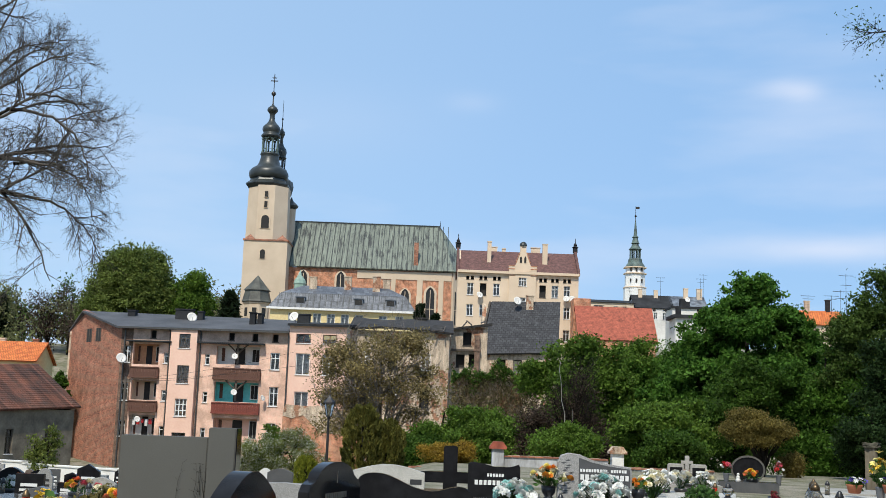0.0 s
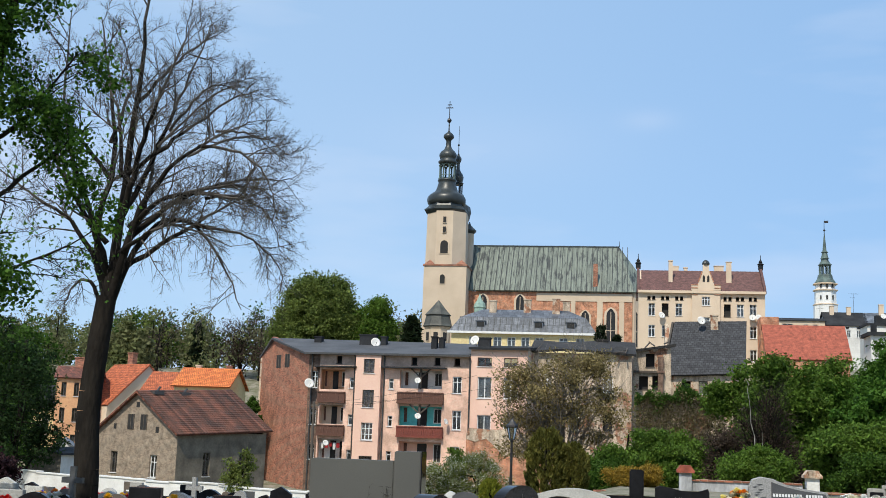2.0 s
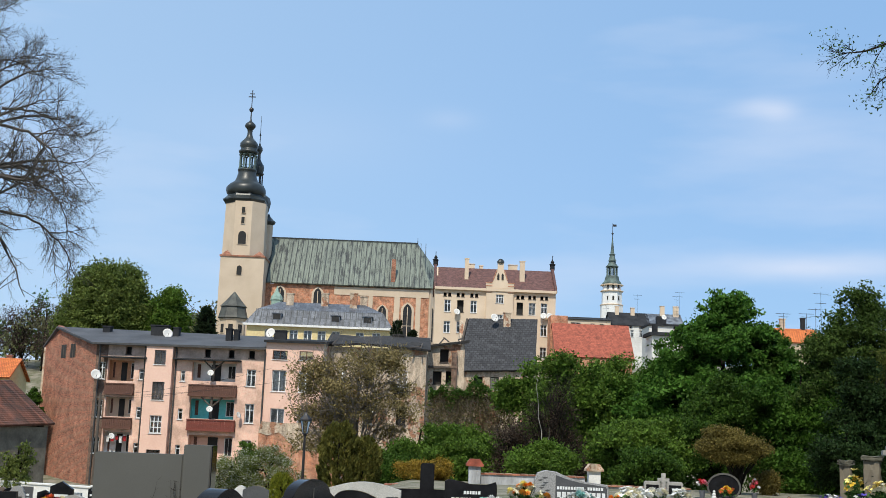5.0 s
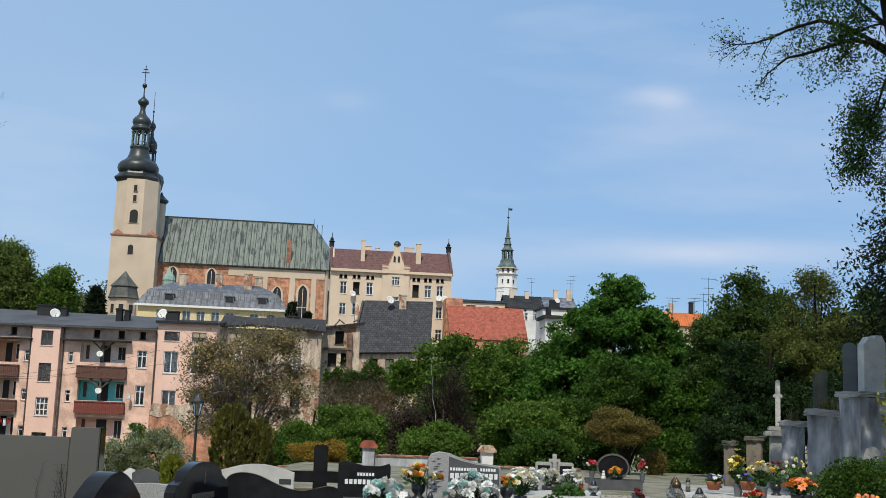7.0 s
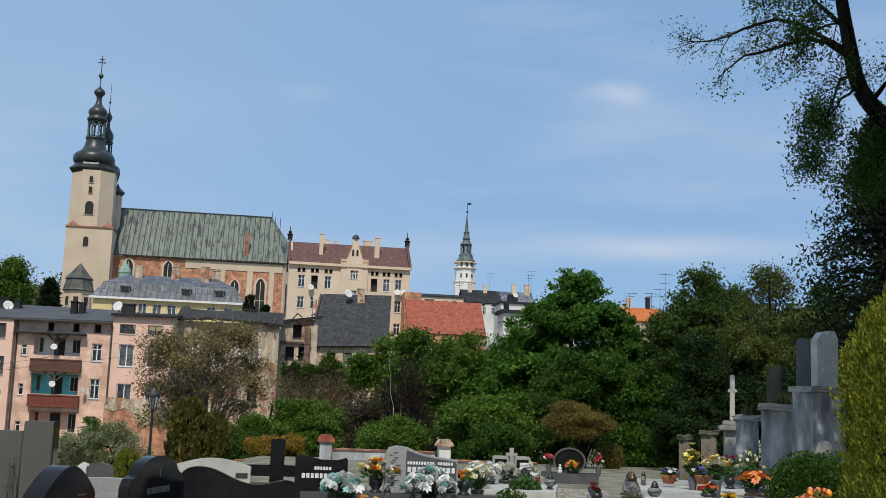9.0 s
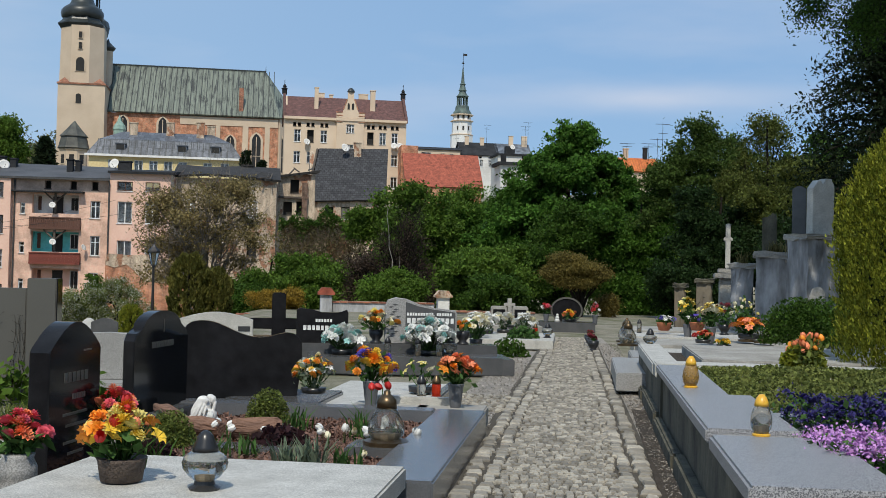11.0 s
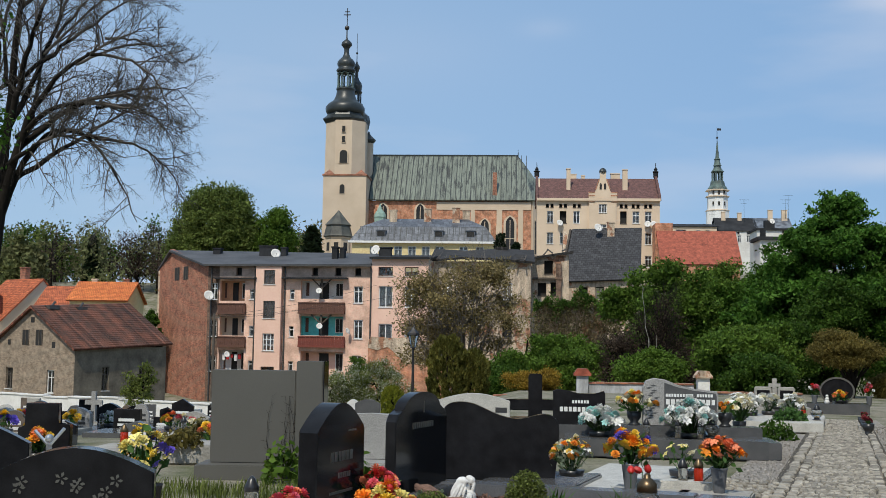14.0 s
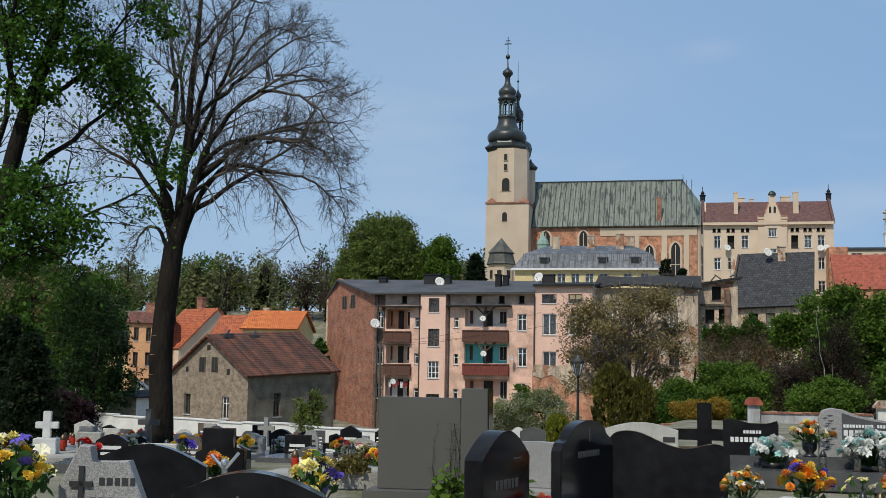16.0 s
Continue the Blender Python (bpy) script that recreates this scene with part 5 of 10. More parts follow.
# ---- houses behind it ----
simple_house("orange_roofed_house", "house with bright orange tiled roof and cream gable", (-43.1, 108, -3.2), 4, 5.3, 7.0, 8.9, 10.7, "yellow", "tile_orange", [(1, 1.9, 5.4, 6.9), (3.4, 4.3, 5.4, 6.9)], chims=((4.4, 3.6, 10.2, 11.0, 0.5, 0.4, "brick"),))
simple_house("red_roofed_house", "house with red tiled roof", (-48.0, 112, -3.2), 4, 6.4, 7.0, 8.4, 10.4, "white_plaster", "tile_rust", chims=((4.6, 3.5, 9.8, 11.2, 0.5, 0.5, "cream"),))
simple_house("cream_gable_house", "cream house with orange-red roof and pale gable", (-47.65, 122.3, -3.2), 150, 6.0, 9.8, 6.9, 11.3, "cream", "tile_rust", gable_wins=[(4.7, 5.2, 8.6, 9.2)], over=0.15, chims=((3.4, 4.6, 10.4, 12.6, 0.9, 0.6, "brick"),))
simple_house("apricot_house", "apricot town house with tall narrow windows", (-57.4, 112, -2.9), 22, 4.2, 7.0, 9.2, 10.4, "apricot", "tile_brown",
             [(x, x + 0.5, zz, zz + 1.4, "old_wood") for x in (0.5, 1.75, 3.0) for zz in (7.3, 4.7, 2.0)], chims=((2.0, 3.5, 10.0, 11.4, 1.2, 0.6, "brick"),))
simple_house("yellow_house", "pale yellow house among trees", (-62.0, 116, -3.0), 20, 5.0, 7.0, 6.4, 8.6, "yellow", "felt", [(1.0, 1.8, 3.4, 5.0), (3.0, 3.8, 3.4, 5.0)])


def chapel_shed():
    g = land(-30, 58) - 0.4
    top = 0.2 - g
    th = thing("low_shed", "low grey rendered shed with curved metal roof", "shed", pose(-31.05, 58, g))
    facade(th, (0, 0), (1.95, 0), 0, top - 0.15, [], M["dark_render"])
    facade(th, (1.95, 0), (1.95, 3), 0, top - 0.15, [], M["white_plaster"])
    facade(th, (1.95, 3), (0, 3), 0, top - 0.15, [], M["dark_render"])
    facade(th, (0, 3), (0, 0), 0, top - 0.15, [], M["dark_render"])
    bm = bmesh.new()
    arc = [(-0.15 + 2.3 * i / 10, top - 0.15 + 0.3 * math.sin(math.pi * i / 10) ** 2) for i in range(11)]
    prism(bm, arc + [(x, z - 0.1) for x, z in arc[::-1]], -0.2, 3.2, "y")
    part("roof", bm, M["felt"], th)
    g = land(-32, 64) - 0.3
    e, r = 0.05 - g, 0.72 - g
    th = thing("white_gabled_shed", "small white gabled outbuilding with grey roof", "shed", pose(-32.9, 63.6, g, 0, 0, 24))
    facade(th, (0, 0), (1.9, 0), 0, e, [(1.1, 1.6, 0.2, 2.0, "old_wood", (0, 0))], M["white_plaster"], gable=(0.95, r))
    facade(th, (1.9, 0), (1.9, 4), 0, e, [], M["white_plaster"])
    facade(th, (1.9, 4), (0, 4), 0, e, [], M["white_plaster"], gable=(0.95, r))
    facade(th, (0, 4), (0, 0), 0, e, [], M["white_plaster"])
    roof_slab(th, "roof", [(-0.15, -0.15, e - 0.1), (-0.15, 4.1, e - 0.1), (0.95, 4.1, r + 0.06), (0.95, -0.15, r + 0.06)], M["tin"], 0.06)
    roof_slab(th, "roof", [(2.05, -0.15, e - 0.1), (2.05, 4.1, e - 0.1), (0.95, 4.1, r + 0.06), (0.95, -0.15, r + 0.06)], M["tin"], 0.06)


chapel_shed()


# ---- town hall tower and the roofs of the town ----
def town_hall():
    th = thing("town_hall_tower", "white town hall tower with dark copper lantern spire", "tower", pose(53.9, 320, 24))
    bm = bmesh.new()
    lathe(bm, [(3.3, 0), (3.2, 16.0), (2.9, 16.1), (2.85, 20.0)], 8, 0, 0, math.pi / 8)
    part("shaft", bm, M["white"], th)
    for z in (16.0, 19.9, 21.6):
        bm = bmesh.new()
        lathe(bm, [(3.3, z), (3.35, z + 0.15), (3.3, z + 0.3)], 8, 0, 0, math.pi / 8)
        part("cornice", bm, M["cream"], th)
    bm = bmesh.new()
    lathe(bm, [(2.7, 20.2), (2.5, 22.0)], 8, 0, 0, math.pi / 8)
    part("upper_shaft", bm, M["white"], th)
    for z in (17.4, 20.6):
        for x in (-1.5, 0, 1.5):
            bm = bmesh.new()
            bx(bm, x - 0.25, x + 0.25, -2.75 + 0.25 * abs(x), -2.4, z, z + 1.1)
            part("window", bm, M["dark"], th)
    bm = bmesh.new()
    lathe(bm, [(2.8, 22.0), (2.7, 22.4), (2.1, 23.2), (1.9, 24.2), (1.8, 24.4)], 8, 0, 0, math.pi / 8)
    part("copper_base", bm, M["verdigris"], th)
    for i in range(8):
        a = math.tau * i / 8 + math.pi / 8
        bm = bmesh.new()
        tube(bm, (1.4 * math.cos(a), 1.4 * math.sin(a), 24.3), (1.4 * math.cos(a), 1.4 * math.sin(a), 27.0), 0.2)
        part("column", bm, M["verdigris"], th)
    bm = bmesh.new()
    lathe(bm, [(1.4, 26.8), (1.9, 27.0), (1.5, 27.4), (1.1, 28.0), (0.9, 28.6), (1.25, 28.7), (1.0, 29.0), (0.7, 30.2), (0.95, 30.5), (0.55, 30.9), (0.35, 33.0), (0.12, 35.5)], 8, 0, 0, math.pi / 8)
    part("spire", bm, M["verdigris"], th)
    bm = bmesh.new()
    tube(bm, (0, 0, 35), (0, 0, 39.5), 0.1, 0.05), lathe(bm, [(0.05, 36.2), (0.4, 36.5), (0.05, 36.9)], 8)
    bx(bm, 0, 1.1, -0.05, 0.05, 38.6, 39.2)
    part("weather_vane", bm, M["metal"], th)
    # terraced houses below it
    h = simple_house("terraced_house", "cream terraced house with low dark roof", (29.4, 230, 16), 0, 9.2, 8, 10.2, 11.0, "cream", "felt", [(1.2, 3.2, 8.2, 9.6, "white", (1, 0)), (5.2, 6.0, 8.3, 9.5), (7.0, 7.8, 8.3, 9.5)])
    simple_house("terraced_house", "white terraced house with dark slate roof", (39.0, 231, 16), 0, 7.6, 8, 9.6, 12.4, "white_plaster", "felt", [(1.5, 2.2, 7.2, 8.6), (3.8, 4.5, 7.2, 8.6), (5.6, 6.3, 7.2, 8.6), (1.5, 2.1, 8.9, 9.3, "brown_wood", (0, 0)), (3.6, 4.2, 8.9, 9.3, "brown_wood", (0, 0)), (5.6, 6.2, 8.9, 9.3, "brown_wood", (0, 0))],
                 chims=((1.6, 3.4, 11.0, 13.6, 0.8, 0.6, "cream"), (4.8, 3.4, 11.0, 13.4, 0.8, 0.6, "cream")))
    simple_house("terraced_house", "pale pink terraced house with grey roof", (46.7, 231, 16), 0, 6.8, 8, 9.6, 12.4, "pink_light", "tin", [(1.0, 1.7, 7.2, 8.6), (4.0, 4.7, 7.2, 8.6), (1.0, 1.6, 8.9, 9.3, "brown_wood", (0, 0)), (4.0, 4.6, 8.9, 9.3, "brown_wood", (0, 0))],
                 chims=((3.2, 3.4, 11.0, 14.0, 0.9, 0.6, "cream"), (6.0, 3.4, 11.0, 14.0, 1.1, 0.6, "cream")))
    b = thing("flat_roofed_house", "white flat-roofed house with dark parapet", "house", pose(39.5, 196, 12))
    facade(b, (0, 0), (4.2, 0), 0, 10.0, [(1.7, 2.4, 7.2, 8.8), (0.7, 1.3, 4.0, 5.4)], M["white_plaster"])
    facade(b, (4.2, 0), (7.5, 1.5), 0, 9.6, [(0.5, 2.8, 7.6, 8.9, "brown_wood", (1, 0))], M["ruin"])
    facade(b, (0, 6), (0, 0), 0, 10.0, [], M["white_plaster"])
    bm = bmesh.new()
    bx(bm, -0.2, 7.7, -0.3, 6.2, 10.0, 10.35), bx(bm, 1.6, 3.2, 1, 2.4, 10.35, 11.8)
    part("roof", bm, M["felt"], b)
    dish(pose(41.9, 195.4, 23.4, 0, 0, 10))
    for x, y, zz, hh in ((44.5, 233, 27.5, 4.6), (53.2, 233, 28, 5.0), (52.4, 232, 28, 4.0), (38.0, 232, 26.5, 3.0)):
        antenna(pose(x, y, zz), hh)


town_hall()
red = simple_house("long_red_roofed_house", "low house under a long red tiled roof", (18.2, 150, 9), 0, 9.9, 9.0, 3.9, 8.4, "brick_orange", "tile_red", over=0.25)
bm = bmesh.new()
bx(bm, -0.3, 2.0, 5.0, 8.5, 0, 9.6)
part("party_wall", bm, M["brick_orange"], red)
simple_house("house_with_orange_roof", "house with orange tiled roof behind trees", (42.95, 140, 6.3), 0, 6.3, 6.0, 8.6, 10.4, "cream", "tile_orange", chims=((2.6, 3.0, 10.0, 11.6, 0.6, 0.5, "cream"), (5.2, 3.0, 10, 11.8, 0.5, 0.5, "felt")))
small = thing("small_white_house", "small white house with a flat dark roof", "house", pose(28.6, 140, 8.0))
facade(small, (0, 0), (3.5, 0), 0, 7.0, [(0.5, 1.1, 5.3, 6.3, "old_wood"), (2.0, 2.6, 5.3, 6.3, "old_wood")], M["white_plaster"])
facade(small, (0, 4), (0, 0), 0, 7.0, [], M["white_plaster"])
facade(small, (3.5, 0), (3.5, 4), 0, 7.0, [], M["white_plaster"])
bm = bmesh.new()
bx(bm, -0.35, 3.85, -0.4, 4.2, 7.0, 7.4), bx(bm, 0.5, 1.1, 2.0, 2.6, 7.4, 8.6)
part("roof", bm, M["felt"], small)
for x, y, zz, hh in ((45.4, 142, 16.4, 2.2), (50.3, 142.5, 14.5, 7.0), (49.8, 143, 14.5, 5.0), (48.3, 142, 16.4, 2.3)):
    antenna(pose(x, y, zz), hh)


# ---- trees ----
BARK = mk("dark_bark", (0.030, 0.025, 0.020), (0.011, 0.0095, 0.008), 3.0, 0.95, 0.8, 14.0, stretch=(1, 1, 0.3), spec=0.1)
TWIG = mk("dark_grey_brown_twigs", (0.105, 0.09, 0.075), (0.055, 0.046, 0.038), 3.0, 0.95, 0.4, 25.0, stretch=(1, 1, 0.3))
BARK_GREY = mk("grey_brown_bark", (0.215, 0.19, 0.165), (0.12, 0.102, 0.086), 3.0, 0.95, 0.6, 25.0, stretch=(1, 1, 0.3))


def mk_leaf(name, a, b, scale=0.6):
    m = mk(name, a, b, scale, 0.6, 0.0, 8.0, island=0.55, spread=0.5, spec=0.12)
    n, l = m.node_tree.nodes, m.node_tree.links
    p = n["Principled BSDF"]
    tr, ad = n.new("ShaderNodeBsdfTranslucent"), n.new("ShaderNodeMixShader")
    src = p.inputs["Base Color"].links[0].from_socket
    l.new(src, tr.inputs["Color"])
    ad.inputs["Fac"].default_value = 0.4
    l.new(p.outputs[0], ad.inputs[1])
    l.new(tr.outputs[0], ad.inputs[2])
    l.new(ad.outputs[0], n["Material Output"].inputs["Surface"])
    return m


LEAF = dict(
    green=mk_leaf("fresh_green_leaves", (0.125, 0.205, 0.030), (0.06, 0.115, 0.017)),
    deep=mk_leaf("deep_green_leaves", (0.065, 0.125, 0.018), (0.034, 0.073, 0.011)),
    maple=mk_leaf("deep_fresh_maple_leaves", (0.080, 0.165, 0.022), (0.038, 0.092, 0.013)),
    maple_light=mk_leaf("bright_maple_leaves", (0.095, 0.205, 0.030), (0.045, 0.11, 0.016)),
    cherry=mk_leaf("dark_cherry_leaves", (0.085, 0.135, 0.028), (0.042, 0.073, 0.016)),
    bronze=mk_leaf("bronze_green_young_leaves", (0.13, 0.15, 0.034), (0.07, 0.09, 0.02)),
    olive=mk_leaf("olive_young_leaves", (0.22, 0.19, 0.075), (0.12, 0.105, 0.042)),
    olive_green=mk_leaf("young_yellow_green_leaves", (0.17, 0.20, 0.05), (0.10, 0.13, 0.03)),
    budding=mk_leaf("brownish_budding_leaves", (0.30, 0.235, 0.10), (0.17, 0.135, 0.06)),
    brown=mk_leaf("yellow_brown_leaves", (0.22, 0.175, 0.05), (0.12, 0.10, 0.03)),
    yew=mk_leaf("dark_conifer_needles", (0.022, 0.035, 0.014), (0.012, 0.022, 0.01)),
    gold=mk_leaf("golden_green_scales", (0.31, 0.31, 0.032), (0.09, 0.125, 0.018), 9.0),
    thuja=mk_leaf("dull_green_scales", (0.19, 0.17, 0.04), (0.075, 0.085, 0.02), 3.0),
    blossom=mk_leaf("white_blossom", (0.66, 0.66, 0.58), (0.48, 0.50, 0.40), 9.0),
    forsythia=mk_leaf("golden_yellow_twigs", (0.36, 0.23, 0.03), (0.22, 0.15, 0.03), 3.0),
    ivy=mk_leaf("brown_ivy_leaves", (0.20, 0.155, 0.08), (0.10, 0.095, 0.04), 0.8),
    plum=mk_leaf("dark_purple_leaves", (0.05, 0.022, 0.025), (0.03, 0.015, 0.018), 2.0),
    twiggy=mk_leaf("brown_twig_tips", (0.10, 0.07, 0.05), (0.06, 0.044, 0.034), 1.0),
    # dark leaves; for the shrubs by the tombs, shade put into the colour
    shade=mk_leaf("dark_and_shaded_leaves", (0.03, 0.058, 0.016), (0.016, 0.034, 0.01)),
    forest=mk_leaf("far_wood_leaves", (0.16, 0.19, 0.06), (0.145, 0.125, 0.075), 0.10),
    lime=mk_leaf("pale_lime_leaves", (0.18, 0.225, 0.055), (0.09, 0.125, 0.03), 0.3),
)


def tubes_mesh(name, segs, mat, thin=0.02):
    """Tapered round pieces (a, b, ra, rb) joined into one mesh."""
    V, F, base = [], [], 0
    for a, b, ra, rb in segs:
        k = 8 if ra > 0.12 else 5 if ra > thin else 3
        d = (b - a)
        if d.length < 1e-5:
            continue
        d.normalize()
        u = d.orthogonal().normalized()
        w = d.cross(u)
        for c, r in ((a, ra), (b, rb)):
            for i in range(k):
                t = math.tau * i / k
                V.append(c + (math.cos(t) * u + math.sin(t) * w) * r)
        F += [(base + i, base + (i + 1) % k, base + k + (i + 1) % k, base + k + i) for i in range(k)]
        base += 2 * k
    me = bpy.data.meshes.new(name)
    me.from_pydata(V, [], F)
    me.materials.append(mat)
    for f in me.polygons:
        f.use_smooth = True
    return me


def leaves_mesh(name, C, size, mat, rng, up=0.4, long=1.5, lean=None, tri=False):
    """Small leaf blades at the given places, turned at random or mostly along lean."""
    n = len(C)
    C = np.asarray(C, float).reshape(-1, 3)
    d = rng.normal(size=(n, 3))
    if lean is not None:
        d = lean + 0.35 * d
    d /= np.linalg.norm(d, axis=1)[:, None]
    nn = rng.normal(size=(n, 3))
    nn[:, 2] += up * 2
    s = np.cross(nn, d)
    s /= np.linalg.norm(s, axis=1)[:, None] + 1e-9
    sz = (size * rng.uniform(0.6, 1.35, n))[:, None]
    corners = [C - d * sz * 0.5 * long - s * sz * 0.5, C - d * sz * 0.5 * long + s * sz * 0.5, C + d * sz * 0.5 * long] if tri else \
        [C - d * sz * 0.5 * long, C + s * sz * 0.5, C + d * sz * 0.5 * long, C - s * sz * 0.5]
    k = len(corners)
    q = np.stack(corners, 1).reshape(-1, 3)
    me = bpy.data.meshes.new(name)
    me.vertices.add(k * n), me.loops.add(k * n), me.polygons.add(n)
    me.vertices.foreach_set("co", q.ravel())
    me.loops.foreach_set("vertex_index", np.arange(k * n, dtype=np.int32))
    me.polygons.foreach_set("loop_start", np.arange(0, k * n, k, dtype=np.int32))
    me.update(calc_edges=True)
    me.materials.append(mat)
    return me


def limb(pts, r0, r1, n=14, wob=0.0, rnd=None):
    """A smooth bent limb through the given points, as a list of (place, radius)."""
    P = [Vector(p) for p in pts]
    Q = [P[0]] + P + [P[-1]]
    out = []
    for i in range(n + 1):
        t = i / n * (len(P) - 1)
        k = min(int(t), len(P) - 2)
        f = t - k
        a, b, c, d = Q[k], Q[k + 1], Q[k + 2], Q[k + 3]
        p = 0.5 * (2 * b + (c - a) * f + (2 * a - 5 * b + 4 * c - d) * f * f + (3 * b - a - 3 * c + d) * f ** 3)
        if wob:
            p = p + Vector((rnd.gauss(0, wob), rnd.gauss(0, wob), rnd.gauss(0, wob * 0.6))) * min(1, i)
        out.append((p, r0 + (r1 - r0) * (i / n) ** 0.8))
    return out


def to_segs(path):
    return [(a[0], b[0], a[1], b[1]) for a, b in zip(path, path[1:])]


def ramify(path, level, rnd, segs, tips, count, length, spread=0.9, droop=0.0, lift=0.35, start=0.25, levels=3, ratio=0.5, out=None):
    """Side branches along a limb, each branching again."""
    n = len(path) - 1
    for _ in range(count):
        f = start + (1 - start) * rnd.random() ** 0.8
        i = min(int(f * n), n - 1)
        p, r = path[i][0].lerp(path[i + 1][0], f * n - i), path[i][1]
        d = (path[i + 1][0] - path[i][0]).normalized()
        side = Vector((rnd.gauss(0, 1), rnd.gauss(0, 1), rnd.gauss(0, 1)))
        side = (side - d * side.dot(d)).normalized()
        v = (d * rnd.uniform(0.35, 0.9) + side * spread * rnd.uniform(0.5, 1.0) + Vector((0, 0, lift))).normalized()
        L = length * rnd.uniform(0.55, 1.25) * (1.15 - 0.5 * f)
        rr = min(r * 0.7, 0.014 * L + 0.0030)
        q = [(p, rr)]
        m = 4 if level < 2 else 3 if level < 3 else 1
        for k in range(m):
            v = (v + Vector((rnd.gauss(0, 0.16), rnd.gauss(0, 0.16), rnd.gauss(0, 0.16) - droop * (k + 1) / m))).normalized()
            q.append((q[-1][0] + v * L / m, rr * (1 - 0.75 * (k + 1) / m)))
        segs += to_segs(q)
        if level < levels:
            ramify(q, level + 1, rnd, segs, tips, max(3, int(count * (0.62 if level == 1 else 0.75))), L * ratio, spread, droop, lift * 0.7, 0.15, levels, ratio)
        else:
            tips.append(q[-1][0])


def bare_tree():
    """The big tree that is not yet in leaf."""
    rnd = random.Random(5)
    th = thing("bare_tree", "tall bare tree with dark trunk and fine drooping twigs", "tree", pose(-13.1, 27.6, -0.5))
    k = 0.0138
    P = lambda x, y, d=0.0: ((x - 285) * k, d, 2.1 + (664 - y) * k)
    trunk = limb([(-0.04, 0, -0.1), P(282, 760), P(276, 640), P(284, 520), P(293, 430)], 0.36, 0.26, 14)
    trunk[0] = (trunk[0][0], 0.5)
    segs, tips = to_segs(trunk), []
    limbs = [
        ([P(293, 440), P(303, 300, 0.1), P(310, 120, 0.2), P(322, -60, 0.1), P(335, -220, 0)], 0.17, 0.02),
        ([P(300, 445), P(335, 320, -0.2), P(390, 220, -0.5), P(480, 160, -0.8), P(590, 115, -0.9)], 0.14, 0.012),
        ([P(300, 450), P(325, 360, 0.2), P(375, 283, 0.4), P(440, 290, 0.6), P(505, 360, 0.7), P(550, 445, 0.7)], 0.11, 0.01),
        ([P(330, 320, -0.1), P(415, 235, 0.5), P(520, 195, 1.0), P(640, 190, 1.2)], 0.10, 0.01),
        ([P(330, 300, -0.1), P(430, 255, -0.9), P(560, 262, -1.3), P(645, 285, -1.4)], 0.09, 0.01),
        ([P(288, 420), P(255, 310, 0.2), P(268, 160, 0.5), P(240, 0, 0.7), P(215, -130, 0.6)], 0.13, 0.015),
        ([P(284, 400), P(235, 305, -0.4), P(160, 250, -0.9), P(95, 205, -1.1)], 0.09, 0.01),
        ([P(286, 450), P(250, 400, 0.2), P(215, 405, 0.4), P(195, 445, 0.4)], 0.07, 0.012),
        ([P(312, 260, 0.1), P(350, 150, -0.4), P(400, 40, -0.8), P(455, -80, -0.9)], 0.10, 0.01),
        ([P(305, 280, 0.1), P(345, 120, 0.9), P(375, -20, 1.5), P(420, -150, 1.7)], 0.09, 0.01),
        ([P(296, 380), P(310, 260, 1.2), P(300, 120, 2.2), P(320, 0, 2.8)], 0.10, 0.01),
        ([P(292, 390), P(275, 260, -1.2), P(255, 110, -2.1), P(270, -60, -2.5)], 0.10, 0.01),
        ([P(300, 390), P(380, 300, 1.3), P(450, 230, 2.2), P(560, 170, 2.7)], 0.09, 0.01),
        ([P(310, 350), P(390, 330, -1.1), P(480, 320, -1.9), P(600, 360, -2.1)], 0.08, 0.01),
        ([P(300, 200, 0.1), P(270, 60, 0.3), P(180, -60, 0.4)], 0.07, 0.01),
        ([P(306, 200, 0.1), P(400, 120, 0.3), P(500, 50, 0.4), P(560, 30, 0.4)], 0.07, 0.01),
        ([P(318, 60, 0.1), P(400, -40, 0.3), P(480, -90, 0.4)], 0.06, 0.01),
        ([P(268, 200, 0.3), P(200, 120, 0.2), P(130, 60, 0.1), P(90, 0, 0.1)], 0.07, 0.01),
        ([P(285, 330, 0), P(215, 230, -0.5), P(180, 120, -0.8), P(150, 20, -0.9)], 0.08, 0.01),
        ([P(262, 130, 0.4), P(300, 20, 0.2), P(280, -80, 0)], 0.06, 0.01),
        ([P(440, 290, 0.6), P(535, 300, 0.9), P(605, 345, 1.0), P(640, 405, 1.0)], 0.05, 0.008),
        ([P(480, 160, -0.8), P(580, 178, -1.0), P(640, 235, -1.1), P(655, 310, -1.1)], 0.05, 0.008),
        ([P(450, 230, 0.9), P(540, 235, 0.4), P(610, 275, 0.2), P(640, 345, 0.2)], 0.05, 0.008),
        ([P(480, 110, 0.3), P(560, 115, 0.5), P(625, 165, 0.6)], 0.04, 0.008),
        ([P(360, 140, 0.3), P(420, 60, 0.7), P(480, 10, 0.9), P(525, -10, 1.0)], 0.044, 0.008),
        ([P(400, 120, -0.3), P(470, 60, -0.7), P(530, 50, -1.0), P(585, 75, -1.0)], 0.044, 0.008),
        ([P(450, 175, -0.6), P(540, 130, 0.0), P(600, 130, 0.3), P(645, 160, 0.4)], 0.044, 0.008),
        ([P(430, 255, -0.9), P(540, 225, -0.4), P(610, 235, -0.2), P(650, 275, -0.2)], 0.044, 0.008),
    ]
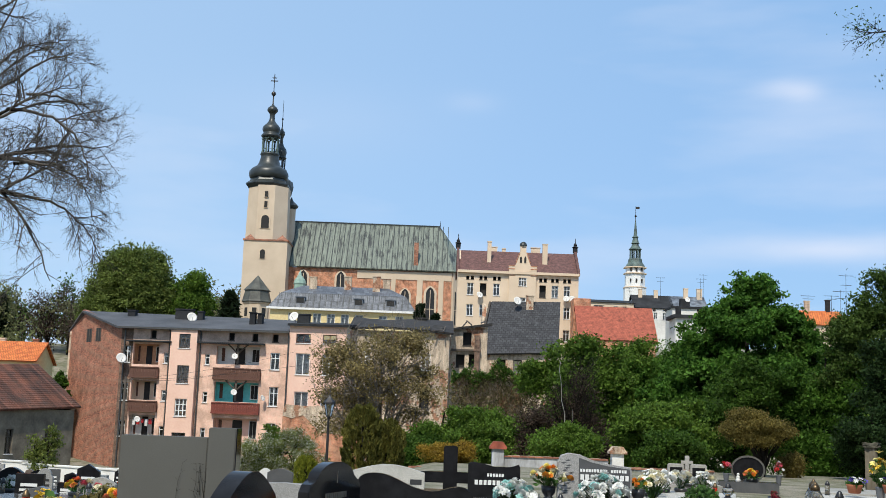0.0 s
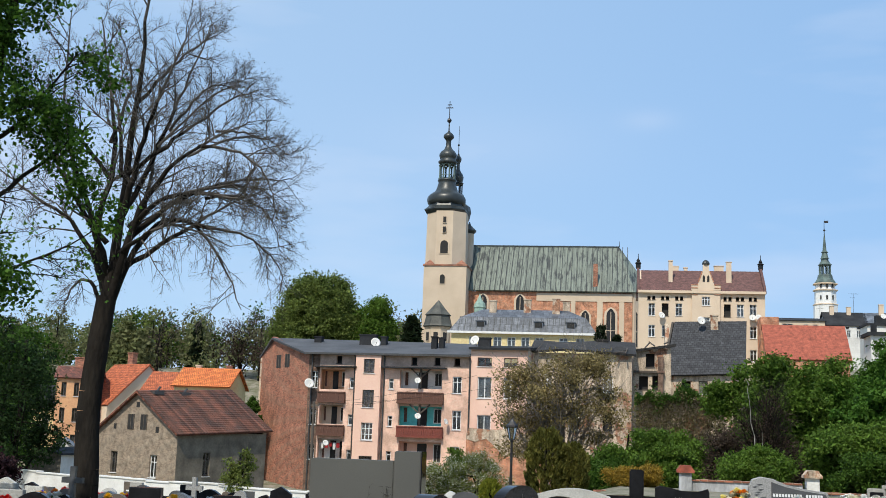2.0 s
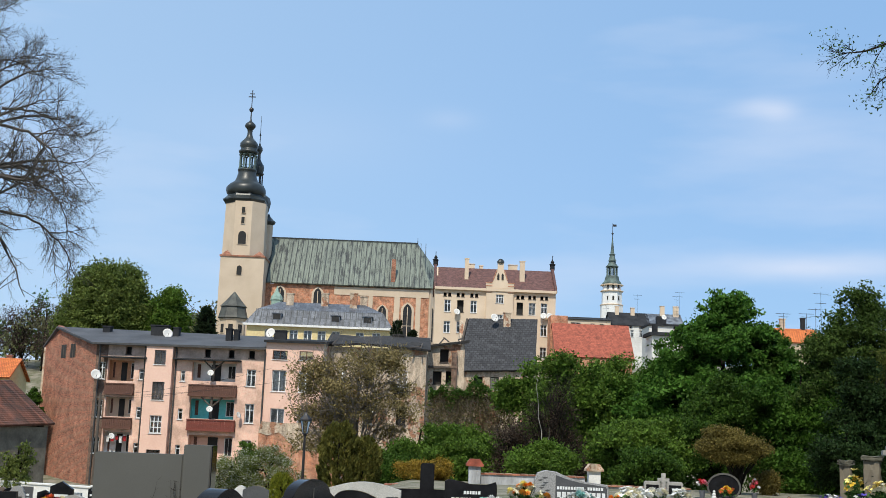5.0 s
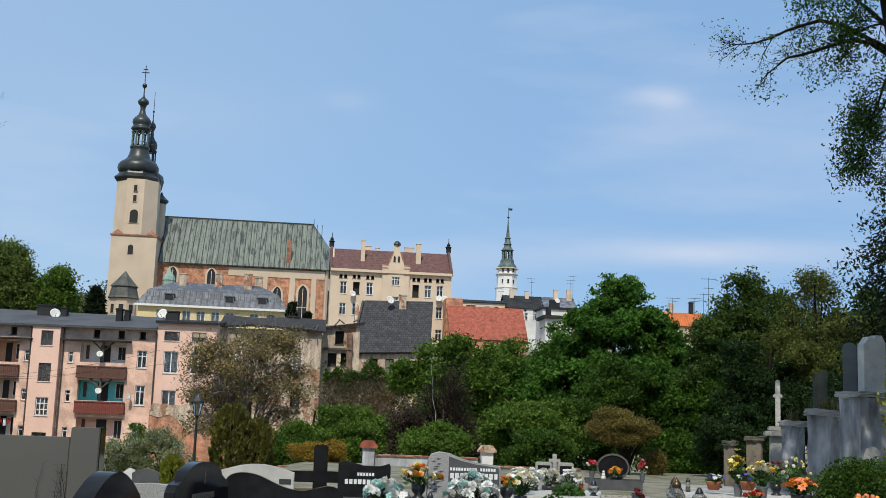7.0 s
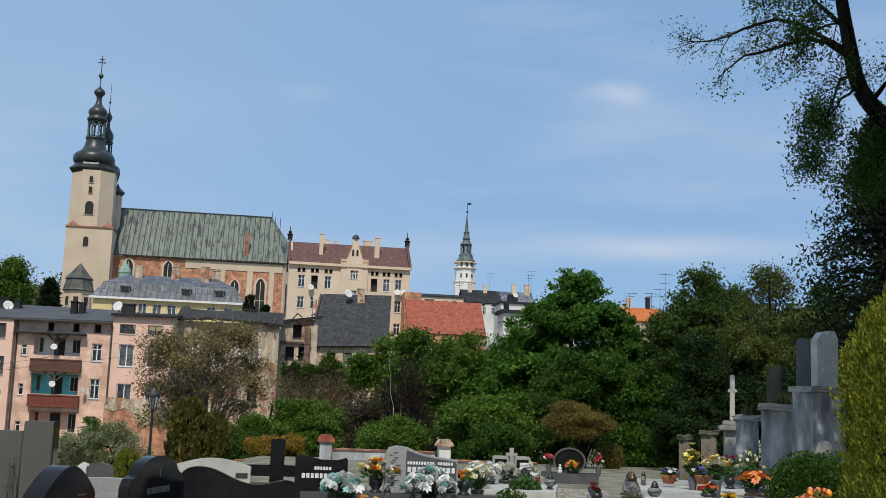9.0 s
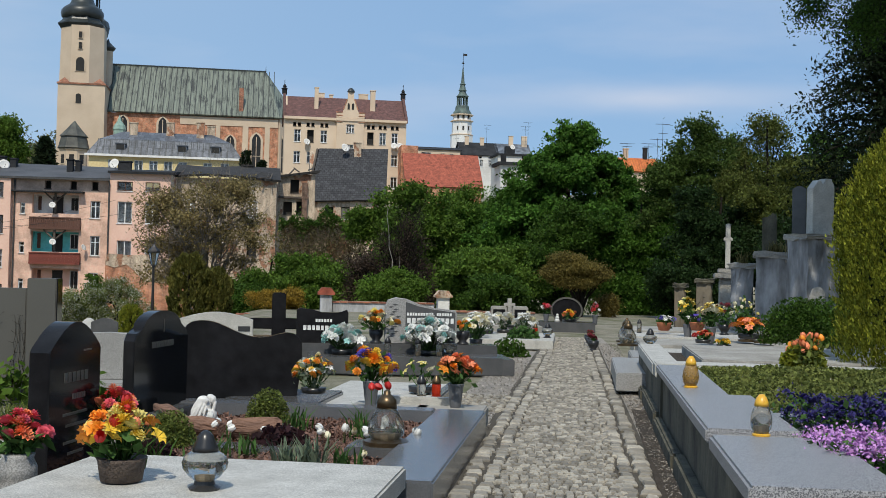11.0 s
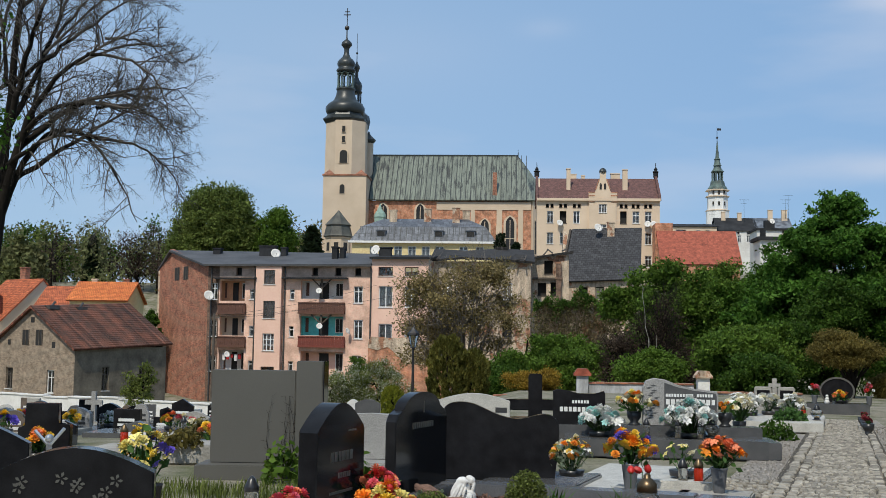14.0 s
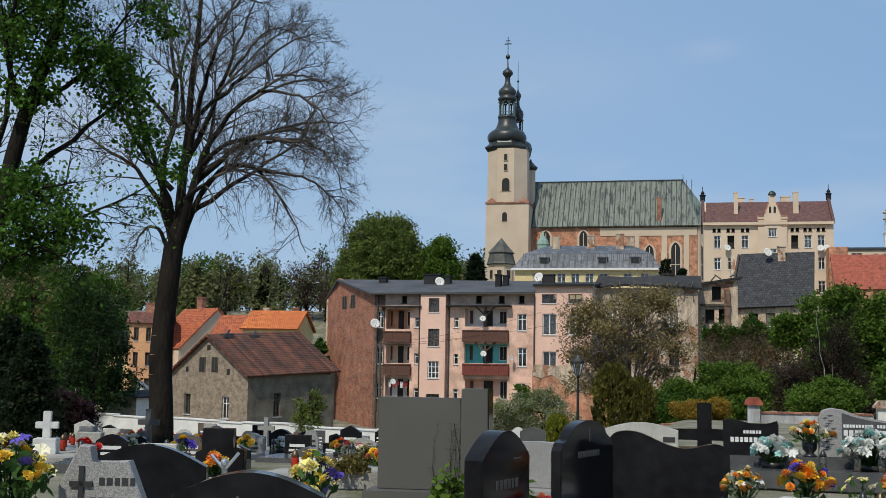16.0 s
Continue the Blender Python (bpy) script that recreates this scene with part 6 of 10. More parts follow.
    for pts, r0, r1 in limbs:
        pts = [(x if x < 1.7 else 1.7 + (x - 1.7) * 0.90, y, z) for x, y, z in pts]
        path = limb(pts, r0, r1, 16, 0.025, rnd)
        segs += to_segs(path)
        L = sum((a[0] - b[0]).length for a, b in zip(path, path[1:]))
        low = pts[-1][2] < 6.2
        ramify(path, 1, rnd, segs, tips, 16, 0.34 * min(L, 5.0), 0.9, 0.20 if low else 0.07, 0.08 if low else 0.26, 0.22, 3, 0.52)
    # thin hanging shoots about the fork
    for _ in range(26):
        a = Vector(P(rnd.uniform(300, 430), rnd.uniform(270, 330), rnd.uniform(-0.6, 0.6)))
        q = [(a, 0.008)]
        for j in range(6):
            q.append((q[-1][0] + Vector((rnd.gauss(0.03, 0.05), rnd.gauss(0, 0.05), -0.2)), 0.007 - 0.001 * j))
        segs += to_segs(q)
        tips.append(q[-1][0])
    part("trunk", tubes_mesh("trunk", [s for s in segs if s[2] > 0.045], BARK, 0.02), None, th)
    part("twig_growth", tubes_mesh("twig_growth", [s for s in segs if s[2] <= 0.045], TWIG, 0.02), None, th, "fine grey-brown twigs")
    rng = np.random.default_rng(3)
    tp = np.array([tuple(t) for t in tips[::4]])
    part("bud_growth", leaves_mesh("bud_growth", tp, 0.022, LEAF["olive"], rng), None, th)


bare_tree()


def clump_points(rng, blobs, clumps, per, cr, hollow=0.55):
    """Leaf places: clumps scattered through ellipsoids (centre, radii), thicker towards the outside."""
    out, mids = [], []
    vol = np.array([b[3] * b[4] * b[5] for b in blobs]) ** 0.67
    pick = rng.choice(len(blobs), clumps, p=vol / vol.sum())
    for i in pick:
        x, y, z, rx, ry, rz = blobs[i]
        d = rng.normal(size=3)
        d /= np.linalg.norm(d)
        r = rng.uniform(hollow ** 3, 1.1) ** (1 / 3)
        c = np.array([x, y, z]) + d * r * np.array([rx, ry, rz])
        mids.append(c)
        k = cr * rng.uniform(0.6, 1.3)
        out.append(c + rng.normal(size=(per, 3)) * np.array([k, k, k * 0.7]) * 0.55)
    return np.concatenate(out), mids


def leafy_tree(name, label, loc, blobs, leaf, size, clumps, per, cr, trunk_r=0.15, seed=1, category="tree", bark=None, limbs=9, group="", up=0.4, twigs=0, hollow=0.55):
    """A tree or bush: trunk with limbs reaching into a crown of leaf clumps; blobs in metres above its foot."""
    rng, rnd = np.random.default_rng(seed), random.Random(seed)
    th = thing(name, label, category, pose(*loc), group)
    P, mids = clump_points(rng, blobs, clumps, per, cr, hollow)
    P[:, 2] = np.maximum(P[:, 2], 0.05)
    segs = []
    top = max(b[2] for b in blobs)
    bark = bark or BARK
    trunk = limb([(0, 0, -0.3), (rnd.uniform(-0.1, 0.1), 0, top * 0.35), (rnd.uniform(-0.3, 0.3), rnd.uniform(-0.2, 0.2), top)], trunk_r, trunk_r * 0.3, 10, 0.02, rnd)
    segs += to_segs(trunk)
    for j in range(min(limbs, len(mids))):
        c = Vector(mids[j])
        i = rnd.randint(2, 8)
        a = trunk[i][0]
        if c.z < a.z - 0.5:
            a = trunk[1][0]
        path = limb([a, a.lerp(c, 0.5) + Vector((0, 0, 0.12 * (c - a).length)), c], trunk_r * 0.4, 0.015, 7, 0.03, rnd)
        segs += to_segs(path)
        if twigs:
            ramify(path, 2, rnd, segs, [], twigs, 0.4 * (c - a).length + 0.3, 0.9, 0.0, 0.3, 0.3, 3, 0.5)
    part("trunk", tubes_mesh("trunk", segs, bark), None, th)
    if leaf == "blossom":
        pick = rng.random(len(P)) < 0.42
        part("crown", leaves_mesh("crown", P[~pick], size, LEAF["olive_green"], rng, up, tri=True), None, th)
        part("blossom", leaves_mesh("blossom", P[pick], size * 0.7, LEAF["blossom"], rng, up), None, th, "white blossom")
        return th
    part("crown", leaves_mesh("crown", P, size, LEAF[leaf], rng, up, tri=True), None, th)
    return th


# planted from near to far; heights stand on the land
def on(x, y, dz=-0.1):
    return (x, y, land(x, y) + dz)


def boughs(rnd, domes, n, r):
    """Flat pads of leaves set over the outside of a crown of ellipsoids, with its heart behind them."""
    out = [tuple(d[:3]) + tuple(0.72 * q for q in d[3:]) for d in domes]
    area = [d[3] * d[5] for d in domes]
    while len(out) < n:
        x, y, z, rx, ry, rz = rnd.choices(domes, area)[0]
        d = Vector((rnd.gauss(0, 1), rnd.gauss(0, 1), rnd.gauss(0.25, 1))).normalized()
        p = (x + d.x * rx * 0.93, y + d.y * ry * 0.93, z + d.z * rz * 0.93)
        if any(sum(((p[i] - e[i]) / e[3 + i]) ** 2 for i in range(3)) < 0.5 for e in domes):
            continue
        k = r * rnd.uniform(0.65, 1.35)
        out.append((p[0], p[1], p[2], k, k, k * 0.6))
    return out


def plant(name, label, x, y, top, w, leaf, size, clumps, per, seed, blobs=None, fine=1.0, **kw):
    """A bush or tree whose crown reaches the height top and the width w; fine gives smaller and more leaves."""
    size, clumps, per = size / fine * (0.9 if fine == 1.0 else 0.70), int(clumps * fine * (1.0 if fine == 1.0 else 1.15)), int(per * fine * (1.2 if fine == 1.0 else 1.55))
    kw["cr"] = kw.get("cr", w * 0.09) * (1.0 if fine == 1.0 else 0.8)
    g = land(x, y) - 0.1
    h = top - g
    if blobs is None:
        rnd = random.Random(seed)
        domes = [(0, 0, h * 0.48, w * 0.36, w * 0.34, h * 0.38)]
        for _ in range(7):
            a, q = rnd.uniform(0, math.tau), rnd.uniform(0.15, 0.36)
            zz = rnd.uniform(0.3, 0.82) - 0.35 * max(0.0, q - 0.2)
            domes.append((q * w * math.cos(a), q * w * 0.8 * math.sin(a), h * zz, w * rnd.uniform(0.13, 0.2), w * 0.17, h * rnd.uniform(0.11, 0.18)))
        domes.append((rnd.uniform(-0.2, 0.2) * w, 0, h * 0.85, w * 0.13, w * 0.12, h * 0.13))
        blobs = boughs(rnd, domes, 44, w * 0.085) if fine > 1 else domes
    return leafy_tree(name, label, (x, y, g), blobs, leaf, size, clumps, per, kw.pop("cr"), seed=seed, **kw)


plant("maple_tree", "broad green maple tree in fresh leaf", 16.0, 60, 9.8, 7.4, "maple_light", 0.26, 880, 36, 11, trunk_r=0.25, fine=1.38, cr=0.42, hollow=0.4,
      blobs=boughs(random.Random(5), [(0.1, 0, 8.6, 3.0, 2.6, 2.4), (-0.1, 0, 10.9, 0.75, 0.8, 1.15), (0.9, 0, 10.6, 0.7, 0.8, 0.95), (-1.4, 0, 9.4, 0.95, 1.0, 1.0), (1.7, 0, 9.4, 0.9, 1.0, 0.95), (-2.4, 0, 7.9, 1.2, 1.2, 1.1),
                                      (3.0, 0, 8.5, 1.1, 1.1, 1.0), (-3.3, 0, 6.6, 1.1, 1.2, 1.1), (3.8, 0, 7.0, 1.2, 1.2, 1.3), (0.2, -0.4, 6.2, 3.9, 2.9, 1.9), (-3.7, 0, 5.6, 1.3, 1.3, 1.2)], 150, 0.62))
plant("maple_tree", "green maple tree among shrubs", 19.6, 60, 7.5, 6.4, "deep", 0.24, 330, 44, 12, cr=0.55, fine=1.38)
plant("green_shrub_tree", "dense green shrub tree", 8.6, 63, 6.6, 6.2, "green", 0.22, 360, 44, 13, cr=0.6, fine=1.26)
plant("green_shrub_tree", "dense green shrub tree by the ruined wall", 3.6, 60, 2.5, 5.0, "green", 0.18, 330, 40, 14, cr=0.5, fine=1.26)
plant("green_shrub_tree", "green shrub tree below the red roof", 7.6, 67, 6.3, 5.0, "green", 0.22, 300, 44, 37, cr=0.6, fine=1.26)
plant("green_shrub_tree", "green shrub tree below the red roof", 11.6, 67, 7.3, 5.4, "green", 0.22, 320, 44, 38, cr=0.6, fine=1.26)
plant("green_shrub_tree", "green shrub tree beside the maple", 14.6, 65, 7.4, 8.0, "maple", 0.22, 330, 44, 39, cr=0.6, fine=1.26)
plant("green_shrub", "dense fresh green leafy shrub", 9.4, 50, 2.9, 5.0, "green", 0.16, 330, 40, 15, category="shrub", cr=0.45, fine=1.26)
plant("green_shrub", "dense green shrub above the cemetery wall", 13.6, 53, 4.8, 5.6, "deep", 0.17, 360, 42, 16, category="shrub", cr=0.5, fine=1.26)
plant("green_shrub", "tall dense green leafy shrub", 17.6, 53, 5.6, 4.8, "maple", 0.18, 330, 42, 17, category="shrub", cr=0.5, fine=1.26)
plant("green_shrub", "green shrub in shade", 1.9, 55, 2.1, 4.2, "green", 0.15, 280, 40, 18, category="shrub", cr=0.42, fine=1.26)
plant("green_shrub", "low green shrub behind the cemetery wall", 5.6, 50, 1.6, 4.0, "green", 0.14, 260, 40, 19, category="shrub", cr=0.4, fine=1.26)
plant("dark_twiggy_bush", "dark brown twiggy bush just budding", 6.6, 56.5, 4.3, 3.6, "twiggy", 0.06, 300, 40, 20, category="shrub", cr=0.4, limbs=80, twigs=8, hollow=0.1,
      blobs=[(-0.7, 0, 3.0, 0.8, 0.8, 2.3), (0.3, 0, 3.9, 0.7, 0.7, 2.4), (1.1, 0, 3.0, 0.8, 0.7, 2.3), (-1.3, 0, 1.9, 0.7, 0.7, 1.6), (1.6, 0, 1.6, 0.6, 0.6, 1.3)])
plant("dark_twiggy_bush", "low dark brown twiggy bush", 5.0, 57, 2.9, 2.6, "twiggy", 0.08, 180, 40, 36, category="shrub", cr=0.4, limbs=40, twigs=7, hollow=0.2)


def pale_stem():
    """A thin dead birch stem standing in front of the dark bush."""
    rnd = random.Random(12)
    th = thing("dead_birch", "thin pale dead birch stem with few twigs", "tree", pose(6.0, 54.0, land(6.0, 54.0) - 0.1))
    P = [Vector((0.0, 0, 0)), Vector((0.03, 0, 1.6)), Vector((-0.1, 0, 3.0)), Vector((-0.3, 0, 4.9)), Vector((-0.42, 0, 6.1))]
    path = limb(P, 0.032, 0.012, 14, 0.045, rnd)
    segs = to_segs(path) + to_segs(limb([path[5][0], path[5][0] + Vector((0.2, 0, 0.8)), path[5][0] + Vector((0.22, 0, 1.5))], 0.016, 0.007, 6))
    part("stem", tubes_mesh("stem", segs, mk("pale_birch_bark", (0.42, 0.40, 0.35), (0.16, 0.15, 0.13), 3.0, 0.8, 0.2)), None, th)


pale_stem()
plant("cherry_tree", "green cherry tree in leaf", 20.6, 53, 9.5, 5.0, "cherry", 0.17, 560, 40, 21, trunk_r=0.14, cr=0.5, fine=1.26, hollow=0.35,
      blobs=boughs(random.Random(8), [(0.2, 0, 6.8, 2.5, 2.0, 2.2), (0.0, 0, 9.3, 0.5, 0.6, 1.2), (0.8, 0, 9.1, 0.45, 0.6, 0.9), (1.5, 0, 8.5, 0.6, 0.8, 1.2), (-0.8, 0, 8.1, 0.7, 0.9, 1.1), (-1.7, 0, 7.1, 0.9, 1.0, 1.0), (-2.3, 0, 5.7, 1.0, 1.1, 1.2), (2.4, 0, 7.7, 1.1, 1.1, 1.3), (2.2, 0, 6.0, 1.5, 1.4, 1.6)], 130, 0.42))
plant("cherry_tree", "spreading tree with sparse young leaves", 22.3, 49, 9.3, 6.0, "bronze", 0.14, 460, 34, 22, trunk_r=0.14, cr=0.5, limbs=24, twigs=5, fine=1.26)
plant("cherry_tree", "green tree in light spring leaf", 22.4, 45, 6.9, 6.6, "bronze", 0.16, 420, 38, 23, cr=0.45, fine=1.26)
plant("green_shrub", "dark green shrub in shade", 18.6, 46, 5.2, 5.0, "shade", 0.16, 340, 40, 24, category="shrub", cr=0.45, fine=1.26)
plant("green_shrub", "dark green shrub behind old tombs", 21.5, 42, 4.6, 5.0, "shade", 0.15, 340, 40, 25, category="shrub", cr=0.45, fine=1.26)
plant("brown_leaved_bush", "rounded bush with yellow-brown leaves", 12.0, 43, 2.55, 3.8, "brown", 0.09, 320, 46, 26, category="shrub", cr=0.26, fine=1.38,
      blobs=[(-0.5, 0, 2.3, 0.6, 0.7, 0.16), (-0.2, 0, 1.95, 1.0, 1.0, 0.2), (0.5, 0, 1.75, 0.65, 0.8, 0.18), (-1.0, 0, 1.75, 0.5, 0.7, 0.18), (-0.3, -0.3, 1.45, 0.8, 0.6, 0.18)], limbs=20)
plant("brown_leaved_bush", "low bush with yellow-brown leaves", 13.2, 43.5, 0.85, 0.8, "brown", 0.09, 150, 40, 27, category="shrub", cr=0.25, fine=1.38)
plant("green_shrub", "low green shrub behind old tombs", 9.2, 45.5, 1.5, 3.4, "deep", 0.13, 240, 38, 31, category="shrub", cr=0.36, fine=1.26)
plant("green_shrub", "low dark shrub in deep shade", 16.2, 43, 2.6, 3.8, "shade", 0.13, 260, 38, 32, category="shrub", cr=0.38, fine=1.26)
plant("budding_tree", "small tree with sparse brownish young leaves", -2.9, 62, 6.6, 8.6, "budding", 0.10, 560, 34, 28, bark=BARK_GREY, trunk_r=0.13, cr=0.5, limbs=70, twigs=6, hollow=0.15,
      blobs=boughs(random.Random(3), [(-0.2, 0, 6.6, 3.0, 2.6, 2.2), (-2.4, 0, 6.6, 1.3, 1.2, 1.4), (2.0, 0, 5.6, 1.2, 1.2, 1.6), (-1.9, 0, 4.4, 1.5, 1.3, 1.1), (0.4, 0, 8.3, 1.4, 1.2, 0.8)], 60, 0.75))

plant("green_shrub", "dense green scrub below the ruined wall", 0.2, 57, 2.2, 4.4, "green", 0.15, 300, 38, 131, category="shrub", cr=0.42, fine=1.26)
plant("green_shrub", "low dark green shrub by the ruined wall", -0.7, 54, 0.9, 3.4, "deep", 0.14, 220, 38, 132, category="shrub", cr=0.36, fine=1.26)


def ivy_wall(x, y, w, z0, z1, seed):
    """A garden wall hidden under brown ivy stems with green leaves along its top."""
    rng, rnd = np.random.default_rng(seed), random.Random(seed)
    th = thing("ivy_wall", "old wall overgrown with brown ivy, green along the top", "hedge", pose(x, y, z0))
    h = z1 - z0
    bm = bmesh.new()
    bx(bm, -w / 2, w / 2, -0.2, 0.2, -0.3, h - 0.4)
    part("wall", bm, M["ruin"], th)
    segs = []
    for _ in range(420):
        a = Vector((rnd.uniform(-w / 2, w / 2), -0.25 - rnd.uniform(0, 0.5), rnd.uniform(0.4, 1) * h))
        q = [(a, 0.02)]
        for k in range(4):
            q.append((q[-1][0] + Vector((rnd.gauss(0, 0.1), rnd.gauss(0, 0.06), -0.28 * rnd.uniform(0.6, 1.3))), 0.018 - 0.004 * k))
        segs += to_segs(q)
    part("stem", tubes_mesh("stem", segs, mk("ivy_stems", (0.17, 0.12, 0.08), (0.09, 0.065, 0.045), 3.0, 0.9, 0.3)), None, th, "hanging brown ivy stems")
    n = 16000
    x = rng.uniform(-w / 2 - 0.6, w / 2 + 1.2, n)
    P = np.stack([x, rng.uniform(-0.9, 0.4, n), rng.uniform(0, 1, n) ** 0.8 * (h - 0.12 * np.abs(x) ** 1.5)], 1)
    P[:, 2] += 0.3 * np.sin(P[:, 0] * 1.7) + 0.15 * np.sin(P[:, 0] * 5.1)
    part("brown_foliage", leaves_mesh("brown_foliage", P, 0.12, LEAF["ivy"], rng, 0.3, tri=True), None, th)
    n = 6500
    x = rng.uniform(-w / 2 - 0.7, w / 2 + 1.4, n)
    P = np.stack([x, rng.uniform(-0.9, 0.5, n), h - 0.12 * np.abs(x) ** 1.5 + rng.normal(-0.15, 0.32, n) * (1 + 0.7 * np.sin(x * 2.9))], 1)
    P[:, 2] += 0.3 * np.sin(P[:, 0] * 1.7) + 0.15 * np.sin(P[:, 0] * 5.1)
    part("green_foliage", leaves_mesh("green_foliage", P, 0.13, LEAF["deep"], rng, 0.4, tri=True), None, th)


ivy_wall(4.5, 97.5, 5.4, -2.5, 5.75, 29)
plant("green_shrub", "young green shrub by the pink house", -7.3, 52, 1.3, 1.6, "green", 0.11, 110, 34, 30, category="shrub", cr=0.22, fine=1.26)
plant("blossoming_bush", "bush covered in white blossom", -6.0, 50, 1.1, 3.6, "blossom", 0.09, 260, 36, 33, category="shrub", cr=0.28, fine=1.38)
plant("blossoming_bush", "low bush with white blossom", -8.0, 49.5, 0.55, 2.4, "blossom", 0.09, 150, 34, 34, category="shrub", cr=0.25, fine=1.38)
plant("forsythia_bush", "golden yellow bush behind graves", 0.55, 46, 0.75, 2.4, "forsythia", 0.08, 170, 36, 35, category="shrub", cr=0.22, fine=1.38)


def thuja(name, label, loc, h, w, leaf, n, seed, size=0.07, belly=0.36):
    """A dense scaly conifer column, wider below."""
    rng = np.random.default_rng(seed)
    th = thing(name, label, "conifer", pose(*loc))
    k = 40
    m = n // k
    z = rng.uniform(0.02, 1, m) ** 0.9
    rad = w / 2 * np.sqrt(np.clip(1 - (np.abs(z - belly) / np.where(z > belly, 1.01 - belly, 1.35 * belly)) ** 2.1, 0.004, 1)) * (0.96 + 0.04 * np.sin(9 * z + 1))
    ang = rng.uniform(0, math.tau, m)
    r = rad * rng.uniform(0.8, 1.04, m)
    root = np.stack([r * np.cos(ang), r * np.sin(ang), z * h], 1)
    tip = np.stack([np.cos(ang) * 0.35 + rng.normal(0, 0.2, m), np.sin(ang) * 0.35 + rng.normal(0, 0.2, m), np.ones(m)], 1) * (0.085 * h ** 0.5)
    f = rng.uniform(-0.5, 1, (m, k, 1))                     # each spray is a narrow flame
    P = (root[:, None] + tip[:, None] * f + rng.normal(size=(m, k, 3)) * 0.022 * h ** 0.5 * (1.15 - f)).reshape(-1, 3)
    ang, n = np.repeat(ang, k), m * k
    lean = np.stack([np.cos(ang) * 0.45, np.sin(ang) * 0.45, np.ones(n)], 1)      # sprays stand up and outwards
    part("foliage", leaves_mesh("foliage", P, size, LEAF[leaf], rng, 0.0, 2.1, lean, True), None, th)
    part("trunk", tubes_mesh("trunk", [(Vector((0, 0, -0.2)), Vector((0, 0, h * 0.85)), 0.09, 0.03)], BARK), None, th)


thuja("golden_thuja", "large golden-green thuja bush", on(7.92, 13.0), 3.5, 2.1, "gold", 64000, 41, 0.023, 0.46)
thuja("olive_thuja", "broad olive-green thuja by the lamp", on(-3.0, 48), 2.75, 1.75, "thuja", 14000, 42, 0.07)
thuja("olive_thuja", "olive-green thuja bush behind graves", on(-2.0, 48.5), 1.9, 1.5, "thuja", 12000, 43, 0.07)
thuja("green_thuja", "small golden-green thuja beside graves", on(-4.5, 41), 1.2, 0.9, "gold", 6000, 44, 0.05)


def conifer(loc, h, w, seed, leaf="yew", n=40, size=0.35, name="conifer_tree", label="dark green conifer tree in town", per=26):
    """Tiers of drooping needle sprays round a straight stem."""
    rng, rnd = np.random.default_rng(seed), random.Random(seed)
    th = thing(name, label, "conifer", pose(*loc))
    segs, pts = [(Vector((0, 0, -0.3)), Vector((0, 0, h)), h * 0.018 + 0.03, 0.02)], []
    for i in range(n):
        f = 0.06 + 0.92 * i / n
        L = w / 2 * (1 - f) ** 0.75 * rnd.uniform(0.75, 1.15)
        a = i * 2.4 + rnd.uniform(-0.4, 0.4)
        d = Vector((math.cos(a), math.sin(a), 0))
        path = limb([(0, 0, f * h), d * L * 0.6 + Vector((0, 0, f * h + 0.04 * L)), d * L + Vector((0, 0, f * h - 0.16 * L))], 0.04 + 0.01 * L, 0.01, 6)
        segs += to_segs(path)
        for p, _ in path[1:]:
            s = 0.16 * L + 0.1
            pts.append(np.array(p) + rng.normal(size=(per, 3)) * np.array([s, s, s * 0.45]))
    part("trunk", tubes_mesh("trunk", segs, BARK), None, th)
    part("needles", leaves_mesh("needles", np.concatenate(pts), size, LEAF[leaf], rng, 0.2, 2.4), None, th)


conifer(on(-72.2, 190), 19.9 - land(-72, 190), 3.4, 51, n=40, size=0.35)
conifer(on(-2.3, 125), 14.4 - land(-2.3, 125), 2.6, 52, n=30, size=0.35)
conifer(on(-0.6, 126), 13.4 - land(-0.6, 126), 2.2, 53, n=30, size=0.35)
conifer(on(-29.3, 160), 18.3 - land(-29.3, 160), 4.2, 54, n=34, size=0.5)
conifer(on(-22.0, 36), 3.9, 2.6, 55, n=44, size=0.075, per=40)
conifer(on(-28.6, 45), 5.2, 3.0, 56, n=44, size=0.11, per=40)
# round trees beside the church
plant("lime_tree", "big round lime tree beside the church", -44.7, 165, 23.8, 13.5, "lime", 0.27, 900, 60, 61, cr=1.0, trunk_r=0.4,
      blobs=[(0, 0, 13.0, 6.0, 5.5, 6.0), (3.2, 0, 12, 3.4, 3, 4), (-3.6, 0, 11, 3.2, 3, 4), (0.5, 0, 17.0, 4.6, 4, 3.4)])
plant("lime_tree", "round green tree beside the church", -36.6, 166, 21.8, 9.0, "green", 0.27, 560, 54, 62, cr=0.85, trunk_r=0.35)
plant("far_tree", "grey-brown budding tree on the hill", -67.0, 198, 22.5, 11.0, "twiggy", 0.2, 200, 16, 63, cr=1.1, limbs=45, twigs=6, bark=BARK)
plant("far_tree", "grey-brown budding tree on the hill", -58.0, 190, 21.0, 10.0, "twiggy", 0.2, 200, 16, 64, cr=1.1, limbs=45, twigs=6, bark=BARK)
plant("far_tree", "green tree behind the red roofs", -80.0, 180, 19.0, 9.0, "forest", 0.5, 240, 34, 65, cr=1.0)


